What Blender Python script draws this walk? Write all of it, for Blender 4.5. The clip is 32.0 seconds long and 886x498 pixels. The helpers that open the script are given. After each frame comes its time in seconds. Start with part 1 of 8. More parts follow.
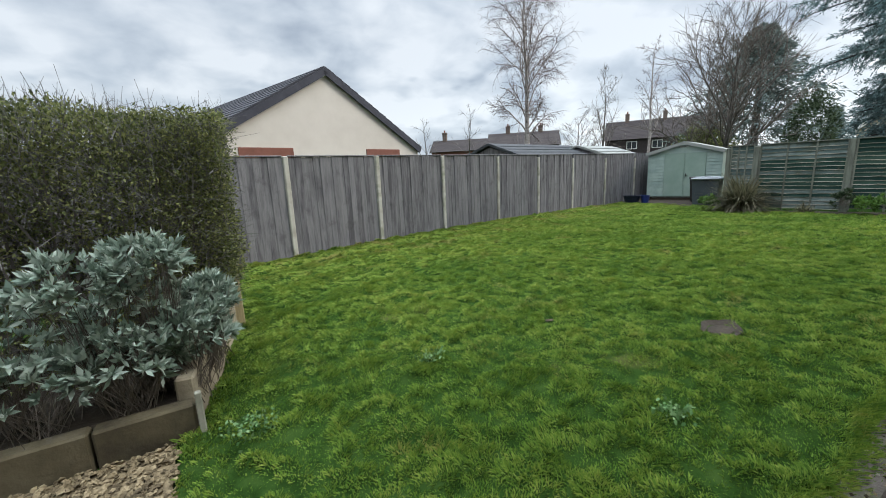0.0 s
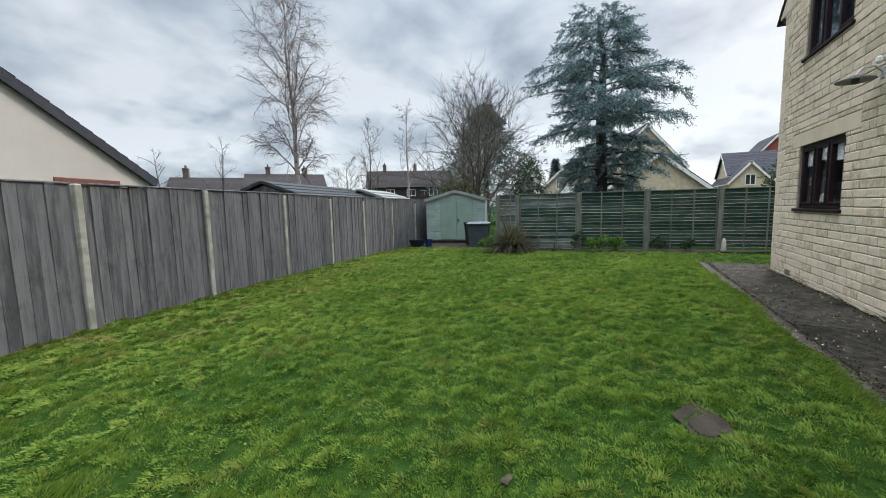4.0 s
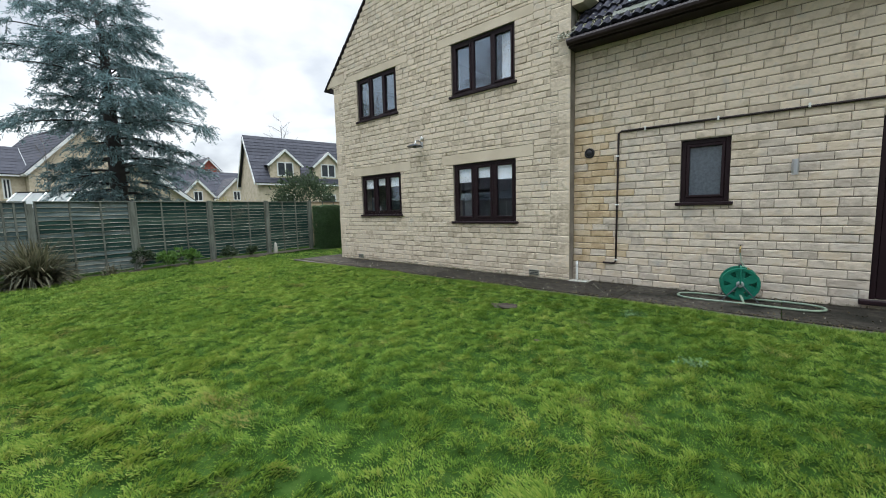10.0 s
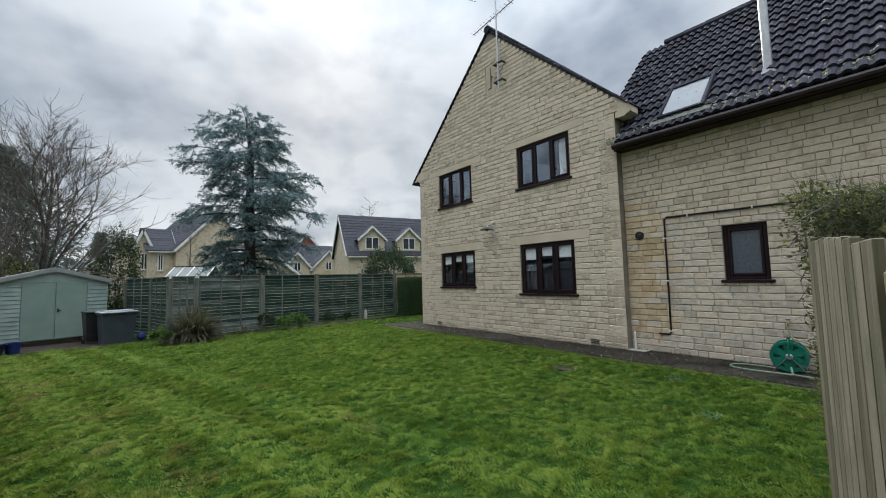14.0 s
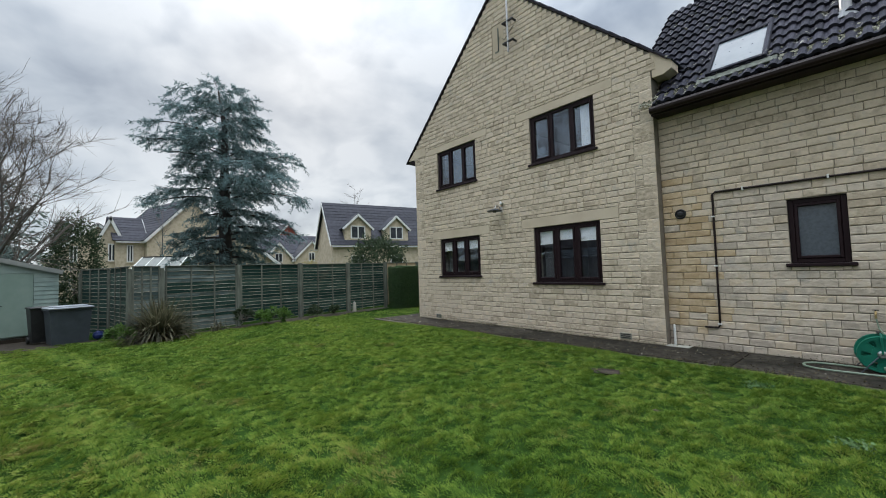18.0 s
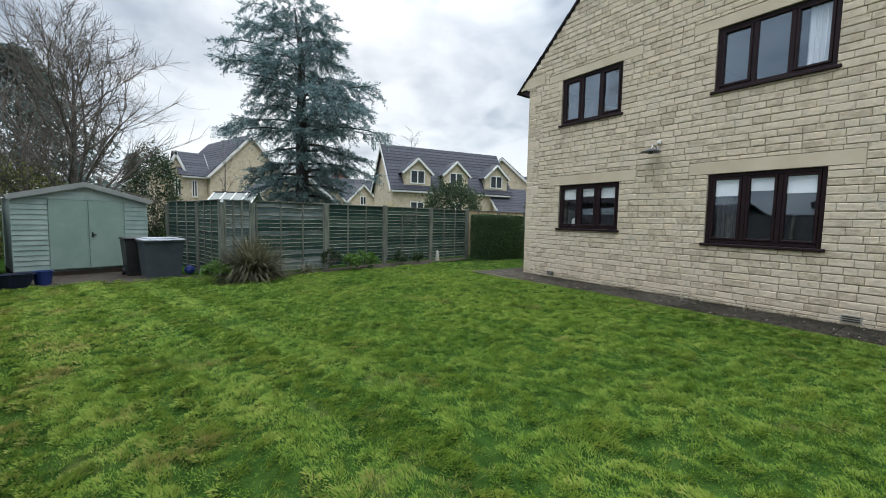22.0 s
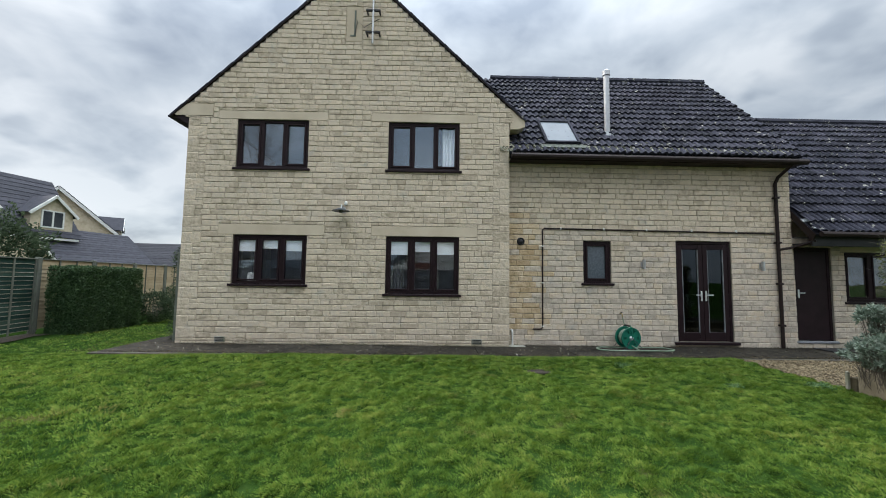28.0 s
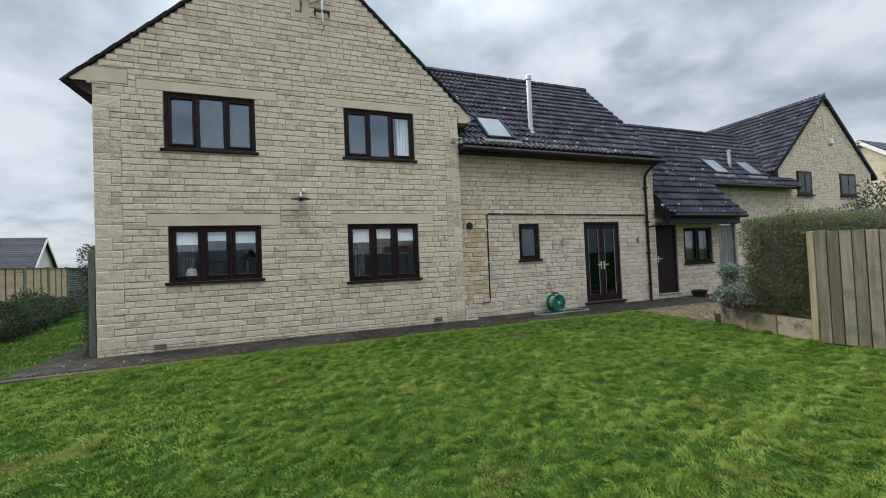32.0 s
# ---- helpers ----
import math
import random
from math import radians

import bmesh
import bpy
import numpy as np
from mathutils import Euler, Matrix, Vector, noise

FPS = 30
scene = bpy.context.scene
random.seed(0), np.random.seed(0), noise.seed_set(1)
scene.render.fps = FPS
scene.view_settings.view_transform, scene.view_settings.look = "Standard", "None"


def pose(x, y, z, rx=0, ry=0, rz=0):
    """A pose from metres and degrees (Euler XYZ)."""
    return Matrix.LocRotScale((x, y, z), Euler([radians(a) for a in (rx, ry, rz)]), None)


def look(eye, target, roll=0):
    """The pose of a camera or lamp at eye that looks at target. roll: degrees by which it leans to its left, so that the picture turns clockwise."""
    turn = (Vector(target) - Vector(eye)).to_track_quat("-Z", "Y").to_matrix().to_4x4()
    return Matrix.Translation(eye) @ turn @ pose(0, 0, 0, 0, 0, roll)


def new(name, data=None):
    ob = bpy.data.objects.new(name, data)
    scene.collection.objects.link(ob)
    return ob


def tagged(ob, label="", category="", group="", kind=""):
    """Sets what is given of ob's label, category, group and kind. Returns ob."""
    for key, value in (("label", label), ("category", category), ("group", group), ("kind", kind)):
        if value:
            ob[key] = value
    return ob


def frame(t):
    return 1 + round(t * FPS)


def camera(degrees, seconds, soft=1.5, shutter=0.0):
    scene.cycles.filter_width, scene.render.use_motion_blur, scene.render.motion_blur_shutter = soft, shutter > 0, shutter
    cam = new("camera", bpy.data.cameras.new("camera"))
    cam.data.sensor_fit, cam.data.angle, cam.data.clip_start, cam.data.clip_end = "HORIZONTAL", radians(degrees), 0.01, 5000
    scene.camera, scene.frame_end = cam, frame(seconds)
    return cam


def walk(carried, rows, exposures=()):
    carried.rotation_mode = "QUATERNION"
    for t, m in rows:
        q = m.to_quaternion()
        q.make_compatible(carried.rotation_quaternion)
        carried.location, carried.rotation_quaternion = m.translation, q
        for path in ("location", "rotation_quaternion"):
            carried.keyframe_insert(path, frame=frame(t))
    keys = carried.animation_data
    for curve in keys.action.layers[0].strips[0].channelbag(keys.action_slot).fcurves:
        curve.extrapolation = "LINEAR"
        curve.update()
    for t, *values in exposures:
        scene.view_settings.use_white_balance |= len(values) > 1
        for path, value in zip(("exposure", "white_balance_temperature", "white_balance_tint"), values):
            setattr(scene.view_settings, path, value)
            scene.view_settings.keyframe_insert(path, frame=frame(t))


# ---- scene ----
cam = camera(97.2, 32.0, soft=1.0)
METRES, EYE, TILT, LEAN, TURN = 16.15, 1.425, 0.0, 0.0, -30.9
ROWS = [
    (0.0, 0.0, 0.0, 0.0, -0.51, -11.32, 2.53),
    (0.5, 0.0028, 0.0127, 0.0004, -9.53, -10.82, 3.01),
    (1.0, 0.0013, 0.0266, 0.0026, -22.54, -10.81, 2.67),
    (1.5, 0.0012, 0.0291, 0.004, -26.62, -9.34, 2.22),
    (2.0, 0.0005, 0.0344, 0.0014, -27.93, -8.53, 1.91),
    (2.5, -0.0018, 0.0518, -0.001, -28.74, -7.97, 1.82),
    (4.5, -0.0325, 0.1541, -0.0001, -36.37, -6.01, 1.04),
    (5.0, -0.0443, 0.1777, 0.0018, -39.36, -6.32, 0.57),
    (5.5, -0.0497, 0.2036, 0.0022, -46.76, -6.4, -0.44),
    (6.0, -0.0582, 0.225, 0.0015, -55.66, -5.84, -2.57),
    (6.5, -0.0661, 0.2485, 0.0003, -61.69, -6.05, -2.14),
    (7.0, -0.0659, 0.2753, 0.0003, -62.69, -6.18, -1.79),
    (7.5, -0.0723, 0.2939, 0.0004, -71.27, -5.13, 1.25),
    (8.0, -0.086, 0.3051, -0.0015, -88.76, -5.35, 3.96),
    (8.5, -0.1071, 0.3132, -0.0028, -93.62, -5.62, 3.54),
    (9.0, -0.1219, 0.3267, -0.0033, -100.76, -5.15, 0.8),
    (9.5, -0.1328, 0.3379, -0.0029, -106.96, -5.52, 1.17),
    (10.0, -0.1486, 0.3454, -0.0043, -108.31, -5.87, 1.46),
    (10.5, -0.1588, 0.3498, -0.0046, -108.94, -6.34, 1.78),
    (11.0, -0.1672, 0.3535, -0.0048, -110.37, -6.34, 2.86),
    (11.5, -0.1857, 0.355, -0.0051, -109.3, -6.9, 3.39),
    (12.0, -0.2003, 0.3607, -0.0041, -105.89, -6.77, 3.63),
    (12.5, -0.2133, 0.364, -0.0017, -102.96, -7.03, 3.3),
    (13.0, -0.2218, 0.3651, 0.0013, -101.13, -6.29, 2.68),
    (13.5, -0.2324, 0.3641, 0.0031, -99.29, -2.16, 1.67),
    (14.0, -0.2342, 0.3639, 0.0051, -97.56, 4.3, 1.5),
    (14.5, -0.2341, 0.3647, 0.0052, -96.25, 6.89, 1.33),
    (16.5, -0.2043, 0.3738, 0.0012, -95.14, 5.62, 1.21),
    (17.0, -0.1895, 0.3717, 0.0007, -95.33, 4.55, 1.34),
    (17.5, -0.1722, 0.3778, -0.0005, -95.96, 3.76, 1.27),
    (18.0, -0.1549, 0.3814, 0.0012, -99.91, 2.92, 1.86),
    (18.5, -0.1362, 0.3844, 0.0021, -101.81, 2.37, 1.88),
    (19.0, -0.1236, 0.3974, 0.0016, -102.04, 1.95, 1.54),
    (19.5, -0.1152, 0.41, 0.0024, -101.58, 1.57, 1.75),
    (20.0, -0.1011, 0.4224, 0.0014, -94.23, 1.52, 1.81),
    (20.5, -0.0913, 0.4345, 0.0011, -92.82, 1.61, 2.06),
    (21.0, -0.0795, 0.4538, 0.0002, -93.12, 0.57, 1.65),
    (21.5, -0.0703, 0.4718, -0.001, -93.64, -2.18, -0.09),
    (22.0, -0.0555, 0.4887, -0.0013, -94.57, -4.35, -1.18),
    (22.5, -0.0441, 0.5059, -0.0025, -95.84, -5.4, -1.23),
    (23.0, -0.0309, 0.5179, -0.0005, -108.3, -6.19, 0.33),
    (23.5, -0.0135, 0.5281, 0.0004, -115.94, -6.43, 1.1),
    (24.0, 0.0002, 0.5374, 0.0026, -122.61, -6.76, 1.42),
    (24.5, 0.0064, 0.5449, 0.0054, -133.94, 0.08, 1.6),
    (25.0, 0.0039, 0.5451, 0.0082, -140.64, 3.11, 2.1),
    (25.5, 0.0007, 0.5442, 0.0083, -143.55, 5.35, 2.19),
    (27.5, 0.021, 0.5591, -0.0004, -149.9, 6.42, -0.29),
    (28.0, 0.0356, 0.5686, -0.0013, -150.04, 4.4, -0.78),
    (28.5, 0.0518, 0.5721, -0.0016, -149.56, 3.01, -1.48),
    (29.0, 0.0693, 0.5815, -0.001, -150.54, 2.34, -1.26),
    (29.5, 0.084, 0.5887, -0.0027, -161.83, 2.22, 0.06),
    (30.0, 0.0928, 0.5992, -0.0024, -164.97, 1.84, 0.8),
    (30.5, 0.1072, 0.6102, -0.0005, -166.1, 1.87, 1.11),
    (31.0, 0.1227, 0.6179, -0.0005, -168.18, 1.29, 1.63),
    (31.5, 0.1322, 0.6342, 0.0007, -169.83, 1.36, 2.14),
    (32.0, 0.1413, 0.6443, 0.003, -169.38, 1.46, 2.44),
]
EXPOSURES = [(0.0, 0.61), (4.0, 0.42), (8.0, 0.4), (9.0, 0.57), (11.0, 0.64), (13.0, 0.5), (14.0, 0.07), (17.0, 0.14), (21.0, 0.2), (22.0, 0.48), (23.0, 0.54), (24.0, 0.5), (25.0, 0.3), (28.0, 0.35), (32.0, 0.37)]
walk(cam, [(t, pose(0, 0, EYE, TILT, LEAN, TURN) @ pose(METRES * x, METRES * y, METRES * z, 90 + pitch, roll, yaw)) for t, x, y, z, yaw, pitch, roll in ROWS], EXPOSURES)

# ---- light ----
world = bpy.data.worlds.new("sky")
scene.world = world
world.use_nodes = True
SUN_EL, SUN_AZ = radians(32), radians(-20)      # azimuth from +x towards +y
SUN_DIR = Vector((math.cos(SUN_EL) * math.cos(SUN_AZ), math.cos(SUN_EL) * math.sin(SUN_AZ), math.sin(SUN_EL)))


def build_sky():
    nt = world.node_tree
    nt.nodes.clear()
    n, l = nt.nodes.new, nt.links.new
    out, bg = n("ShaderNodeOutputWorld"), n("ShaderNodeBackground")
    sky = n("ShaderNodeTexSky")
    sky.sky_type, sky.sun_disc, sky.sun_elevation = "NISHITA", False, SUN_EL
    sky.sun_rotation = radians(90) - SUN_AZ
    co = n("ShaderNodeTexCoord")
    sep = n("ShaderNodeSeparateXYZ")
    l(co.outputs["Generated"], sep.inputs[0])

    def m(op, a, b=None, c=None):
        k = n("ShaderNodeMath")
        k.operation = op
        for i, v in enumerate((a, b, c)):
            if v is None:
                continue
            if isinstance(v, (int, float)):
                k.inputs[i].default_value = v
            else:
                l(v, k.inputs[i])
        return k.outputs[0]
    zz = m("ADD", m("MAXIMUM", sep.outputs[2], 0.0), 0.34)
    flat = n("ShaderNodeCombineXYZ")
    l(m("DIVIDE", sep.outputs[0], zz), flat.inputs[0])
    l(m("DIVIDE", sep.outputs[1], zz), flat.inputs[1])
    big, fine = n("ShaderNodeTexNoise"), n("ShaderNodeTexNoise")
    for k, s, d, r in ((big, 1.7, 4, 0.48), (fine, 5.0, 5, 0.52)):
        l(flat.outputs[0], k.inputs["Vector"])
        k.inputs["Scale"].default_value, k.inputs["Detail"].default_value, k.inputs["Roughness"].default_value = s, d, r
        k.inputs["Distortion"].default_value = 0.3
    clouds = m("ADD", m("MULTIPLY", big.outputs["Fac"], 0.7), m("MULTIPLY", fine.outputs["Fac"], 0.3))
    ramp = n("ShaderNodeValToRGB")
    e = ramp.color_ramp.elements
    e[0].position, e[0].color = 0.37, (0.40, 0.47, 0.57, 1)
    e[1].position, e[1].color = 0.57, (0.90, 0.965, 1.03, 1)
    k = ramp.color_ramp.elements.new(0.465)
    k.color = (0.63, 0.71, 0.80, 1)
    # small dark scraps of cloud under the sheet
    scrap = n("ShaderNodeTexNoise")
    l(flat.outputs[0], scrap.inputs["Vector"])
    scrap.inputs["Scale"].default_value, scrap.inputs["Detail"].default_value, scrap.inputs["Roughness"].default_value = 3.1, 3, 0.5
    dark = n("ShaderNodeMapRange")
    dark.interpolation_type = "SMOOTHSTEP"
    dark.inputs["From Min"].default_value, dark.inputs["From Max"].default_value, dark.inputs["To Max"].default_value = 0.60, 0.72, 0.09
    l(scrap.outputs["Fac"], dark.inputs["Value"])
    clouds = m("SUBTRACT", clouds, dark.outputs[0])
    l(clouds, ramp.inputs[0])
    # the veiled sun brightens its side of the cloud
    dot = n("ShaderNodeVectorMath")
    dot.operation = "DOT_PRODUCT"
    l(co.outputs["Generated"], dot.inputs[0])
    dot.inputs[1].default_value = SUN_DIR
    glow = m("POWER", m("MAXIMUM", dot.outputs["Value"], 0.0), 3.0)
    # overcast skies are brightest overhead
    high = m("POWER", m("MAXIMUM", sep.outputs[2], 0.0), 5.0)
    # and the cloud is thin low down on that side
    low = m("MULTIPLY", m("POWER", m("SUBTRACT", 1.0, m("MAXIMUM", sep.outputs[2], 0.0)), 7.0), m("MAXIMUM", m("ADD", m("MULTIPLY", sep.outputs[0], 0.94), m("MULTIPLY", sep.outputs[1], 0.05)), 0.0))
    gain = m("MULTIPLY", m("ADD", m("MULTIPLY_ADD", glow, SKY_GLOW, m("MULTIPLY", low, SKY_LOW)), SKY_BASE), m("ADD", m("MULTIPLY", high, SKY_ZENITH), 1.0))
    mul = n("ShaderNodeVectorMath")
    mul.operation = "SCALE"
    l(ramp.outputs[0], mul.inputs[0])
    l(gain, mul.inputs["Scale"])
    mixed = n("ShaderNodeMix")
    mixed.data_type = "RGBA"
    mixed.inputs["Factor"].default_value = 0.9
    dim = n("ShaderNodeVectorMath")
    dim.operation = "SCALE"
    dim.inputs["Scale"].default_value = 0.12
    l(sky.outputs[0], dim.inputs[0])
    l(dim.outputs[0], mixed.inputs["A"])
    l(mul.outputs[0], mixed.inputs["B"])
    l(mixed.outputs["Result"], bg.inputs[0])
    bg.inputs[1].default_value = 1.0
    l(bg.outputs[0], out.inputs[0])


SKY_BASE, SKY_GLOW, SKY_LOW, SKY_ZENITH = 0.60, 0.02, 0.34, 12.5
build_sky()
sun = new("sun", bpy.data.lights.new("sun", "SUN"))
sun.data.energy, sun.data.angle, sun.data.color = 1.5, radians(12), (1.0, 0.95, 0.88)
sun.matrix_world = look(SUN_DIR * 50, (0, 0, 0))


# ---- mesh tools ----
class Shape:
    """Collects vertices and faces of one mesh."""

    def __init__(self):
        self.v, self.f, self.smooth = [], [], False

    def add(self, verts, faces, m=None):
        k = len(self.v)
        if m is not None:
            verts = [m @ Vector(p) for p in verts]
        self.v.extend(tuple(p) for p in verts)
        self.f.extend(tuple(i + k for i in f) for f in faces)
        return self

    def box(self, x0, x1, y0, y1, z0, z1, m=None, c=0.0):
        if x1 < x0: x0, x1 = x1, x0
        if y1 < y0: y0, y1 = y1, y0
        if z1 < z0: z0, z1 = z1, z0
        c = min(c, (x1 - x0) * .45, (y1 - y0) * .45, (z1 - z0) * .45)
        if c <= 0:
            v = [(x, y, z) for z in (z0, z1) for x, y in ((x0, y0), (x1, y0), (x1, y1), (x0, y1))]
            f = [(3, 2, 1, 0), (4, 5, 6, 7), (0, 1, 5, 4), (1, 2, 6, 5), (2, 3, 7, 6), (3, 0, 4, 7)]
            return self.add(v, f, m)
        # chamfered box: three vertices for each corner
        v, idx = [], {}
        for sx in (0, 1):
            for sy in (0, 1):
                for sz in (0, 1):
                    X, Y, Z = (x0, x1)[sx], (y0, y1)[sy], (z0, z1)[sz]
                    dx, dy, dz = (c, -c)[sx], (c, -c)[sy], (c, -c)[sz]
                    idx[sx, sy, sz] = len(v)
                    v += [(X, Y + dy, Z + dz), (X + dx, Y, Z + dz), (X + dx, Y + dy, Z)]
        g = lambda a, b, d, k: idx[a, b, d] + k
        f = []
        for s in (0, 1):
            q = [(g(s, 0, 0, 0), g(s, 1, 0, 0), g(s, 1, 1, 0), g(s, 0, 1, 0)),
                 (g(0, s, 0, 1), g(0, s, 1, 1), g(1, s, 1, 1), g(1, s, 0, 1)),
                 (g(0, 0, s, 2), g(1, 0, s, 2), g(1, 1, s, 2), g(0, 1, s, 2))]
            f += [k if s else k[::-1] for k in q]
        for a in (0, 1):
            for b in (0, 1):
                q = [(g(a, b, 0, 0), g(a, b, 0, 1), g(a, b, 1, 1), g(a, b, 1, 0)),
                     (g(a, 0, b, 0), g(a, 1, b, 0), g(a, 1, b, 2), g(a, 0, b, 2)),
                     (g(0, a, b, 1), g(0, a, b, 2), g(1, a, b, 2), g(1, a, b, 1))]
                f += [k if (a + b) % 2 == 0 else k[::-1] for k in q]
                for d in (0, 1):
                    t = (g(a, b, d, 0), g(a, b, d, 1), g(a, b, d, 2))
                    f.append(t if (a + b + d) % 2 else t[::-1])
        return self.add(v, f, m)

    def tube(self, pts, radii, n=8, caps=True):
        pts = [Vector(p) for p in pts]
        if isinstance(radii, (int, float)):
            radii = [radii] * len(pts)
        base, up = len(self.v), None
        for i, p in enumerate(pts):
            d = (pts[min(i + 1, len(pts) - 1)] - pts[max(i - 1, 0)]).normalized()
            if up is None:
                up = d.orthogonal().normalized()
            side = d.cross(up).normalized()
            up = side.cross(d).normalized()
            for k in range(n):
                a = 2 * math.pi * k / n
                self.v.append(tuple(p + radii[i] * (math.cos(a) * up + math.sin(a) * side)))
        for i in range(len(pts) - 1):
            for k in range(n):
                a, b = base + i * n + k, base + i * n + (k + 1) % n
                self.f.append((a, b, b + n, a + n))
        if caps:
            self.f.append(tuple(base + k for k in range(n))[::-1])
            e = base + (len(pts) - 1) * n
            self.f.append(tuple(e + k for k in range(n)))
        return self

    def prism(self, outline, y0, y1, m=None):
        """An outline in x, z pushed from y0 to y1."""
        n = len(outline)
        v = [(x, y0, z) for x, z in outline] + [(x, y1, z) for x, z in outline]
        f = [tuple(range(n)), tuple(range(2 * n - 1, n - 1, -1))]
        f += [((i + 1) % n, i, n + i, n + (i + 1) % n) for i in range(n)]
        return self.add(v, f, m)

    def lathe(self, profile, n=16, m=None):
        v = [(r * math.cos(2 * math.pi * k / n), r * math.sin(2 * math.pi * k / n), z) for r, z in profile for k in range(n)]
        f = [(i * n + k, i * n + (k + 1) % n, (i + 1) * n + (k + 1) % n, (i + 1) * n + k) for i in range(len(profile) - 1) for k in range(n)]
        f += [tuple(range(n))[::-1], tuple((len(profile) - 1) * n + k for k in range(n))]
        return self.add(v, f, m)

    def mesh(self, name, fix=True):
        me = bpy.data.meshes.new(name)
        me.from_pydata(self.v, [], self.f)
        if fix and len(self.f) < 6000:
            bm = bmesh.new()
            bm.from_mesh(me)
            bmesh.ops.recalc_face_normals(bm, faces=bm.faces)
            bm.to_mesh(me)
            bm.free()
        if self.smooth:
            me.polygons.foreach_set("use_smooth", [True] * len(me.polygons))
        me.update()
        return me


def part(name, shape, material, parent=None, label="", kind="", fix=True):
    me = shape if isinstance(shape, bpy.types.Mesh) else shape.mesh(name, fix)
    if not me.materials:
        me.materials.append(material)
    ob = new(name, me)
    ob.parent = parent
    return tagged(ob, label, kind=kind)


def thing(name, label, category, loc=(0, 0, 0), rz=0.0, group="", kind=""):
    ob = new(name)
    ob.empty_display_size = 0.1
    ob.matrix_world = pose(*loc, 0, 0, rz)
    return tagged(ob, label, category, group, kind)


def solo(name, shape, material, label, category, group="", kind="", m=None):
    """A thing of one mesh."""
    ob = part(name, shape, material)
    if m is not None:
        ob.matrix_world = m
    return tagged(ob, label, category, group, kind)


def quads(name, corners, material):
    """A mesh of loose quads, corners as an array n x 4 x 3."""
    n = len(corners)
    me = bpy.data.meshes.new(name)
    me.vertices.add(4 * n)
    me.vertices.foreach_set("co", np.ascontiguousarray(corners, np.float32).ravel())
    me.loops.add(4 * n)
    me.loops.foreach_set("vertex_index", np.arange(4 * n, dtype=np.int32))
    me.polygons.add(n)
    me.polygons.foreach_set("loop_start", np.arange(0, 4 * n, 4, dtype=np.int32))
    me.polygons.foreach_set("loop_total", np.full(n, 4, np.int32))
    me.update(calc_edges=True)
    me.materials.append(material)
    return me


def repeat_mesh(name, unit_v, unit_f, mats, material):
    """One mesh of many copies of a small one; mats is a list of 4 x 4 matrices."""
    uv = np.c_[np.array(unit_v, float), np.ones(len(unit_v))]
    M = np.array([np.array(m) for m in mats])
    v = np.einsum("nij,kj->nki", M[:, :3, :], uv).reshape(-1, 3)
    k = len(unit_v)
    f = [tuple(i + j * k for i in q) for j in range(len(mats)) for q in unit_f]
    me = bpy.data.meshes.new(name)
    me.from_pydata(v.tolist(), [], f)
    me.update()
    me.materials.append(material)
    return me


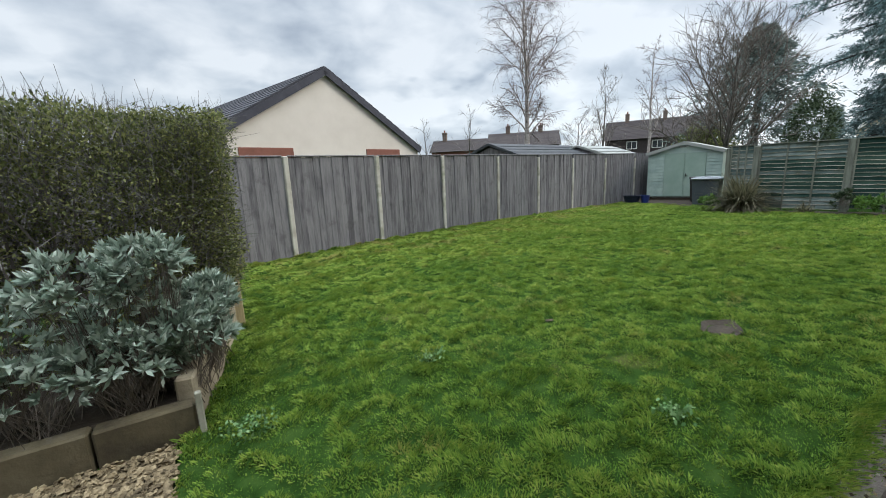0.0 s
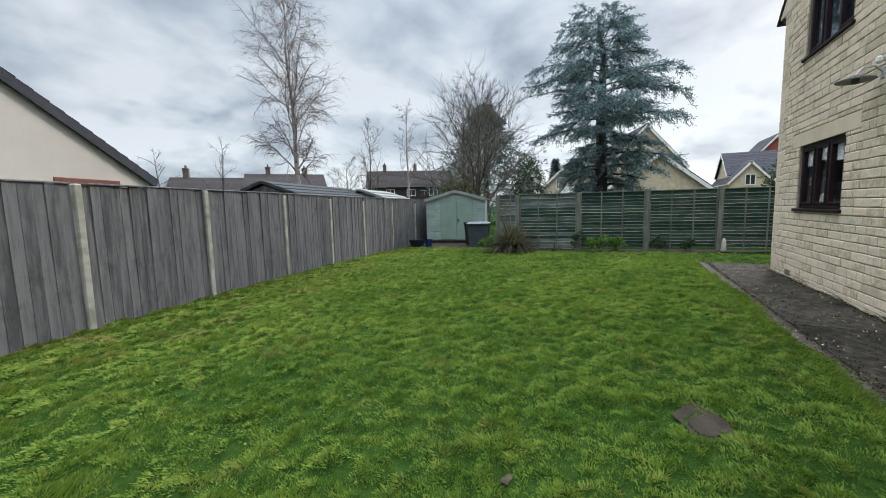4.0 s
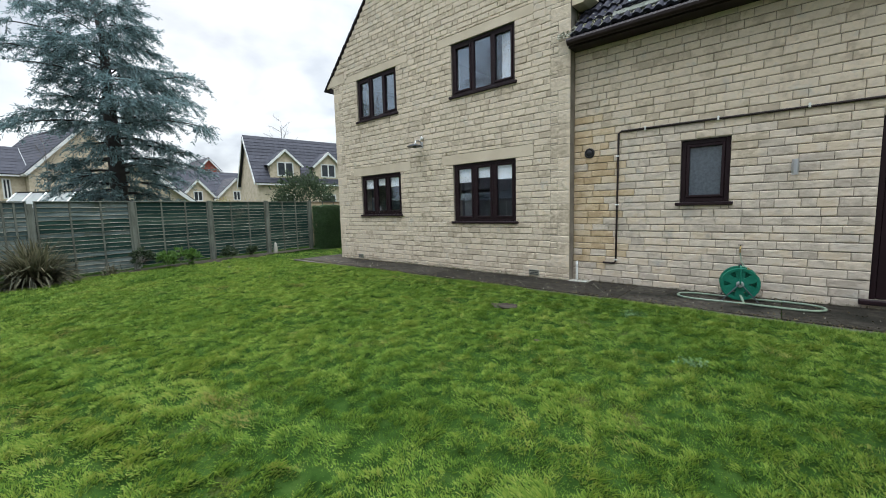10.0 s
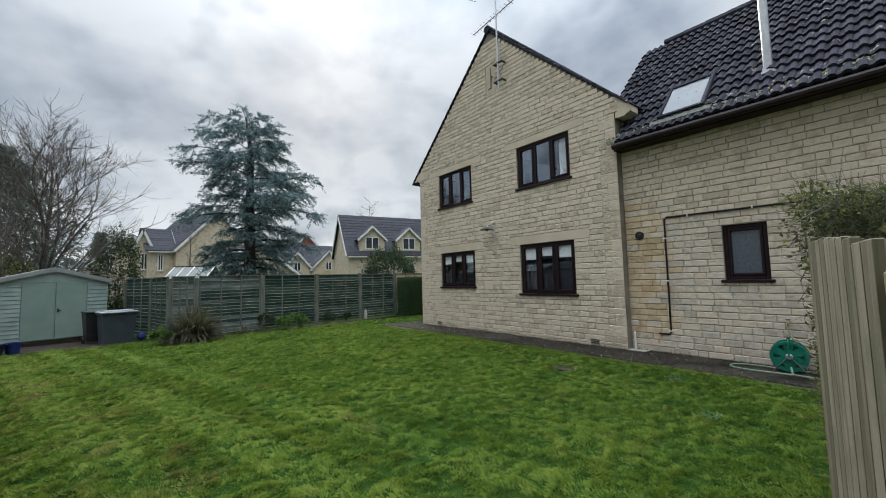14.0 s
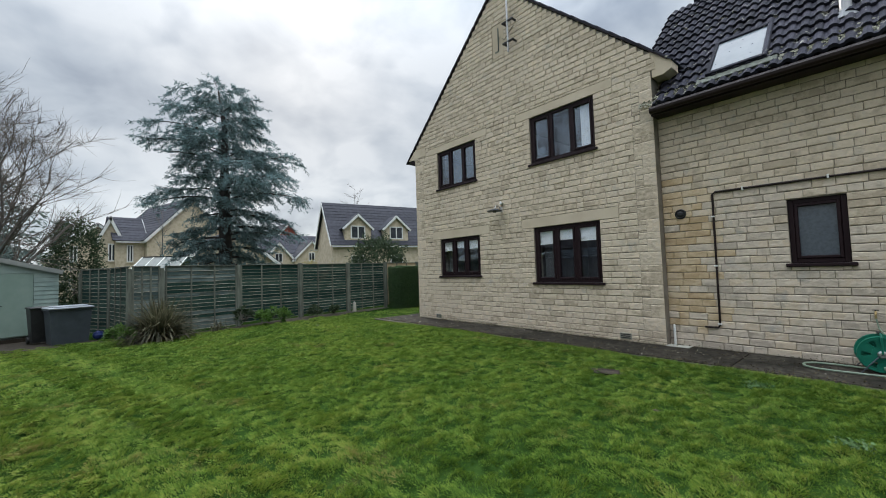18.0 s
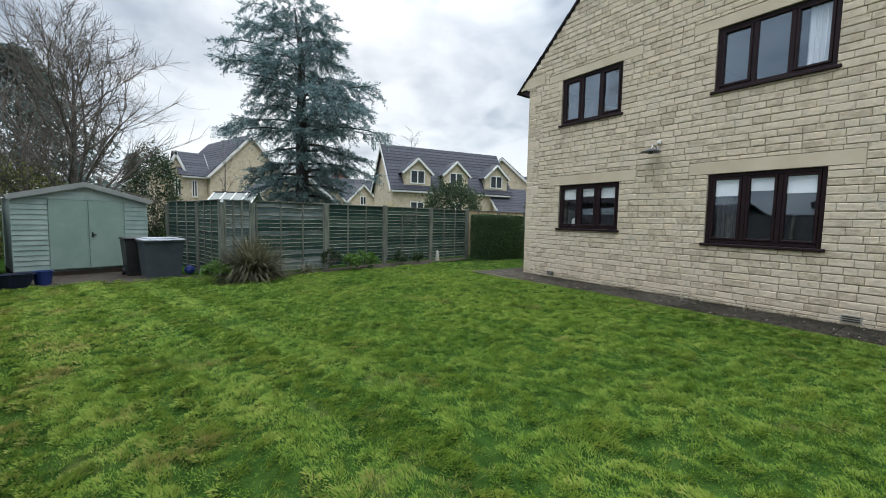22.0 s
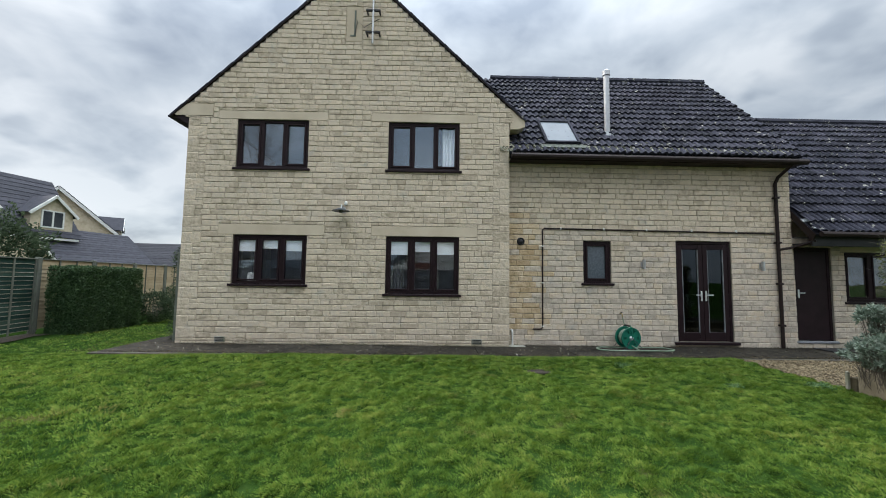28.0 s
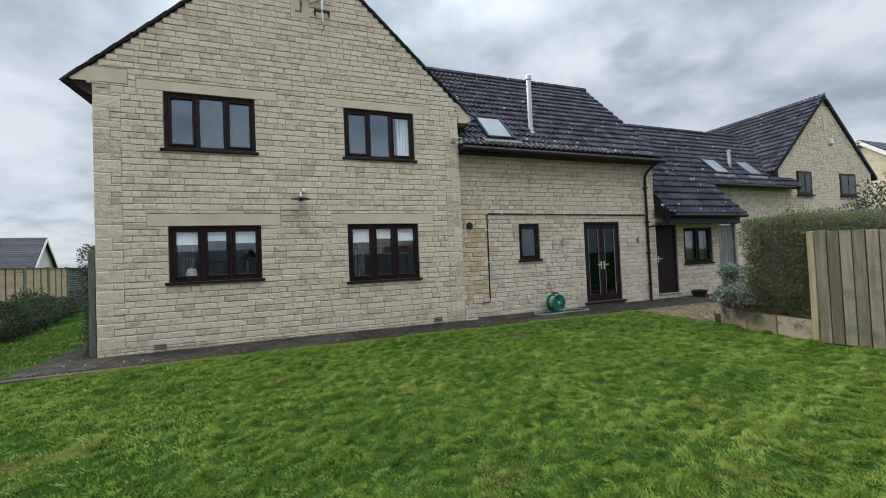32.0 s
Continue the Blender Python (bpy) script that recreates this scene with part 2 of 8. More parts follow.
# ---- materials ----
def mat(name, colours, scale=3.0, rough=0.8, bump=0.15, grain=60.0, vary=0.0, spec=0.35, metal=0.0, detail=6, stretch=None, depth=0.01,
        stain=None, stain_scale=0.8, stain_at=(0.52, 0.66), thin=0.0):
    """Two to four colours over a noise at world size; vary: how far pieces differ; stain: a colour laid on in patches."""
    ma = bpy.data.materials.new(name)
    ma.use_nodes = True
    nt = ma.node_tree
    b = nt.nodes["Principled BSDF"]
    n, l = nt.nodes.new, nt.links.new
    geo = n("ShaderNodeNewGeometry")
    vec = geo.outputs["Position"]
    if stretch:
        mp = n("ShaderNodeMapping")
        mp.inputs["Scale"].default_value = stretch
        l(vec, mp.inputs[0])
        vec = mp.outputs[0]
    no = n("ShaderNodeTexNoise")
    l(vec, no.inputs["Vector"])
    no.inputs["Scale"].default_value, no.inputs["Detail"].default_value, no.inputs["Roughness"].default_value = scale, detail, 0.62
    fac = no.outputs["Fac"]
    ramp = n("ShaderNodeValToRGB")
    el = ramp.color_ramp.elements
    el[0].position, el[1].position = 0.32, 0.68
    el[0].color, el[1].color = (*colours[0], 1), (*colours[-1], 1)
    for i, c in enumerate(colours[1:-1]):
        el.new(0.32 + 0.36 * (i + 1) / (len(colours) - 1)).color = (*c, 1)
    if vary:
        info = n("ShaderNodeObjectInfo")
        mixr = n("ShaderNodeMath")
        mixr.operation = "ADD"
        l(info.outputs["Random"], mixr.inputs[0])
        l(geo.outputs["Random Per Island"], mixr.inputs[1])
        fr = n("ShaderNodeMath")
        fr.operation = "FRACT"
        l(mixr.outputs[0], fr.inputs[0])
        sh = n("ShaderNodeMath")
        sh.operation = "MULTIPLY_ADD"
        l(fr.outputs[0], sh.inputs[0])
        sh.inputs[1].default_value, sh.inputs[2].default_value = vary, -vary / 2
        ad = n("ShaderNodeMath")
        ad.operation = "ADD"
        l(fac, ad.inputs[0])
        l(sh.outputs[0], ad.inputs[1])
        fac = ad.outputs[0]
    l(fac, ramp.inputs[0])
    col = ramp.outputs[0]
    if stain:
        s = n("ShaderNodeTexNoise")
        l(geo.outputs["Position"], s.inputs["Vector"])
        s.inputs["Scale"].default_value, s.inputs["Detail"].default_value, s.inputs["Roughness"].default_value = stain_scale, 8, 0.65
        mr = n("ShaderNodeMapRange")
        mr.inputs["From Min"].default_value, mr.inputs["From Max"].default_value = stain_at
        l(s.outputs["Fac"], mr.inputs["Value"])
        mx = n("ShaderNodeMix")
        mx.data_type = "RGBA"
        l(mr.outputs[0], mx.inputs["Factor"])
        l(col, mx.inputs["A"])
        mx.inputs["B"].default_value = (*stain, 1)
        col = mx.outputs["Result"]
    l(col, b.inputs["Base Color"])
    b.inputs["Roughness"].default_value = rough
    b.inputs["Specular IOR Level"].default_value = spec
    b.inputs["Metallic"].default_value = metal
    if bump:
        g = n("ShaderNodeTexNoise")
        l(vec, g.inputs["Vector"])
        g.inputs["Scale"].default_value, g.inputs["Detail"].default_value = grain, 5
        bu = n("ShaderNodeBump")
        bu.inputs["Strength"].default_value, bu.inputs["Distance"].default_value = bump, depth
        l(g.outputs["Fac"], bu.inputs["Height"])
        l(bu.outputs[0], b.inputs["Normal"])
    if thin:
        # thin leaves let light through
        tl, ms = n("ShaderNodeBsdfTranslucent"), n("ShaderNodeMixShader")
        l(col, tl.inputs["Color"])
        ms.inputs[0].default_value = thin
        l(b.outputs[0], ms.inputs[1])
        l(tl.outputs[0], ms.inputs[2])
        l(ms.outputs[0], nt.nodes["Material Output"].inputs["Surface"])
    return ma


def glass_mat(name, tint=(1, 1, 1), rough=0.0, gloss=0.1):
    """Clear pane; gloss: the share each of its two faces mirrors when seen straight on."""
    ma = bpy.data.materials.new(name)
    ma.use_nodes = True
    nt = ma.node_tree
    nt.nodes.clear()
    n, l = nt.nodes.new, nt.links.new
    out, mix, tr, gl, fr = n("ShaderNodeOutputMaterial"), n("ShaderNodeMixShader"), n("ShaderNodeBsdfTransparent"), n("ShaderNodeBsdfGlossy"), n("ShaderNodeLayerWeight")
    fr.inputs["Blend"].default_value = 0.5
    steep, share = n("ShaderNodeMath"), n("ShaderNodeMath")
    steep.operation, share.operation = "POWER", "MULTIPLY_ADD"
    l(fr.outputs["Facing"], steep.inputs[0])
    steep.inputs[1].default_value = 5.0
    l(steep.outputs[0], share.inputs[0])
    share.inputs[1].default_value, share.inputs[2].default_value = 1 - gloss, gloss
    tr.inputs["Color"].default_value = (*tint, 1)
    gl.inputs["Roughness"].default_value = rough
    gl.inputs["Color"].default_value = (0.74, 0.87, 1.0, 1)
    wav = n("ShaderNodeTexNoise")
    wav.inputs["Scale"].default_value = 1.7
    bu = n("ShaderNodeBump")
    bu.inputs["Strength"].default_value, bu.inputs["Distance"].default_value = 0.12, 0.01
    geo = n("ShaderNodeNewGeometry")
    l(geo.outputs["Position"], wav.inputs["Vector"])
    l(wav.outputs["Fac"], bu.inputs["Height"])
    l(bu.outputs[0], gl.inputs["Normal"])
    l(share.outputs[0], mix.inputs[0])
    l(tr.outputs[0], mix.inputs[1])
    l(gl.outputs[0], mix.inputs[2])
    l(mix.outputs[0], out.inputs[0])
    return ma


M_STONE = mat("buff_stone", [(0.4690, 0.3860, 0.2839), (0.5810, 0.4850, 0.3628), (0.6470, 0.5430, 0.4098), (0.5910, 0.5010, 0.3910), (0.6720, 0.5570, 0.4145)], 7.0, 0.92, 0.6, 17, 0.36, 0.2, depth=0.03, stain=(0.40, 0.38, 0.33), stain_scale=3.5, stain_at=(0.58, 0.78))
M_STONE_GREY = mat("weathered_stone", [(0.4580, 0.3890, 0.3106), (0.5750, 0.4900, 0.3904), (0.6420, 0.5470, 0.4380), (0.6110, 0.4990, 0.3667)], 7.0, 0.92, 0.6, 17, 0.36, 0.2, depth=0.03, stain=(0.36, 0.35, 0.32), stain_scale=3.5, stain_at=(0.56, 0.76))
M_STONE_GOLD = mat("golden_stone", [(0.4444, 0.3229, 0.189), (0.5502, 0.4166, 0.2625), (0.6136, 0.4896, 0.336)], 5.5, 0.92, 0.6, 17, 0.3, 0.2, depth=0.03)
M_LINTEL = mat("dressed_stone", [(0.4912, 0.4070, 0.2927), (0.5568, 0.4651, 0.3440), (0.6114, 0.5180, 0.3902)], 1.5, 0.9, 0.3, 50, 0.2, 0.2)
M_MORTAR = mat("mortar", [(0.1680, 0.1440, 0.1120), (0.2400, 0.2120, 0.1720), (0.2880, 0.2600, 0.2160)], 2.5, 0.95, 0.4, 70)
M_TILE = mat("brown_roof_tile", [(0.0144, 0.0146, 0.0223), (0.0260, 0.0264, 0.0387), (0.0419, 0.0410, 0.0559)], 3, 0.9, 0.4, 50, 0.4, 0.25, stain=(0.36, 0.345, 0.29), stain_scale=7.0, stain_at=(0.615, 0.67))
M_ROOFMOSS = mat("roof_moss", [(0.10, 0.10, 0.06), (0.2, 0.2, 0.14), (0.34, 0.33, 0.26)], 9, 0.95, 0.3, 60, vary=0.7)
M_BROWN = mat("dark_brown_frame", [(0.014, 0.0065, 0.008), (0.021, 0.0105, 0.0125)], 4, 0.5, 0.05, 30, spec=0.18)
M_PIPE = mat("brown_plastic", [(0.018, 0.011, 0.010), (0.028, 0.018, 0.016)], 4, 0.5, 0.05, 30, spec=0.2)
M_GLASS = glass_mat("window_glass", gloss=0.17)
M_LOWGLASS = glass_mat("lower_window_glass", gloss=0.09)
# paler copy of the planter stone, coloured as lit, for the side wall
M_PLANTERLIT = mat("lit_planter_stone", [(0.17, 0.14, 0.095), (0.26, 0.22, 0.155), (0.34, 0.295, 0.215)], 3, 0.9, 0.5, 50, 0.25, stain=(0.12, 0.11, 0.07), stain_scale=3.0)
# grey tint darkens the pane so the room behind it reads dim
M_DOORGLASS = glass_mat("darkened_door_glass", (0.3, 0.3, 0.3), gloss=0.05)
# dark timber: algae plus painted shade, for board edges turned from the sun
M_MOSSSHADE = mat("algae_and_shade_timber", [(0.05, 0.045, 0.022), (0.085, 0.078, 0.042), (0.13, 0.12, 0.075)], 5, 0.85, 0.5, 35, 0.4, 0.2, stretch=(4, 4, 0.3))
M_OBSCURE = mat("frosted_glass", [(0.0600, 0.0743, 0.0900), (0.1000, 0.1210, 0.1410)], 30, 0.16, 0.15, 130, spec=0.7)
# dark wall colour stands in for indoor shade behind the glass
M_DARKROOM = mat("darkened_room_wall", [(0.10, 0.09, 0.08), (0.14, 0.13, 0.12)], 2, 0.9, 0)
M_BLIND = mat("white_blind", [(0.8064, 0.8176, 0.8288), (0.9184, 0.9184, 0.9184)], 3, 0.8, 0.1, 60)
M_VOILE = mat("grey_voile", [(0.07, 0.072, 0.075), (0.11, 0.112, 0.115)], 3, 0.9, 0.1, 60)
M_CONCRETE = mat("path_concrete", [(0.0132, 0.0110, 0.0084), (0.0278, 0.0241, 0.0186), (0.0498, 0.0431, 0.0341), (0.0728, 0.0653, 0.0532)], 11.0, 0.85, 0.6, 60, 0.12, 0.08, detail=9, stain=(0.013, 0.013, 0.010), stain_scale=1.4, stain_at=(0.48, 0.66))
M_EDGING = mat("edging_concrete", [(0.0358, 0.0299, 0.0247), (0.0618, 0.0533, 0.0442), (0.0975, 0.0858, 0.0715)], 7, 0.9, 0.5, 60, 0.15, 0.2, stain=(0.06, 0.07, 0.035), stain_scale=2.5)
M_POST = mat("concrete_post", [(0.27, 0.25, 0.21), (0.38, 0.36, 0.31), (0.44, 0.42, 0.37)], 3, 0.92, 0.35, 70, 0.15, 0.2, stain=(0.2, 0.21, 0.15), stain_scale=2)
M_BOARD = mat("grey_fence_board", [(0.0724, 0.0693, 0.0741), (0.1105, 0.1064, 0.1118), (0.1449, 0.1404, 0.1458), (0.1716, 0.1657, 0.1695)], 5.5, 0.85, 0.6, 30, 0.26, 0.25, stretch=(3, 3, 0.35), stain=(0.045, 0.042, 0.042), stain_scale=3.0, stain_at=(0.58, 0.82))
M_WANEY = mat("green_stained_lap", [(0.0104, 0.0294, 0.0244), (0.0190, 0.0467, 0.0370), (0.0363, 0.0708, 0.0554)], 3, 0.85, 0.5, 30, 0.5, 0.15, stretch=(0.6, 0.6, 5), stain=(0.10, 0.092, 0.07), stain_scale=1.3, stain_at=(0.60, 0.76))
M_LAPBROWN = mat("weathered_green_lap", [(0.0442, 0.0693, 0.0678), (0.0857, 0.1192, 0.1149), (0.159, 0.1901, 0.1787)], 3, 0.85, 0.5, 30, 0.5, 0.25, stretch=(0.6, 0.6, 5), stain=(0.05, 0.062, 0.045), stain_scale=1.6, stain_at=(0.50, 0.66))
M_LAPEDGE = mat("bare_lap_edge", [(0.10, 0.11, 0.08), (0.27, 0.25, 0.20), (0.45, 0.42, 0.35)], 2.5, 0.85, 0.3, 30, 0.3)
M_OLDPOST = mat("weathered_green_post", [(0.0655, 0.072, 0.0554), (0.1123, 0.1196, 0.0986), (0.1591, 0.1716, 0.1417)], 5, 0.88, 0.4, 40, 0.2, stretch=(3, 3, 0.5))
M_NEWWOOD = mat("treated_timber", [(0.096, 0.083, 0.056), (0.164, 0.146, 0.106), (0.225, 0.202, 0.153)], 5, 0.82, 0.5, 35, 0.4, 0.25, stretch=(4, 4, 0.3), stain=(0.09, 0.10, 0.055), stain_scale=2.5, stain_at=(0.50, 0.70))
M_FENCEPOST = mat("yellowed_post", [(0.20, 0.16, 0.085), (0.28, 0.23, 0.13), (0.34, 0.29, 0.18)], 5, 0.85, 0.4, 35, 0.3, stretch=(4, 4, 0.3))
M_PALEWOOD = mat("pale_timber", [(0.32, 0.25, 0.15), (0.42, 0.34, 0.22)], 5, 0.85, 0.4, 35, 0.3)
M_SHED = mat("sage_green_paint", [(0.21, 0.2842, 0.2548), (0.2678, 0.343, 0.3068), (0.315, 0.3871, 0.3484)], 2.5, 0.6, 0.1, 30, 0.1)
M_SHEDDOOR = mat("sage_green_door", [(0.1925, 0.27, 0.224), (0.2365, 0.31, 0.2632)], 2.5, 0.6, 0.1, 30, 0.1)
M_SHEDROOF = mat("pale_shed_roof", [(0.2016, 0.216, 0.2016), (0.2736, 0.2808, 0.2592)], 3, 0.7, 0.2, 40)
M_BIN = mat("slate_plastic", [(0.045, 0.055, 0.065), (0.065, 0.078, 0.09)], 4, 0.45, 0.1, 50)
M_BINLID = mat("grey_lid", [(0.20, 0.22, 0.24), (0.28, 0.30, 0.33)], 4, 0.5, 0.1, 50)
M_BLUE = mat("blue_plastic", [(0.012, 0.025, 0.11), (0.02, 0.04, 0.17)], 5, 0.45, 0.1, 30)
M_BLACK = mat("black_plastic", [(0.012, 0.012, 0.013), (0.025, 0.025, 0.026)], 6, 0.45, 0.1, 40)
M_WHITE = mat("white_plastic", [(0.66, 0.66, 0.62), (0.76, 0.76, 0.73)], 5, 0.45, 0.05, 40)
M_STEEL = mat("brushed_steel", [(0.45, 0.45, 0.45), (0.58, 0.58, 0.58)], 6, 0.38, 0.1, 50, metal=0.9)
M_HANDLE = mat("satin_metal", [(0.7, 0.7, 0.7), (0.8, 0.8, 0.8)], 6, 0.3, 0.0, metal=0.7)
M_GREENPL = mat("green_plastic", [(0.0064, 0.119, 0.0744), (0.0128, 0.1666, 0.1071)], 6, 0.4, 0.05, 40)
M_HOSE = mat("green_hose", [(0.16, 0.22, 0.16), (0.25, 0.31, 0.22)], 6, 0.5, 0.05, 40)
M_BRASS = mat("brass", [(0.35, 0.26, 0.12), (0.45, 0.34, 0.16)], 6, 0.4, 0.05, 40, metal=0.8)
M_LEAD = mat("lead_flashing", [(0.2, 0.21, 0.22), (0.32, 0.33, 0.34)], 5, 0.6, 0.2, 30)
M_SOIL = mat("dark_soil", [(0.02, 0.015, 0.01), (0.045, 0.034, 0.024)], 8, 0.95, 0.8, 60)
M_GRAVEL = mat("tan_gravel", [(0.0779, 0.0576, 0.0307), (0.1480, 0.1116, 0.0614), (0.2492, 0.1942, 0.1136)], 12, 0.85, 0.3, 80, 0.5)
# darker copy of the planter stone, with the front's shade in its colour
M_PLANTERSHADE = mat("shaded_planter_stone", [(0.0448, 0.0358, 0.0204), (0.0827, 0.0675, 0.0384), (0.1239, 0.1033, 0.0629)], 3, 0.9, 0.5, 50, 0.25, stain=(0.08, 0.07, 0.05), stain_scale=2.2)


# ---- ground ----
def smooth01(a, b, x):
    t = min(1.0, max(0.0, (x - a) / (b - a)))
    return t * t * (3 - 2 * t)


def ground_z(x, y):
    """Falls gently towards the far corner of the garden."""
    return -0.24 * smooth01(3.0, 16.0, x) * smooth01(0.5, 8.0, y) - 0.10 * smooth01(8, 15, x) * (1 - smooth01(0.5, 8.0, y))


def ground_np(x, y):
    s = lambda a, b, v: (lambda t: t * t * (3 - 2 * t))(np.clip((v - a) / (b - a), 0, 1))
    return -0.24 * s(3.0, 16.0, x) * s(0.5, 8.0, y) - 0.10 * s(8, 15, x) * (1 - s(0.5, 8.0, y))


def make_turf():
    """Mown grass: greens and yellower worn patches, darkened so gaps between blades read as shade."""
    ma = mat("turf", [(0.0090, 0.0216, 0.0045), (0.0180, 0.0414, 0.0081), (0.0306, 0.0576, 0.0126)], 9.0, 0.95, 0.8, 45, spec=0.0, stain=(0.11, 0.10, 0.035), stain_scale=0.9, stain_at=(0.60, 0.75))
    return ma


M_TURF = make_turf()


def blade_mat():
    """Grass blades: greens that change from tuft to tuft, with straw-coloured patches."""
    ma = bpy.data.materials.new("grass_blade")
    ma.use_nodes = True
    nt = ma.node_tree
    n, l = nt.nodes.new, nt.links.new
    b = nt.nodes["Principled BSDF"]
    geo = n("ShaderNodeNewGeometry")

    def m(op, a, c, d=None):
        k = n("ShaderNodeMath")
        k.operation = op
        for i, v in enumerate((a, c, d)):
            if v is None:
                continue
            if isinstance(v, (int, float)):
                k.inputs[i].default_value = v
            else:
                l(v, k.inputs[i])
        return k.outputs[0]

    def noise(scale, detail):
        k = n("ShaderNodeTexNoise")
        l(geo.outputs["Position"], k.inputs["Vector"])
        k.inputs["Scale"].default_value, k.inputs["Detail"].default_value = scale, detail
        return k.outputs["Fac"]
    wide, tuft, clump = noise(0.8, 3), noise(5.0, 4), noise(15.0, 2)
    v = m("MULTIPLY_ADD", wide, 0.40, m("MULTIPLY_ADD", tuft, 0.42, m("MULTIPLY", clump, 0.22)))
    v = m("ADD", v, m("MULTIPLY_ADD", geo.outputs["Random Per Island"], 0.27, -0.155))
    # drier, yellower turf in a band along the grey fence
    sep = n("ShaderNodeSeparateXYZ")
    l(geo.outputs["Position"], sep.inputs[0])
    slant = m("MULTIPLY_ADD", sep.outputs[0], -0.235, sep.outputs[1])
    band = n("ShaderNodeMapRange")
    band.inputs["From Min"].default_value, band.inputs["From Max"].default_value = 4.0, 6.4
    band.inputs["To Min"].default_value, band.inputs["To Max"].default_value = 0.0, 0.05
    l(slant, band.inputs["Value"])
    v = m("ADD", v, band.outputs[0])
    ramp = n("ShaderNodeValToRGB")
    e = ramp.color_ramp.elements
    e[0].position, e[0].color = 0.33, (0.058, 0.121, 0.019, 1)
    e[1].position, e[1].color = 0.76, (0.309, 0.325, 0.083, 1)
    for at, c in ((0.47, (0.128, 0.216, 0.031, 1)), (0.60, (0.217, 0.293, 0.050, 1))):
        e.new(at).color = c
    l(v, ramp.inputs[0])
    # straw and thatch showing through here and there
    dead = n("ShaderNodeMapRange")
    dead.inputs["From Min"].default_value, dead.inputs["From Max"].default_value = 0.62, 0.74
    dead.inputs["To Max"].default_value = 0.75
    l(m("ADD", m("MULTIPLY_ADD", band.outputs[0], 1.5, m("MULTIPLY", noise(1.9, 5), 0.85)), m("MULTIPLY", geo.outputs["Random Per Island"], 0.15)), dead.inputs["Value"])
    mx = n("ShaderNodeMix")
    mx.data_type = "RGBA"
    l(dead.outputs[0], mx.inputs["Factor"])
    l(ramp.outputs[0], mx.inputs["A"])
    mx.inputs["B"].default_value = (0.290, 0.216, 0.088, 1)
    l(mx.outputs["Result"], b.inputs["Base Color"])
    b.inputs["Roughness"].default_value = 0.6
    b.inputs["Specular IOR Level"].default_value = 0.12
    tl, ms = n("ShaderNodeBsdfTranslucent"), n("ShaderNodeMixShader")
    l(mx.outputs["Result"], tl.inputs["Color"])
    ms.inputs[0].default_value = 0.3
    l(b.outputs[0], ms.inputs[1])
    l(tl.outputs[0], ms.inputs[2])
    l(ms.outputs[0], nt.nodes["Material Output"].inputs["Surface"])
    return ma


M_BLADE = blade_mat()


def build_ground():
    xs = [-1500, -400, -120, -50, -25, -14] + [x * 0.5 for x in range(-20, 44)] + [24, 28, 34, 45, 60, 90, 160, 400, 1500]
    ys = [-1500, -400, -120, -60, -30, -16, -9, -5, -3] + [y * 0.5 for y in range(-4, 26)] + [14, 18, 24, 34, 60, 120, 400, 1500]
    s = Shape()
    v = [(x, y, ground_z(x, y) - 0.015) for y in ys for x in xs]
    w = len(xs)
    f = [(j * w + i, j * w + i + 1, (j + 1) * w + i + 1, (j + 1) * w + i) for j in range(len(ys) - 1) for i in range(w - 1)]
    s.add(v, f)
    s.smooth = True
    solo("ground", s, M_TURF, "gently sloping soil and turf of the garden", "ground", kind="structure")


build_ground()
PATH_Y, EDGE_Y0, EDGE_Y1 = 0.22, 0.26, 0.40      # concrete path, joint, edging strip
FENCE_A, FENCE_D = Vector((1.31, 7.53)), Vector((1.0, 0.235))


def fence_y(x):
    return FENCE_A.y + (x - FENCE_A.x) * FENCE_D.y - .10 * max(0.0, x - 11.6)


def back_x(y):
    return 14.37 + (5.36 - y) * 0.125


def on_lawn(x, y):
    """True where grass grows, for arrays."""
    ok = (y > EDGE_Y1 + 0.0 + 0.03 * np.sin(x * 7) + 0.02 * np.sin(x * 17.3)) | (x > 11.5 + 0.05 * np.sin(y * 9))
    ok &= y < FENCE_A.y + (x - FENCE_A.x) * FENCE_D.y - .10 * np.maximum(0, x - 11.6) - 0.06
    bed = 0.75 + 0.25 * np.sin(y * 1.1) + 0.12 * np.sin(y * 3.7)
    ok &= x < np.where(y > 6.0, 15.25, np.where(y > -1, 14.37 + (5.36 - y) * 0.125 - bed, 14.3))
    ok &= ~((x < 11.5) & (y < 0.38))
    ok &= x > np.where(y < 2.45, -0.30 + 0.02 * np.sin(y * 15), np.where(y < 4.2, -0.22 + (y - 2.45) * 0.19, 0.16 - (y - 4.2) * 0.24))
    ok &= y > -19
    return ok


def lattice_noise(x, y, cell, seed):
    """Smooth value noise, 0 to 1, for arrays."""
    g = np.random.default_rng(seed).random((256, 256))
    u, v = x / cell + 40.3, y / cell + 51.7
    i, j = np.floor(u).astype(int), np.floor(v).astype(int)
    a, b = u - i, v - j
    a, b = a * a * (3 - 2 * a), b * b * (3 - 2 * b)
    i, j, i1, j1 = i % 256, j % 256, (i + 1) % 256, (j + 1) % 256
    return (g[i, j] * (1 - a) + g[i1, j] * a) * (1 - b) + (g[i, j1] * (1 - a) + g[i1, j1] * a) * b


HOLLOWS = ((3.6, 1.47, .20), (2.62, 2.49, .09), (12.2, 1.9, .2))      # drain cover and scuffed spots


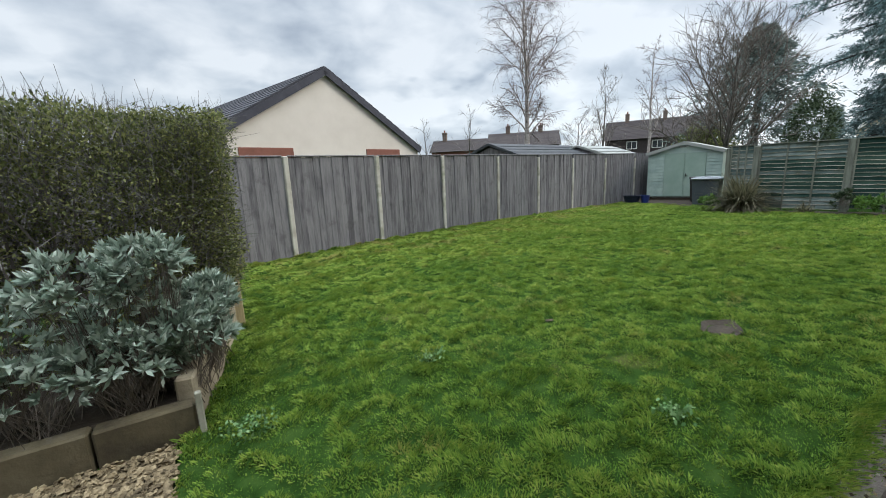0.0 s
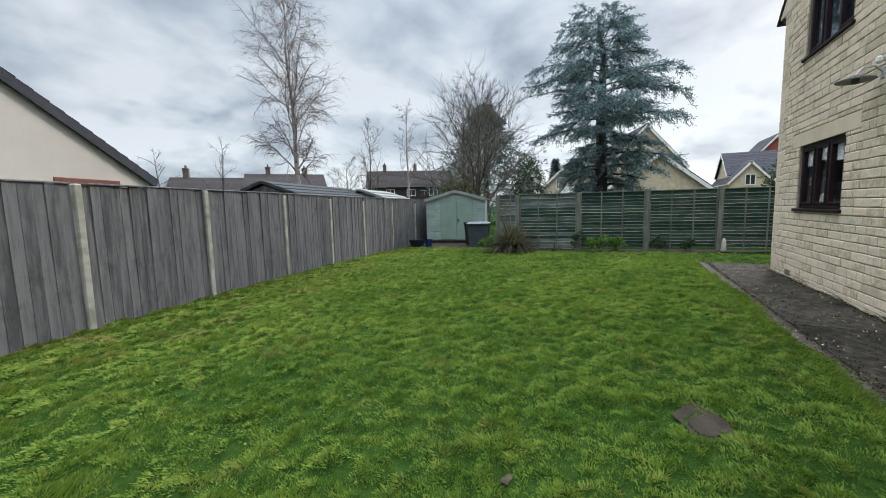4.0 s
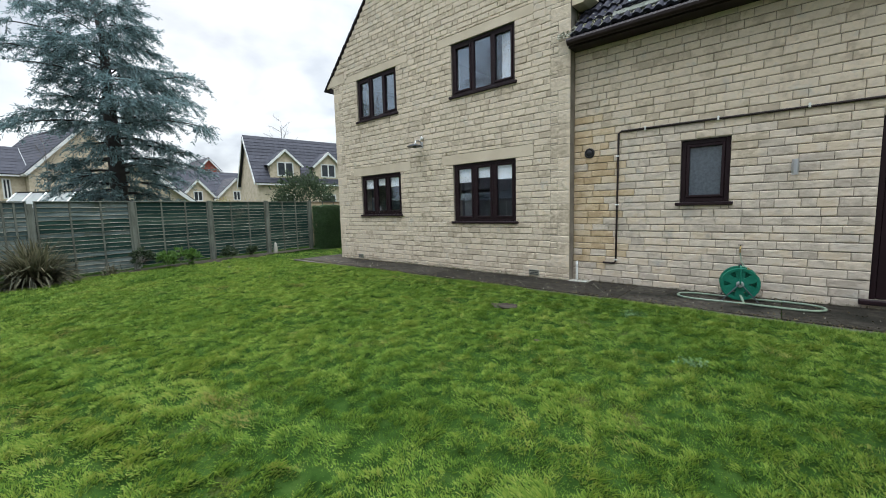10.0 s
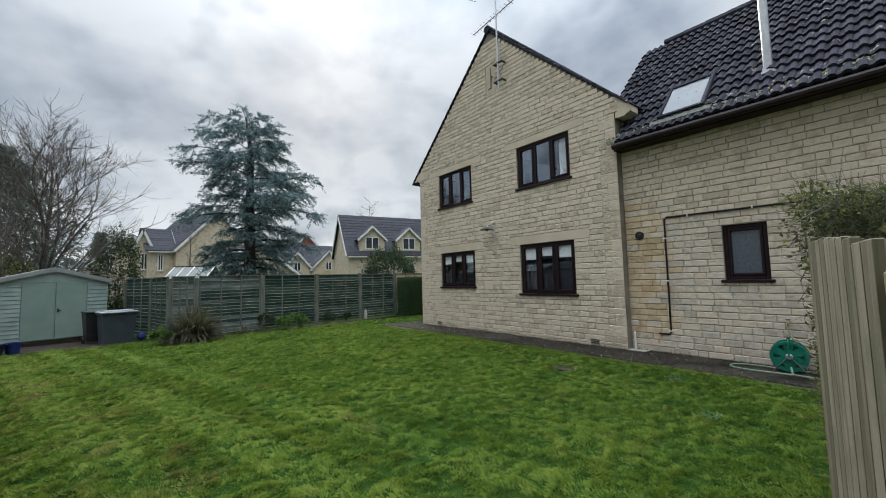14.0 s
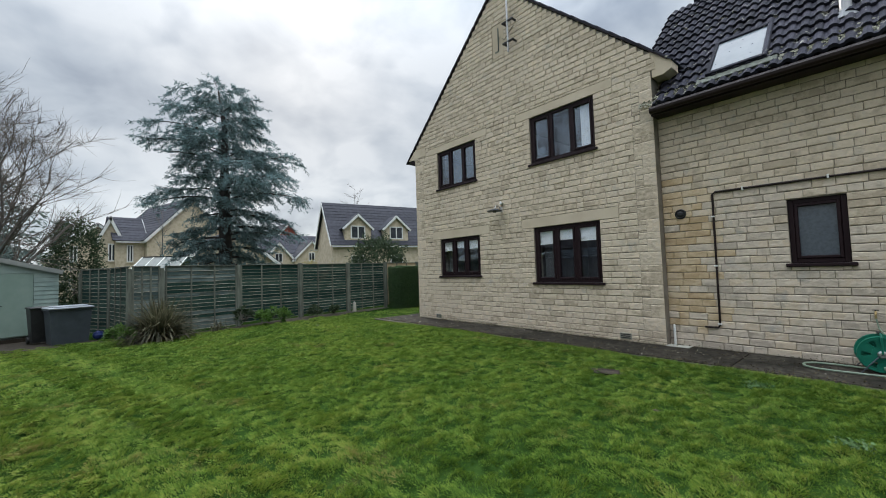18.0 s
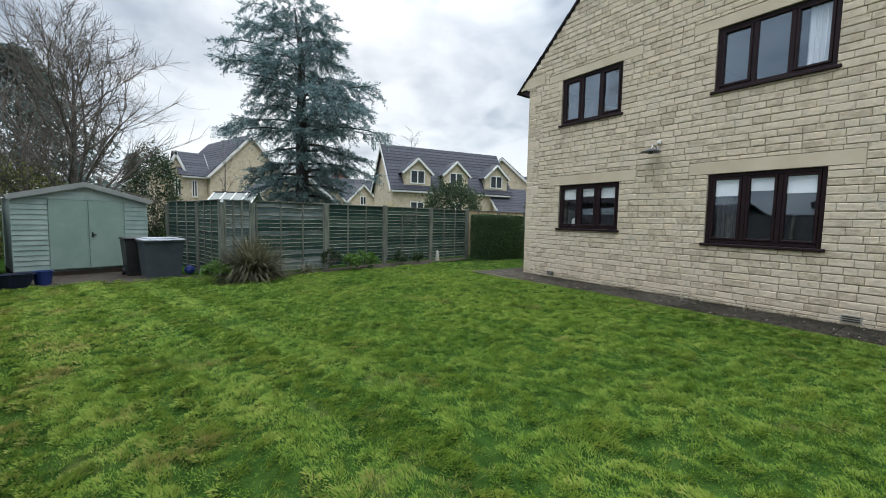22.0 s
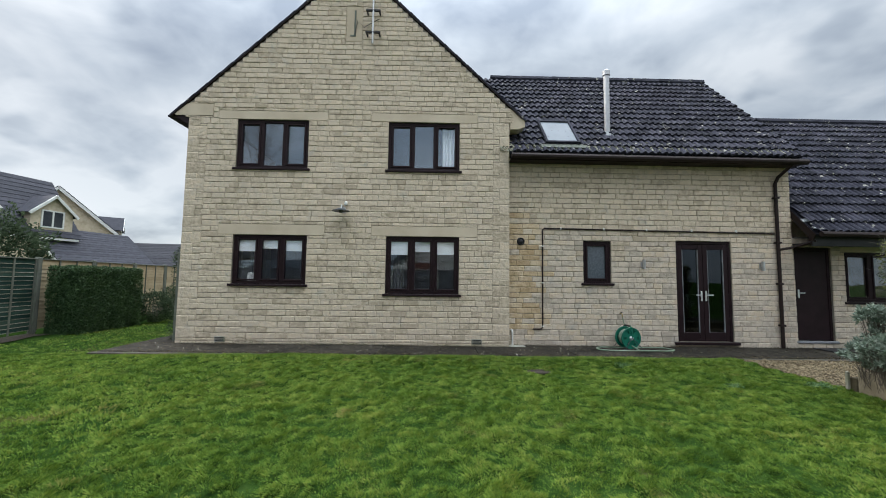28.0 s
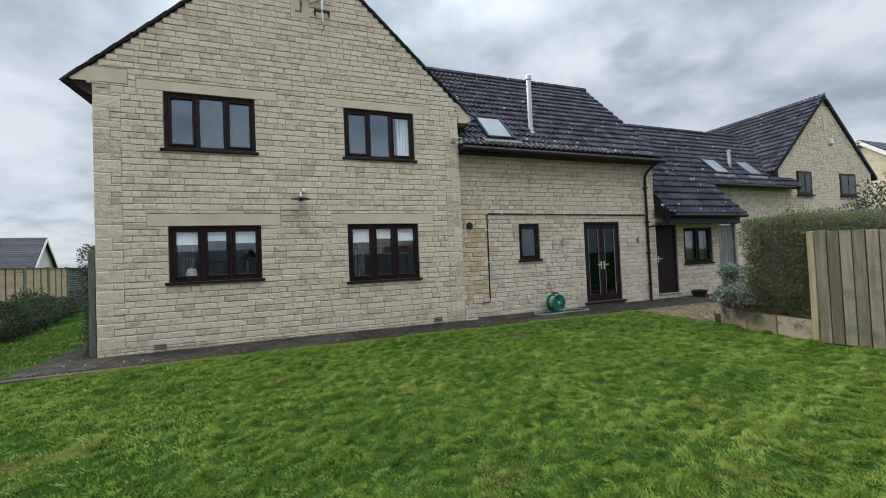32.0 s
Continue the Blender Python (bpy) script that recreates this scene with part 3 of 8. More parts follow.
def tuft_field(x, y):
    """0 to 1, high in the heart of a tuft; bent so that no lattice shows."""
    u = x + .09 * (lattice_noise(x, y, .23, 11) - .5) + .05 * (lattice_noise(x, y, .07, 13) - .5)
    v = y + .09 * (lattice_noise(x, y, .23, 12) - .5) + .05 * (lattice_noise(x, y, .07, 14) - .5)
    a = lattice_noise(u * .82 + v * .57, v * .82 - u * .57, .095, 2)
    b = lattice_noise(u * .94 - v * .34, v * .94 + u * .34, .055, 5)
    return a * .62 + b * .38


def turf_relief(x, y):
    """Height of the tussocky turf over the ground, for arrays."""
    a = tuft_field(x, y)
    b = lattice_noise(x * .93 + y * .36, y * .93 - x * .36, .19, 4)
    c = lattice_noise(x, y, .5, 6)
    r = .062 * np.clip(a - .28, 0, 1) + .040 * np.clip(b - .3, 0, 1) + .016 * c
    # lower beside the path, the gravel and in the hollows
    r = r * np.clip((y - .36) / .25, .12, 1)
    for hx, hy, hr in HOLLOWS:
        r = r * np.clip((np.hypot(x - hx, y - hy) - hr * .6) / (hr * .8), 0, 1)
    return r


def build_turf():
    """The sod under the blades."""
    st = .05
    xs, ys = np.arange(-1.0, 15.8, st), np.arange(.38, 11.2, st)
    X, Y = np.meshgrid(xs, ys)
    Z = ground_np(X, Y) - .024 + turf_relief(X, Y)
    w, h = len(xs), len(ys)
    ok = on_lawn(X + st / 2, Y + st / 2)[:-1, :-1]
    j, i = np.nonzero(ok)
    k = j * w + i
    f = np.stack([k, k + 1, k + w + 1, k + w], 1)
    used, f = np.unique(f, return_inverse=True)
    v = np.c_[X.ravel(), Y.ravel(), Z.ravel()][used]
    me = bpy.data.meshes.new("lawn_sod")
    me.from_pydata(v.tolist(), [], f.reshape(-1, 4).tolist())
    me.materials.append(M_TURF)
    me.polygons.foreach_set("use_smooth", [True] * len(me.polygons))
    tagged(new("lawn_sod", me), "sod under the lawn grass, coloured dark as shade between blades", "lawn", kind="structure")


def build_lawn():
    rng = np.random.default_rng(5)
    build_turf()

    def blades(count, x0, x1, y0, y1, hmin, hmax, wide, name, label):
        x, y = rng.uniform(x0, x1, count), rng.uniform(y0, y1, count)
        # tufts a hand wide, in larger drifts
        tuft = tuft_field(x, y)
        drift = lattice_noise(x, y, .5, 6)
        keep = on_lawn(x, y) & (rng.random(count) < .42 + .95 * np.clip(tuft - .25, 0, 1) + .12 * drift)
        for hx, hy, hr in HOLLOWS:
            keep &= np.hypot(x - hx, (y - hy) * 1.3) > hr * rng.uniform(.6, 1.0, count)
        x, y, tuft, drift = x[keep], y[keep], tuft[keep], drift[keep]
        n = len(x)
        z = ground_np(x, y) - .028 + turf_relief(x, y)
        h = rng.uniform(hmin, hmax, n) * (.34 + 1.45 * np.clip(tuft - .12, 0, 1)) * (.85 + .3 * drift)
        # blades of a tuft are laid one way, and fall outwards from its heart
        e = .02
        gx = tuft_field(x + e, y) - tuft_field(x - e, y)
        gy = tuft_field(x, y + e) - tuft_field(x, y - e)
        swirl = lattice_noise(x, y, .16, 7) * 4 * np.pi
        a = rng.uniform(0, 2 * np.pi, n)
        lean = rng.uniform(0.2, 1.2, n) * h
        # the mower leaves rows laid to and fro along the grey fence
        off = y - (FENCE_A.y + (x - FENCE_A.x) * FENCE_D.y)
        row = np.where(np.floor(off / .46) % 2 > 0, 1.0, -1.0) * np.clip((off + 4.2) / 1.2, 0, 1) * .5
        lx = np.cos(a) * lean + (.40 * np.cos(swirl) - 1.6 * gx + row) * h
        ly = np.sin(a) * lean + (.40 * np.sin(swirl) - 1.6 * gy + row * .235) * h
        w = wide * rng.uniform(0.6, 1.25, n)
        b = np.arctan2(ly, lx) + rng.normal(0, .5, n)
        sx, sy = -np.sin(b) * w, np.cos(b) * w
        q = np.empty((n, 4, 3))
        q[:, 0] = np.c_[x - sx, y - sy, z]
        q[:, 1] = np.c_[x + sx, y + sy, z]
        q[:, 2] = np.c_[x + lx + sx * .3, y + ly + sy * .3, z + h]
        q[:, 3] = np.c_[x + lx * .45 - sx * .9, y + ly * .45 - sy * .9, z + h * .72]
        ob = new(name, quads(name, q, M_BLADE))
        tagged(ob, label, "grass", kind="stuff")
    mown = "short mown green lawn grass with yellowed patches"
    blades(1330000, -1.0, 8.2, 0.3, 9.3, 0.012, 0.029, 0.0025, "lawn_grass", mown)
    blades(440000, 8.0, 16.0, 0.0, 11.2, 0.016, 0.038, 0.0042, "lawn_grass", mown)
    blades(130000, 8.0, 17.5, -19, 0.6, 0.02, 0.042, 0.007, "lawn_grass", "short mown green lawn grass beside the house")


# ---- house: numbers ----
GX0, GX1, GY = 3.66, 10.62, -0.73        # gabled block, its garden face
MX0, MY = -2.66, -0.92                   # middle wing, its garden face
GAPEX, GMID, GE = 8.42, 7.14, 5.17
BACK = -9.0
COURSE = 0.116
WINDOWS = {"w1": (8.03, 9.57, 3.74, 4.81), "w2": (4.75, 6.30, 3.74, 4.81), "w3": (7.98, 9.54, 1.25, 2.29), "w4": (4.74, 6.30, 1.08, 2.30)}
SMALL = (1.39, 2.00, 1.36, 2.28)
FRENCH = (-1.28, -0.05, 0.12, 2.31)


def wall_with_holes(s, x0, x1, z0, z1, y0, y1, holes):
    """A wall along x as boxes round its openings (x0, x1, z0, z1)."""
    xs = sorted({x0, x1, *[h[0] for h in holes], *[h[1] for h in holes]})
    zs = sorted({z0, z1, *[h[2] for h in holes], *[h[3] for h in holes]})
    for i in range(len(xs) - 1):
        run = None
        for j in range(len(zs) - 1):
            cx, cz = (xs[i] + xs[i + 1]) / 2, (zs[j] + zs[j + 1]) / 2
            hole = any(h[0] < cx < h[1] and h[2] < cz < h[3] for h in holes)
            if not hole:
                run = [zs[j], zs[j + 1]] if run is None else [run[0], zs[j + 1]]
            if run and (hole or j == len(zs) - 2):
                s.box(xs[i], xs[i + 1], y0, y1, run[0], run[1])
                run = None
    return s


def stone_units(k=8):
    """Rock-faced block, 1 x 1 x 1, front at y = +0.5; several with their own lumps."""
    rng = random.Random(3)
    out = []
    rows = (-.5, -.41, .41, .5)
    for _ in range(k):
        v, f = [], []
        for j in range(4):
            for i in range(4):
                edge = i in (0, 3) or j in (0, 3)
                v.append(((-.5, -.465, .465, .5)[i], 0.34 + rng.uniform(-.05, .05) if edge else 0.48 + rng.uniform(-.09, .06), rows[j]))
        f += [(j * 4 + i, j * 4 + i + 1, j * 4 + i + 5, j * 4 + i + 4) for j in range(3) for i in range(3)]
        ring = [0, 1, 2, 3, 7, 11, 15, 14, 13, 12, 8, 4]
        k0, n = len(v), len(ring)
        for r in ring:
            v.append((v[r][0], -0.5, v[r][2]))
        f += [(ring[(a + 1) % n], ring[a], k0 + a, k0 + (a + 1) % n) for a in range(n)]
        out.append((v, f))
    return out


UNITS = stone_units()


def lay_courses(x0, x1, z0, z1, holes, top=None, seed=1, course=COURSE, left_quoin=0.0, right_quoin=0.0, avg=0.30):
    """Blocks (x0, x1, z0, z1) in courses round openings."""
    rng = random.Random(seed)
    out, z, row = [], z0, 0
    while z < z1 - 0.03:
        zt = min(z + course * rng.choice((0.93, 1.0, 1.0, 1.07)), z1)
        if z1 - zt < 0.05:
            zt = z1
        spans = [(x0, x1)]
        if top:
            spans = [s for s in [top(z + course * 0.6)] if s]
        parts = [(a, b, z, zt) for a, b in spans]
        for h in holes:
            if h[2] >= zt - .002 or h[3] <= z + .002:
                continue
            cut = []
            for a, b, c, d in parts:
                if h[0] >= b - .02 or h[1] <= a + .02:
                    cut.append((a, b, c, d))
                    continue
                cut += [q for q in ((a, h[0], c, d), (h[1], b, c, d)) if q[1] - q[0] > .03]
                m0, m1 = max(a, h[0]), min(b, h[1])
                cut += [q for q in ((m0, m1, c, h[2]), (m0, m1, h[3], d)) if q[3] - q[2] > .02]
            parts = cut
        for a, b, c, d in parts:
            x = a
            first = True
            while x < b - 0.02:
                w = rng.choice((0.15, 0.20, 0.24, 0.27, 0.30, 0.33, 0.38)) * avg / 0.30
                if first and row % 2:
                    w *= 0.6
                if b - (x + w) < 0.12:
                    w = b - x
                out.append((x, x + w, c, d))
                x += w
                first = False
        z, row = zt, row + 1
    return out


def build_blocks(parent, blocks, y, material, near, joint=0.0105, proud=0.021, seed=1):
    """near: which blocks are objects of their own; the others are joined."""
    rng = random.Random(seed)
    meshes = []
    for v, f in UNITS:
        s = Shape().add(v, f)
        me = s.mesh("brick")
        me.materials.append(material)
        meshes.append(me)
    rest = [[] for _ in UNITS]
    count = 0
    for a, b, c, d in blocks:
        k = rng.randrange(len(UNITS))
        m = Matrix.Translation(((a + b) / 2, y + rng.uniform(-.003, .003), (c + d) / 2)) @ Matrix.Diagonal((b - a - joint * .5, proud * 2, d - c - joint, 1))
        if near((a + b) / 2, (c + d) / 2) and count < 300:
            ob = new("brick", meshes[k])
            ob.matrix_world = m
            ob.parent = parent
            count += 1
        else:
            rest[k].append(m)
    allv, allf, base = [], [], 0
    for k, ms in enumerate(rest):
        uv = np.c_[np.array(UNITS[k][0]), np.ones(len(UNITS[k][0]))]
        for m in ms:
            allv.extend((uv @ np.array(m).T)[:, :3].tolist())
            allf.extend(tuple(i + base for i in q) for q in UNITS[k][1])
            base += len(uv)
    if allv:
        me = bpy.data.meshes.new("upper_bricks")
        me.from_pydata(allv, [], allf)
        me.materials.append(material)
        ob = new("upper_bricks", me)
        ob.parent = parent
        tagged(ob, kind="stuff")


LINTELS_G = [(7.62, 9.98, 4.81, 5.0), (4.36, 6.68, 4.81, 5.0), (7.62, 9.86, 2.29, 2.52), (4.36, 6.62, 2.30, 2.52)]


def build_gable_wall():
    holes = list(WINDOWS.values())
    s = Shape()
    wall_with_holes(s, GX0, GX1, 0, GE, GY - 0.30, GY - 0.008, holes)
    s.prism([(GX0, GE), (GX1, GE), (GMID, GAPEX)], GY - 0.30, GY - 0.008)
    wall = solo("wall_gable", s, M_MORTAR, "gable wall of coursed buff rock-faced stone", "wall", kind="structure")
    quoins = []
    for near, far, first in ((GX0, 1, 0), (GX1, -1, 1)):
        z, k = .12, first
        while z < 4.7:
            w, hh = (0.36 if k % 2 else 0.22) * (1.12 if far < 0 else 1), COURSE * (2 if k % 3 else 1)
            quoins.append((min(near, near + far * w), max(near, near + far * w), z, z + hh))
            z += hh
            k += 1
    qh = [(q[0], q[1], q[2], q[3]) for q in quoins]
    kneeler = [(GX1 - .52, GX1, 4.87, 5.14)]
    # two thin courses at the foot, then the common ones
    blocks = lay_courses(GX0, GX1, 0.0, .12, [], seed=3, course=.06)
    blocks += lay_courses(GX0, GX1, .12, 4.83, holes + LINTELS_G + qh, seed=4)
    niche = (6.93, 7.30, 6.62, 7.45)

    def top(z):
        w = min((GAPEX - z) / (GAPEX - GE) * (GMID - GX0), GMID - GX0 + .1)
        return (GMID - w + 0.02, GMID + w - 0.02) if w > 0.3 else None
    blocks += lay_courses(GX0, GX1, 4.83, GAPEX - 0.2, [niche] + LINTELS_G + kneeler, top, seed=9)
    build_blocks(wall, blocks, GY - 0.008, M_STONE, lambda x, z: z < 2.2, seed=2)
    u = Shape().add(*UNITS[0]).mesh("quoin")
    u.materials.append(M_STONE)
    part("quoin_backing", Shape().box(GX0 + .003, GX0 + .37, GY - .05, GY + .0045, .0, 4.9).box(GX1 - .40, GX1 - .003, GY - .05, GY + .0045, .12, 4.86), M_MORTAR, wall)
    for q in quoins:
        ob = new("quoin", u)
        ob.matrix_world = Matrix.Translation(((q[0] + q[1]) / 2, GY - 0.006, (q[2] + q[3]) / 2)) @ Matrix.Diagonal((q[1] - q[0] - .004, .042, q[3] - q[2] - .006, 1))
        ob.parent = wall
    for h in LINTELS_G:
        part("lintel", Shape().box(h[0], h[1], GY - 0.05, GY + 0.0105, h[2] + 0.002, h[3] - 0.003, c=0.006), M_LINTEL, wall)
    # louvred slot under the apex
    a, b, c, d = niche
    slot = Shape().box(a, b, GY - .03, GY + .004, c, d, c=.01)
    part("attic_slot", slot, M_LINTEL, wall, "blank dressed stone slot under the apex")
    part("slot_slit", Shape().box(GMID - .06, GMID - .02, GY + .002, GY + .008, c + .12, d - .1).box(GMID - .02, GMID + .07, GY + .002, GY + .008, c + .12, c + .16), M_OLDPOST, wall)
    # corbels that carry the eaves
    part("corbel", Shape().prism([(GX0 - .34, 4.76), (GX0 - .2, 4.70), (GX0 - .02, 4.70), (GX0 - .02, 5.22), (GX0 - .34, 4.93)], GY - .32, GY + .004), M_LINTEL, wall, "stone kneeler at the eaves")
    part("corbel", Shape().prism([(GX1 - .515, 4.875), (GX1 + .30, 4.875), (GX1 + .31, 4.90), (GX1 + .04, 5.135), (GX1 - .515, 5.135)], GY - .05, GY + .014), M_LINTEL, wall, "dressed stone kneeler at the eaves")
    part("eaves_end", Shape().prism([(GX1 + .005, 4.66), (GX1 + .34, 4.87), (GX1 + .005, 4.87)], GY - .32, GY - .01), M_BROWN, wall, "dark boxed eaves end")
    # side walls and back of the block
    solo("wall_side", Shape().box(GX1 - .3, GX1 - .004, BACK, GY - .31, 0, 5.2).box(GX0 + .004, GX0 + .3, BACK, GY - .31, 0, 5.2), M_STONE, "buff stone side wall of the house", "wall", kind="structure")
    solo("wall_back", Shape().box(GX0 + .31, GX1 - .31, BACK, BACK + .3, 0, 5.2).prism([(GX0, 5.21), (GX1, 5.21), (GMID, GAPEX)], BACK, BACK + .3), M_STONE, "stone wall at the front of the house", "wall", kind="structure")
    solo("floor", Shape().box(GX0 + .31, GX1 - .31, BACK + .31, GY - .31, 2.5, 2.8).box(GX0 + .31, GX1 - .31, BACK + .31, GY - .31, 0.05, .15).box(GX0 + .31, GX1 - .31, BACK + .31, GY - .31, 4.95, 5.0).box(GX0 + .31, GX1 - .31, -4.6, -4.5, .15, 2.5).box(GX0 + .31, GX1 - .31, -4.6, -4.5, 2.8, 4.95).box(7.1, 7.2, -4.5, GY - .31, .15, 2.5).box(7.1, 7.2, -4.5, GY - .31, 2.8, 4.95), M_DARKROOM, "rooms and floors behind the windows, coloured dark to look dim", "floor", kind="structure")


def build_window(name, x0, x1, z0, z1, y, lights=3, label="dark brown three-light window with a projecting sill", openers=(), blind=0.0, obscure=False, curtain=None, glazing=None):
    """The frame's face stands at y."""
    w = thing(name, label, "window", ((x0 + x1) / 2, y, z0), kind="structure")
    X, Z = (x1 - x0) / 2, z1 - z0
    t = 0.065
    fr = Shape()
    fr.box(-X + .003, -X + t, -.07, 0, .003, Z - .003, c=.006).box(X - t, X - .003, -.07, 0, .003, Z - .003, c=.006)
    fr.box(-X + t - .002, X - t + .002, -.069, -.001, .003, t, c=.006).box(-X + t - .002, X - t + .002, -.069, -.001, Z - t, Z - .003, c=.006)
    step = (2 * X - 2 * t) / lights
    for i in range(1, lights):
        c = -X + t + i * step
        fr.box(c - .035, c + .035, -.068, -.002, t - .002, Z - t + .002, c=.006)
    part("window_frame", fr, M_BROWN, w)
    sill = Shape().box(-X - .055, X + .055, -.06, .085, -.05, .0, c=.008)
    part("window_sill", sill, M_BROWN, w)
    for i in range(lights):
        a, b = -X + t + i * step + (.035 if i else 0), -X + t + (i + 1) * step - (.035 if i < lights - 1 else 0)
        g = 0.0
        if i in openers:
            g = 0.042
            sash = Shape().box(a + .003, a + g, -.05, .012, t + .003, Z - t - .003, c=.006).box(b - g, b - .003, -.05, .012, t + .003, Z - t - .003, c=.006)
            sash.box(a + g - .002, b - g + .002, -.049, .011, t + .003, t + g, c=.006).box(a + g - .002, b - g + .002, -.049, .011, Z - t - g, Z - t - .003, c=.006)
            s = part("sash", sash, M_BROWN, w)
        pane = part("pane", Shape().box(a + g * .8, b - g * .8, -.04, -.034, t + g * .8, Z - t - g * .8), M_OBSCURE if obscure else glazing or M_GLASS, w)
        if not obscure:
            pane.visible_shadow = False
        if blind:
            part("blind", Shape().box(a + .01, b - .01, -.062, -.052, Z - t - blind * (1, .82, 1.05)[i % 3], Z - t + .03), M_BLIND, w, "white roller blind half lowered")
    if curtain:
        for a, b, deep in curtain:
            n = 14
            pts = [(a + (b - a) * i / n, -deep + .02 * math.sin(i * 2.1)) for i in range(n + 1)]
            s = Shape()
            s.add([(x, yy, z) for z in (.05, Z) for x, yy in pts], [(i, i + 1, n + 2 + i, n + 1 + i) for i in range(n)])
            s.add([(x, yy - .01, z) for z in (.05, Z) for x, yy in pts], [(i + 1, i, n + 1 + i, n + 2 + i) for i in range(n)])
            part("curtain", s, M_BLIND if deep < .15 else M_VOILE, w, "pale curtain drawn aside" if deep < .15 else "dim grey curtain drawn aside")
    return w


def tile_unit():
    """Double-roman tile, 0.30 wide and 0.36 long, lying along -y from its lower edge at the origin, two rolls."""
    prof = [(0, .0), (.02, .028), (.055, .042), (.09, .028), (.11, .004), (.15, .0), (.17, .028), (.205, .042), (.24, .028), (.26, .004), (.302, .0)]
    v = [(x, 0, z + .052) for x, z in prof] + [(x, -.36, z) for x, z in prof] + [(x, 0, z - .004) for x, z in prof]
    n = len(prof)
    f = [(i, i + 1, n + i + 1, n + i) for i in range(n - 1)] + [(2 * n + i, 2 * n + i + 1, i + 1, i) for i in range(n - 1)]
    return v, f


TILE_V, TILE_F = tile_unit()


def roof_tiles(x0, x1, y0, z0, pitch, length, wide=0.30, gauge=0.31, seed=1):
    """Poses of tiles on a slope that rises towards -y from its eave at y0, z0."""
    rng = random.Random(seed)
    rows = round(length / gauge)
    cols = max(1, round((x1 - x0) / wide))
    sx = (x1 - x0) / cols / 0.30
    up = Matrix.Rotation(-pitch, 4, "X")
    out = []
    for r in range(rows):
        for c in range(cols):
            m = Matrix.Translation((x0 + c * sx * .30, y0, z0)) @ up @ Matrix.Translation((0, -r * length / rows, .012 + rng.uniform(-.004, .006))) @ Matrix.Rotation(rng.uniform(-.012, .012), 4, "Z") @ Matrix.Diagonal((sx, 1, 1, 1))
            out.append(m)
    return out


def build_gable_roof():
    r = thing("roof", "steep dark brown tiled roof over the gabled block", "roof", kind="structure")
    slope = (GAPEX - GE) / (GMID - GX0)
    ang = math.atan(slope)
    ln = math.hypot(GMID - GX0 + .48, (GMID - GX0 + .48) * slope)
    for sign in (-1, 1):
        s = Shape()
        rows = 15
        lo = 0.34 if sign < 0 else 0.42
        L = math.hypot(GMID - GX0 + lo, (GMID - GX0 + lo) * slope)
        for i in range(rows):
            d = L * i / rows
            m = Matrix.Translation((GMID, 0, GAPEX + .09)) @ (Matrix.Rotation(ang, 4, "Y") if sign > 0 else Matrix.Rotation(math.pi, 4, "Z") @ Matrix.Rotation(ang, 4, "Y"))
            tip = Matrix.Rotation(.035, 4, "Y")
            y0, y1 = (BACK - .1, GY + .038)
            if sign < 0:
                y0, y1 = -y1, -y0
            s.box(0, L / rows * 1.12, y0, y1, -.045, -.015, m @ Matrix.Translation((d, 0, .02)) @ tip)
        part("roof_slope", s, M_TILE, r)
        # barge under the tiles
        b = Shape()
        m = Matrix.Translation((GMID, 0, GAPEX + .075)) @ (Matrix.Rotation(ang, 4, "Y") if sign > 0 else Matrix.Rotation(math.pi, 4, "Z") @ Matrix.Rotation(ang, 4, "Y"))
        y0, y1 = GY - .1, GY + .03
        if sign < 0:
            y0, y1 = -y1, -y0
        b.box(.03, L - .05, y0, y1, -.042, -.015, m)
        part("verge", b, M_PIPE, r)
    part("ridge", Shape().tube([(GMID, BACK, GAPEX + .06), (GMID, GY + .07, GAPEX + .06)], .11, 8), M_TILE, r)


MIDE_Y, MIDE_Z, MRIDGE_Y, MRIDGE_Z = -0.60, 4.12, -3.72, 7.38


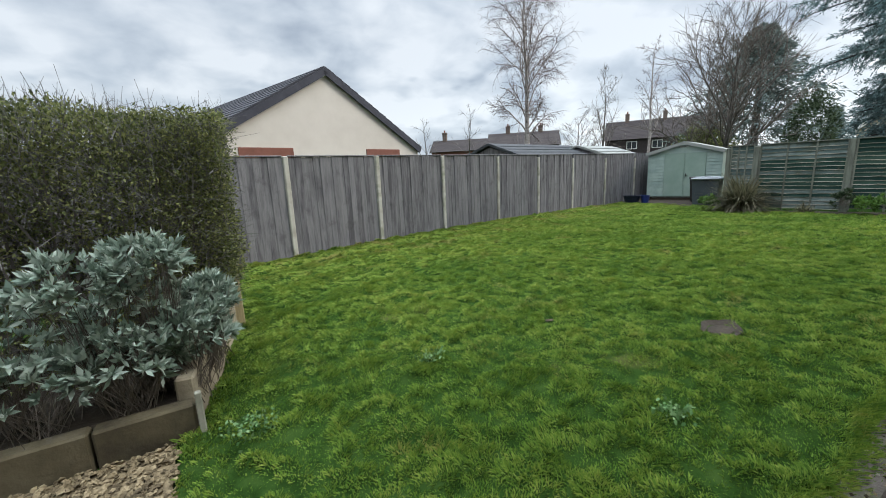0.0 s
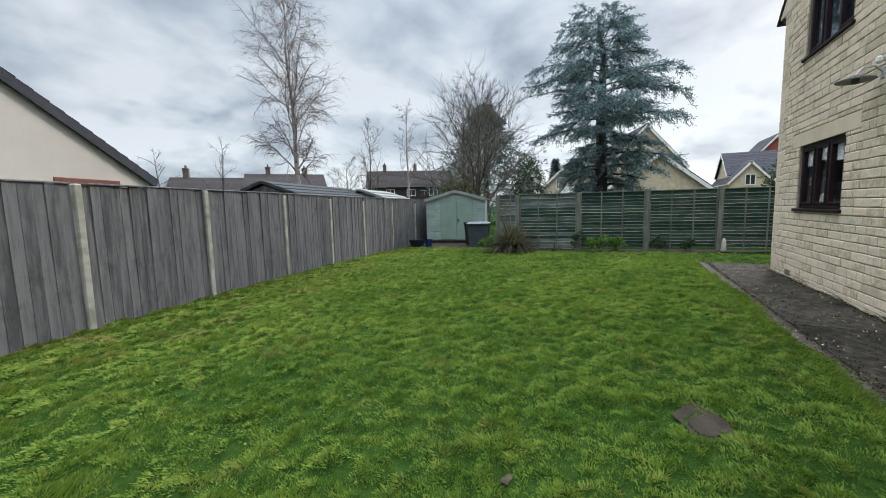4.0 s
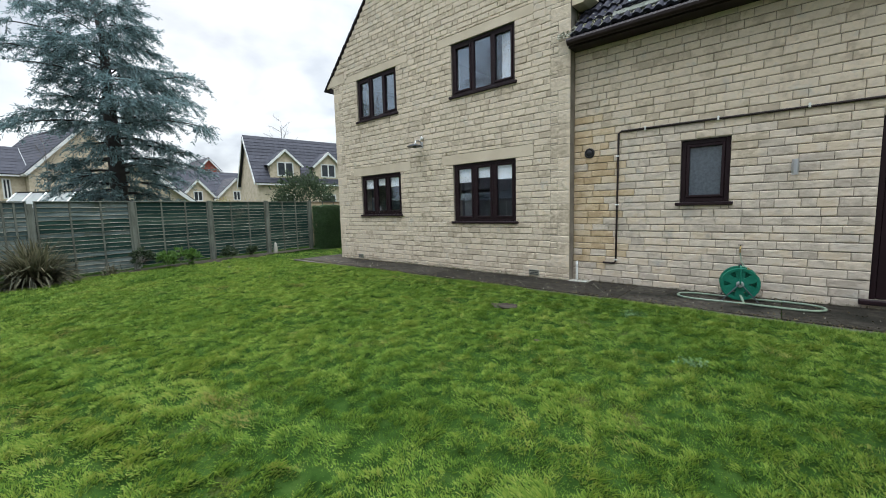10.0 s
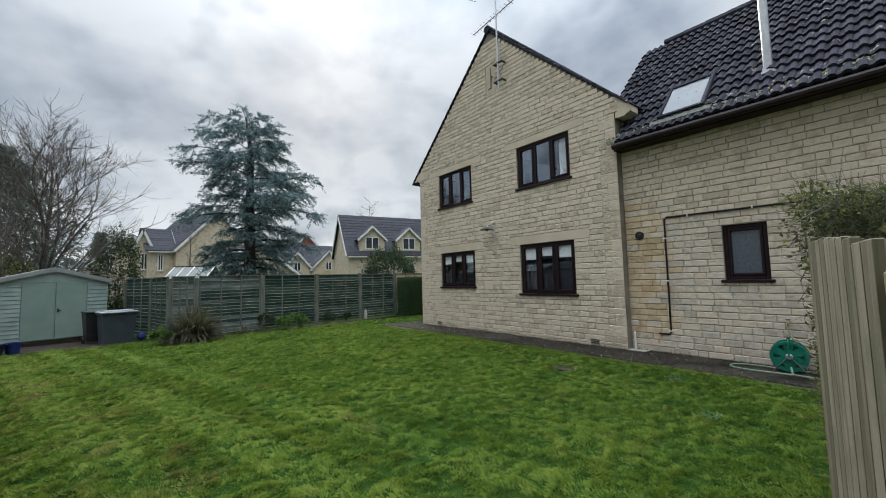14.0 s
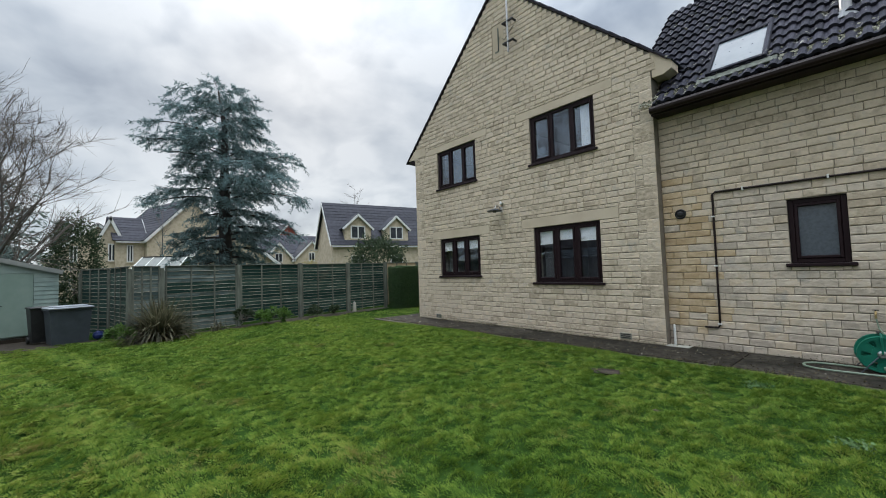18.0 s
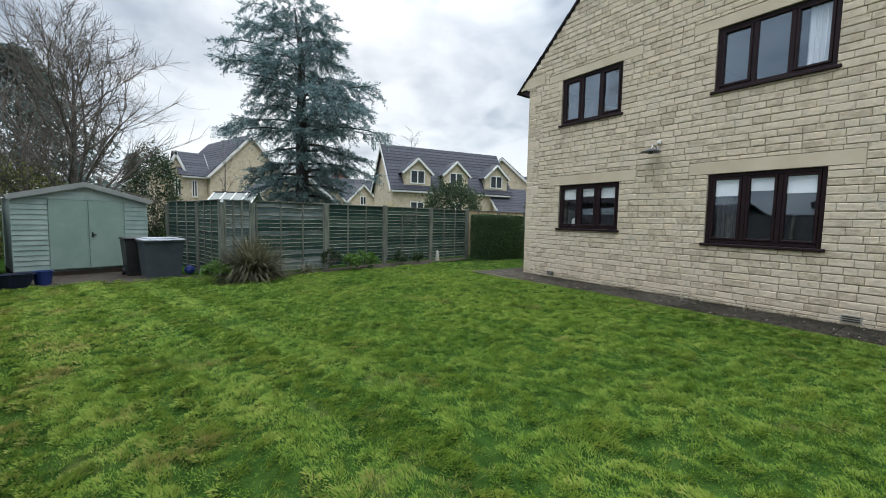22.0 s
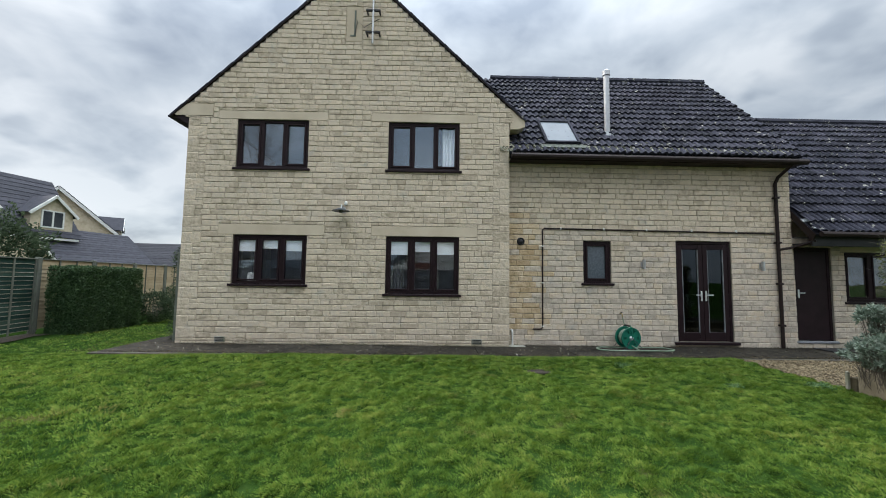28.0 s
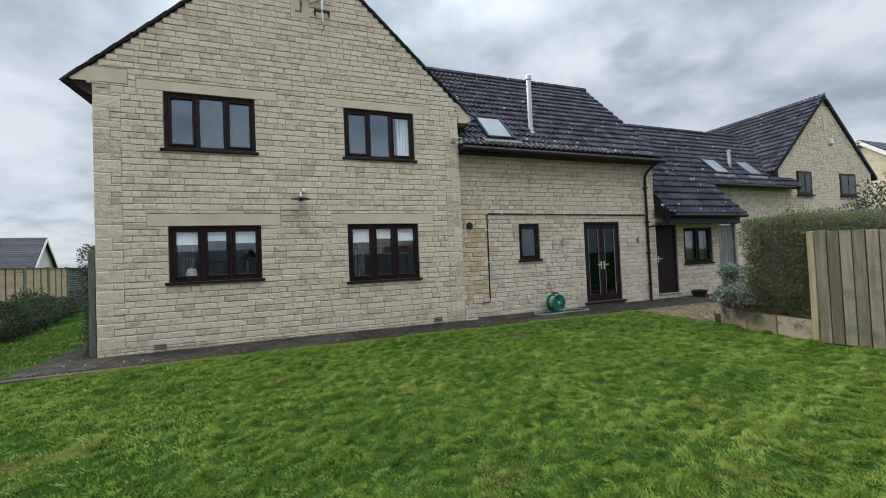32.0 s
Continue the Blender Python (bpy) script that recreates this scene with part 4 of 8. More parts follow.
def build_middle_wing():
    holes = [SMALL, FRENCH]
    s = Shape()
    wall_with_holes(s, MX0, GX0, 0, 4.12, MY - 0.3, MY - 0.008, holes)
    wall = solo("wall_middle", s, M_MORTAR, "rear wall of weathered coursed buff stone", "wall", kind="structure")
    blocks = lay_courses(MX0, GX0, 0.0, 4.10, holes, seed=21)
    rg = random.Random(14)
    kinds = {"gold": [], "grey": [], "buff": []}
    for b in blocks:
        x, z = (b[0] + b[1]) / 2, (b[2] + b[3]) / 2
        gold = smooth01(2.62, 3.15, x) * smooth01(.15, .5, z) * (1 - smooth01(2.3, 3.5, z)) * .9
        kinds["gold" if rg.random() < gold else "grey" if rg.random() < 1 - smooth01(1.7, 2.7, z) else "buff"].append(b)
    build_blocks(wall, kinds["grey"], MY - .008, M_STONE_GREY, lambda x, z: True, seed=5)
    build_blocks(wall, kinds["buff"], MY - .008, M_STONE, lambda x, z: False, seed=6)
    build_blocks(wall, kinds["gold"], MY - .008, M_STONE_GOLD, lambda x, z: True, seed=7)
    solo("wall_middle_end", Shape().box(MX0, MX0 + .3, -7.0, MY - .31, 0, 4.12).prism([(-7.0, 4.13), (-.95, 4.13), (-3.72, 7.2)], -.3, 0, Matrix.Translation((MX0, 0, 0)) @ Matrix.Rotation(math.pi / 2, 4, "Z")), M_STONE, "stone end wall of the middle wing", "wall", kind="structure")
    solo("floor_middle", Shape().box(MX0 + .31, GX0 - .01, -7, MY - .31, .02, .12).box(MX0 + .31, GX0 - .01, -7, MY - .31, 2.45, 2.6).box(MX0 + .31, GX0 - .01, -7, -6.9, .12, 2.45).box(MX0 + .31, GX0 - .01, -3.6, -3.5, .13, 2.44), M_DARKROOM, "floor and ceiling behind the glazed doors, coloured dark to look dim", "floor", kind="structure")
    roof = thing("roof_middle", "dark pantiled roof with lichen and moss over the middle wing", "roof", kind="structure")
    pitch = math.atan2(MRIDGE_Z - MIDE_Z, MIDE_Y - MRIDGE_Y)
    ln = math.hypot(MRIDGE_Z - MIDE_Z, MIDE_Y - MRIDGE_Y)
    m = Matrix.Translation((0, MIDE_Y, MIDE_Z)) @ Matrix.Rotation(-pitch, 4, "X")
    part("roof_deck", Shape().box(MX0 - .08, GX0, -ln, 0, -.1, -.02, m).box(MX0 - .08, GX0, MRIDGE_Y - 3.2, MRIDGE_Y, MRIDGE_Z - .1, MRIDGE_Z - .02, Matrix.Translation((0, MRIDGE_Y, MRIDGE_Z)) @ Matrix.Rotation(pitch, 4, "X") @ Matrix.Translation((0, -MRIDGE_Y, -MRIDGE_Z))), M_TILE, roof)
    me = Shape().add(TILE_V, TILE_F).mesh("roof_tile", fix=False)
    me.materials.append(M_TILE)
    for k in roof_tiles(MX0 - .12, GX0 + .55, MIDE_Y, MIDE_Z, pitch, ln, seed=3):
        x, z = k.translation.x, k.translation.z
        if x > GX0 - .1 and x > GX0 + (z - 4.7) * 1.0:
            continue
        ob = new("roof_tile", me)
        ob.matrix_world = k
        ob.parent = roof
    rg = np.random.default_rng(77)
    k = 1500
    mx, up = rg.uniform(MX0, GX0 + .2, k), np.abs(rg.normal(0, .22, k)) + .02
    near = np.abs(mx - 2.46) < .75
    up = np.where(near & (rg.random(k) < .5), .25 + np.abs(rg.normal(0, .1, k)), up)
    cl = [(1, 0, 0), (0, 1, 0), (-1, 0, 0), (0, -1, 0), (0, 0, 1), (.6, .6, .5), (-.6, .6, .5), (.5, -.6, .5)]
    cf = [(0, 5, 4), (5, 1, 4), (1, 6, 4), (6, 2, 4), (2, 3, 4), (3, 7, 4), (7, 0, 4), (0, 1, 5), (1, 2, 6), (3, 0, 7)]
    ms = [m @ Matrix.Translation((mx[i], -up[i], .045)) @ Matrix.Rotation(rg.uniform(0, 6), 4, "Z") @ Matrix.Diagonal((rg.uniform(.012, .04), rg.uniform(.012, .03), rg.uniform(.01, .022), 1)) for i in range(k)]
    part("roof_moss", repeat_mesh("roof_moss", cl, cf, ms, M_ROOFMOSS), M_ROOFMOSS, roof, "grey-green moss cushions along the eave", kind="stuff")
    for i in range(14):
        x = MX0 - .1 + i * .46
        part("ridge_tile", Shape().tube([(x, MRIDGE_Y, MRIDGE_Z + .03), (x + .465, MRIDGE_Y, MRIDGE_Z + .04)], .12, 8), M_TILE, roof)


for _nm, _kw in (("w1", dict(openers=(0, 2))), ("w2", dict(openers=(0, 2), curtain=[(-.70, -.40, .11)])), ("w3", dict(openers=(0, 1, 2), blind=.27, curtain=[(.44, .70, .22)], glazing=M_LOWGLASS)), ("w4", dict(openers=(0, 1, 2), blind=.31, curtain=[(.40, .70, .24)], glazing=M_LOWGLASS))):
    a, b, c, d = WINDOWS[_nm]
    build_window("window_" + _nm[1], a, b, c, d, GY - .035, **_kw)
build_window("window_5", *SMALL, MY - .035, lights=1, openers=(0,), obscure=True, label="small dark brown window with frosted glass")


build_gable_wall()
build_gable_roof()
build_middle_wing()


# ---- garden boundaries ----
def build_left_fence():
    posts = [-4.4, -2.5, -0.6, 1.31, 3.22, 5.13, 7.28, 9.36, 11.6, 13.85, 16.3, 18.6]
    f = thing("closeboard_fence", "grey weathered closeboard fence with concrete posts", "fence", kind="structure")
    rng = random.Random(11)
    ang = math.degrees(math.atan(FENCE_D.y))
    pm = Shape().box(-.045, .045, -.045, .05, -.3, 1.80, c=.012).mesh("post")
    pm.materials.append(M_POST)
    boards = []
    for k in range(4):
        s = Shape()
        t0, t1 = .006, .0115
        s.prism([(-.5, 0), (.5, 0), (.5, 1), (-.5, 1)], 0, .01)
        v = s.v
        s.v = [(x, (0.0 if y == 0 else (t0 if x < 0 else t1)), z + (.004 * rng.uniform(-1, 1) if z > .5 else 0)) for x, y, z in v]
        me = s.mesh("board")
        me.materials.append(M_BOARD)
        boards.append(me)
    for i, x in enumerate(posts):
        zt = ground_z(x, fence_y(x))
        ob = new("post", pm)
        ob.matrix_world = pose(x, fence_y(x), min(0, zt) * .75, 0, rng.uniform(-.6, .6), ang)
        ob.parent = f
        if i == len(posts) - 1:
            break
        x1 = posts[i + 1]
        ang = math.degrees(math.atan2(fence_y(x1) - fence_y(x), x1 - x))
        L = math.hypot(x1 - x, fence_y(x1) - fence_y(x)) - .1
        n = round(L / .125)
        for j in range(n):
            d = .05 + L * (j + .5) / n
            px = x + d * math.cos(radians(ang))
            py = fence_y(px)
            z0 = ground_z(px, py) - .03
            ob = new("board", rng.choice(boards))
            ob.matrix_world = pose(px, py + .0, z0, rng.uniform(-.4, .4), rng.uniform(-.35, .35), ang + 180 + rng.uniform(-.5, .5)) @ Matrix.Diagonal((L / n + .014, 1, 1.79 + .01 * rng.uniform(-1, 1) - z0, 1))
            ob.parent = f
        mid = x + (x1 - x) / 2
        for h in (.35, .98, 1.6):
            part("rail", Shape().box(-L / 2, L / 2, .0, .05, h - .04, h + .04, pose(mid, fence_y(mid), 0, 0, 0, ang)), M_BOARD, f)
        part("capping", Shape().box(-L / 2, L / 2, -.03, .03, 1.79, 1.815, pose(mid, fence_y(mid), 0, 0, 0, ang), c=.006), M_BOARD, f)


def build_back_fence():
    f = thing("lap_fence", "green-stained waney lap fence panels between timber posts", "fence", kind="structure")
    rng = random.Random(12)
    ys = [6.09, 5.36, 3.38, 1.33, -0.64, -2.5, -4.4, -6.3, -8.2, -10.1, -12, -13.9, -15.8, -17.7, -19.6]
    pts = [(back_x(y), y) for y in ys]
    pts = [(17.7, 7.12), (16.1, 6.45)] + pts
    slat = []
    for k in range(5):
        s = Shape()
        n = 8
        low = [(-.5 + i / n, rng.uniform(-.010, .010)) for i in range(n + 1)]
        # a sawn, paler lip along the wavy lower edge
        v = [(x, .024, -.060 + w) for x, w in low] + [(x, .023, -.046 + w * .8) for x, w in low] + [(x, .004, .075) for x, w in low] + [(x, -.002, .075) for x, w in low] + [(x, .006, -.065 + w) for x, w in low]
        f4 = []
        for a in range(5):
            b = (a + 1) % 5
            f4 += [(a * (n + 1) + i, a * (n + 1) + i + 1, b * (n + 1) + i + 1, b * (n + 1) + i) for i in range(n)]
        s.add(v, f4)
        me = s.mesh("slat")
        me.materials.append(M_WANEY)
        me.materials.append(M_LAPEDGE)
        for p in me.polygons:
            p.material_index = 1 if p.index < n else 0
        slat.append(me)

    def stained(ma, edge):
        out = []
        for me in slat:
            c = me.copy()
            c.materials[0], c.materials[1] = ma, edge
            out.append(c)
        return out
    pale, brown = stained(M_PALEWOOD, M_PALEWOOD), stained(M_LAPBROWN, M_LAPEDGE)
    pm = Shape().box(-.055, .055, -.055, .055, -.3, 1.92, c=.01).mesh("post")
    pm.materials.append(M_OLDPOST)
    for i, (x, y) in enumerate(pts):
        z = ground_z(x, y)
        ob = new("post", pm)
        ob.matrix_world = pose(x, y, min(z, -.03), rng.uniform(-.6, .6), rng.uniform(-.6, .6), 7)
        ob.parent = f
        if i == len(pts) - 1:
            break
        x1, y1 = pts[i + 1]
        L = math.hypot(x1 - x, y1 - y) - .11
        ang = math.degrees(math.atan2(y1 - y, x1 - x))
        cx, cy = (x + x1) / 2, (y + y1) / 2
        zb = ground_z(cx, cy)
        base = pose(cx, cy, zb, 0, 0, ang + 180)      # face turned to the garden
        n = 17
        for j in range(n):
            ob = new("slat", rng.choice(pale if -13 < cy < -2.4 else brown if 3.3 < cy < 6.2 and (cy > 5.3 or rng.random() < .6) else slat))
            ob.matrix_world = base @ pose(0, 0, .09 + j * (1.76 - zb - .12) / n + .06, 0, rng.uniform(-.25, .25), 0) @ Matrix.Diagonal((L, 1, 1, 1))
            ob.parent = f
        h = 1.76 - zb
        for k in range(4):
            c = -L / 2 + .025 + (L - .05) * k / 3
            part("batten", Shape().box(c - .02, c + .02, .020, .045, .03, h, base, c=.004), M_OLDPOST, f)
        part("capping", Shape().box(-L / 2, L / 2, -.03, .05, h, h + .025, base, c=.005), M_OLDPOST, f)


def build_shed():
    W, zb = 1.33, -0.22
    s = thing("garden_shed", "sage green clad garden shed with double doors and shallow roof", "shed", (17.05, 8.9, zb), rz=16)
    d0, d1 = -.80, .70       # doors
    for a, b in ((-W, d0), (d1, W)):
        for k in range(14):
            z = .16 + k * .125
            m = pose(0, 0, z, 0, 7, 0)
            part("cladding_board", Shape().box(-.03, .0, a, b, -.004, .135, m, c=.006), M_SHED, s)
    g = Shape()
    g.prism([(-W - .02, 1.93), (W + .02, 1.93), (W + .02, 1.99), (0, 2.34), (-W - .02, 1.99)], -.02, .03, Matrix.Rotation(math.pi / 2, 4, "Z"))
    part("gable_panel", g, M_SHED, s)
    part("ridge_vent", Shape().box(-.03, .0, -.17, .17, 2.14, 2.22, c=.01), M_WHITE, s)
    part("wall", Shape().box(.02, 2.3, -W, -W + .03, .1, 1.95).box(.02, 2.3, W - .03, W, .1, 1.95).box(2.27, 2.3, -W, W, .1, 1.95).box(.0, .03, -W + .01, W - .01, .1, 1.95), M_SHED, s)
    part("base", Shape().box(0, 2.3, -W, W, -.02, .14), M_SOIL, s, "dark timber bearers")
    mid = (d0 + d1) / 2
    for a, b in ((d0, mid), (mid, d1)):
        d = part("door", Shape().box(-.035, -.005, a + .006, b - .006, .16, 1.92, c=.008), M_SHEDDOOR, s)
        for e in (a + .02, b - .02):
            part("door_edge", Shape().box(-.042, -.03, e - .012, e + .012, .165, 1.915), M_SHEDDOOR, d)
    part("handle", Shape().box(-.06, -.035, mid - .09, mid - .05, .98, 1.1, c=.008).box(-.09, -.05, mid - .14, mid - .07, 1.02, 1.045, c=.005), M_BLACK, s, "black latch handle")
    for sg in (-1, 1):
        a = math.atan2(.38, W)
        m = Matrix.Translation((0, 0, 2.36)) @ Matrix.Rotation(-sg * a, 4, "X")
        part("roof_panel", Shape().box(-.12, 2.42, 0 if sg > 0 else -W * 1.1, W * 1.1 if sg > 0 else 0, 0, .03, m), M_SHEDROOF, s)
        part("barge_board", Shape().box(-.13, -.1, 0 if sg > 0 else -W * 1.1, W * 1.1 if sg > 0 else 0, -.09, .035, m), M_SHEDROOF, s)


build_left_fence()
build_back_fence()
build_shed()
build_lawn()


# ---- link wing, porch and the neighbour's gable ----
PY, PX1 = -0.98, -5.45
LINK_P = math.atan2(6.3 - 2.46, 3.9 - 0.35)


def build_link():
    door, win = (-3.58, -2.74, 0.16, 2.22), (-5.13, -3.88, 1.02, 2.12)
    s = Shape()
    wall_with_holes(s, PX1, MX0 - .004, 0, 2.45, PY - .3, PY - .008, [door, win])
    wall = solo("wall_porch", s, M_MORTAR, "low wall of weathered buff stone beside the back door", "wall", kind="structure")
    blocks = lay_courses(PX1, MX0, 0, 2.42, [door, win, (-5.2, -3.8, 2.12, 2.3)], seed=31)
    build_blocks(wall, blocks, PY - .008, M_STONE_GREY, lambda x, z: True, seed=33)
    part("lintel", Shape().box(-5.2, -3.8, PY - .05, PY + .006, 2.125, 2.29, c=.008), M_LINTEL, wall)
    build_window("window_6", *win[:2], *win[2:], PY - .04, lights=2, openers=(0, 1), glazing=M_LOWGLASS, label="dark brown two-light window beside the back door")
    solo("wall_link", Shape().box(-10.2, PX1 - .01, -2.0, -1.72, 0, 3.7).box(PX1, PX1 + .3, -1.7, PY - .31, 0, 2.4).box(-10.2, MX0 - .31, -7.0, -6.7, 0, 3.7).box(PX1 + .31, MX0 - .02, -2.6, -2.5, 0, 3.4), M_STONE, "buff stone wall of the low link between the houses", "wall", kind="structure")
    lw = bpy.data.objects["wall_link"]
    build_blocks(lw, lay_courses(-10.2, PX1, 1.8, 3.68, [], seed=35), -1.722, M_STONE, lambda x, z: False, seed=36)
    roof = thing("roof_link", "dark pantiled catslide roof with scattered lichen", "roof", kind="structure")
    ln = math.hypot(6.3 - 3.63, 3.9 - 1.43)
    lp = math.hypot(3.66 - 2.46, 1.43 - .35)
    part("roof_deck", Shape().box(-10.9, MX0 - .02, -ln, 0, -.1, -.02, Matrix.Translation((0, -1.43, 3.63)) @ Matrix.Rotation(-LINK_P, 4, "X")).box(-5.75, MX0 - .02, -lp, 0, -.1, -.02, Matrix.Translation((0, -.35, 2.46)) @ Matrix.Rotation(-LINK_P, 4, "X")).box(-10.9, MX0 - .02, 0, ln, -.1, -.02, Matrix.Translation((0, -3.9, 6.3)) @ Matrix.Rotation(math.pi, 4, "Z") @ Matrix.Rotation(-LINK_P, 4, "X") @ Matrix.Diagonal((-1, 1, 1, 1))), M_TILE, roof)
    me = repeat_mesh("link_tiles", TILE_V, TILE_F, roof_tiles(-10.9, MX0 - .02, -1.43, 3.63, LINK_P, ln, seed=5), M_TILE)
    part("link_tiles", me, M_TILE, roof, kind="stuff")
    pt = Shape().add(TILE_V, TILE_F).mesh("roof_tile", fix=False)
    pt.materials.append(M_TILE)
    for k in roof_tiles(-5.8, MX0 - .05, -.35, 2.46, LINK_P, lp, seed=6):
        ob = new("roof_tile", pt)
        ob.matrix_world = k
        ob.parent = roof
    part("ridge", Shape().tube([(-10.9, -3.9, 6.34), (MX0, -3.9, 6.34)], .12, 8), M_TILE, roof)
    part("fascia", Shape().box(-5.72, MX0 - .03, -.5, -.46, 2.2, 2.44, c=.006).box(-5.72, MX0 - .03, PY + .004, -.5, 2.26, 2.28), M_BLACK, roof, "dark boarded fascia and soffit")
    part("bargeboard", Shape().prism([(-.38, 2.44), (-1.2, 3.34), (-1.2, 3.2), (-.46, 2.3)], 0, .03, Matrix.Translation((MX0 - .01, 0, 0)) @ Matrix.Rotation(math.pi / 2, 4, "Z")), M_PIPE, roof)
    part("flashing", Shape().box(-.1, .1, -.03, .03, -.012, .012, pose(MX0 - .06, -.42, 2.58, -40, 0, 25), c=.004).box(-.12, .12, -.05, .05, -.01, .01, pose(MX0 - .1, -.62, 2.78, -46, 6, -12), c=.004), M_LEAD, roof, "torn pale flashing at the porch eave")
    gut = Shape().tube([(-5.78, -.29, 2.42), (MX0 - .05, -.29, 2.44)], .055, 8)
    solo("gutter_porch", gut, M_PIPE, "dark brown gutter along the porch roof", "gutter", kind="structure")
    solo("gutter_link", Shape().tube([(-10.35, -1.37, 3.6), (PX1 - .2, -1.37, 3.62)], .055, 8), M_PIPE, "dark brown gutter along the link roof", "gutter", kind="structure")
    # back door
    d = thing("door_2", "dark brown solid back door, shut, with a white lever handle", "door", ((door[0] + door[1]) / 2, PY - .05, door[2]), kind="structure")
    W, H = (door[1] - door[0]) / 2, door[3] - door[2]
    part("door_frame", Shape().box(-W + .003, -W + .06, -.06, .01, 0, H, c=.005).box(W - .06, W - .003, -.06, .01, 0, H, c=.005).box(-W + .058, W - .058, -.059, .009, H - .06, H - .003, c=.005), M_BROWN, d)
    lf = part("door_leaf", Shape().box(-W + .06, W - .06, -.045, -.005, .01, H - .06, c=.005), M_BROWN, d)
    part("door_handle", Shape().box(W - .13, W - .09, -.005, .015, .93, 1.12, c=.006).box(W - .23, W - .1, .03, .05, 1.03, 1.055, c=.008), M_HANDLE, lf, "white metal lever handle")
    part("threshold", Shape().box(-W - .05, W + .05, -.06, .09, -.05, 0, c=.008), M_LEAD, d)
    # cranked waste pipe at the porch end
    solo("waste_pipe", Shape().tube([(-2.3, MY + .06, 2.14), (-2.55, -.75, 2.2), (-2.75, -.45, 2.32)], .028, 8), M_PIPE, "short cranked brown pipe from the porch gutter", "pipe")
    # rooflights on the link
    for x in (-7.05, -8.85):
        build_rooflight(x, .95, .80, -1.43, 3.63, LINK_P, .55)
    fl = thing("flue_link", "short steel flue on the link roof", "flue", (-8.05, -2.2, 4.5))
    part("pipe", Shape().lathe([(.06, -.2), (.06, .55), (.075, .56), (.075, .62), (.02, .64)], 12), M_STEEL, fl)


def build_rooflight(x, ln, wd, y0, z0, pitch, up):
    r = thing("rooflight", "tilted roof window with grey frame and sky painted into its glass", "rooflight", group="roof windows")
    m = Matrix.Translation((x, y0, z0)) @ Matrix.Rotation(-pitch, 4, "X") @ Matrix.Translation((0, -up, .06))
    f = Shape()
    f.box(-wd / 2, -wd / 2 + .06, -ln, 0, 0, .07, m, c=.008).box(wd / 2 - .06, wd / 2, -ln, 0, 0, .07, m, c=.008)
    f.box(-wd / 2 + .058, wd / 2 - .058, -.07, 0, 0, .069, m, c=.008).box(-wd / 2 + .058, wd / 2 - .058, -ln, -ln + .07, 0, .075, m, c=.008)
    part("frame", f, M_TILE, r)
    part("pane", Shape().box(-wd / 2 + .055, wd / 2 - .055, -ln + .06, -.06, .035, .045, m), M_SKYPANE, r)
    part("flashing", Shape().box(-wd / 2 - .12, wd / 2 + .12, .0, .16, -.012, .02, m, c=.005), M_OLDPOST, r, "mossy lead apron")
    return r


# opaque blue-grey pane colour stands in for the sky's reflection
M_SKYPANE = mat("painted_sky_glass", [(0.15, 0.17, 0.19), (0.19, 0.21, 0.23)], 2, 0.12, 0.0, spec=0.08)
build_link()
build_rooflight(2.46, 1.12, .78, MIDE_Y, MIDE_Z, math.atan2(MRIDGE_Z - MIDE_Z, MIDE_Y - MRIDGE_Y), .32)


M_FARGLASS = mat("dark_far_glass", [(0.02, 0.025, 0.03), (0.05, 0.055, 0.06)], 2, 0.08, 0.0, spec=0.3)


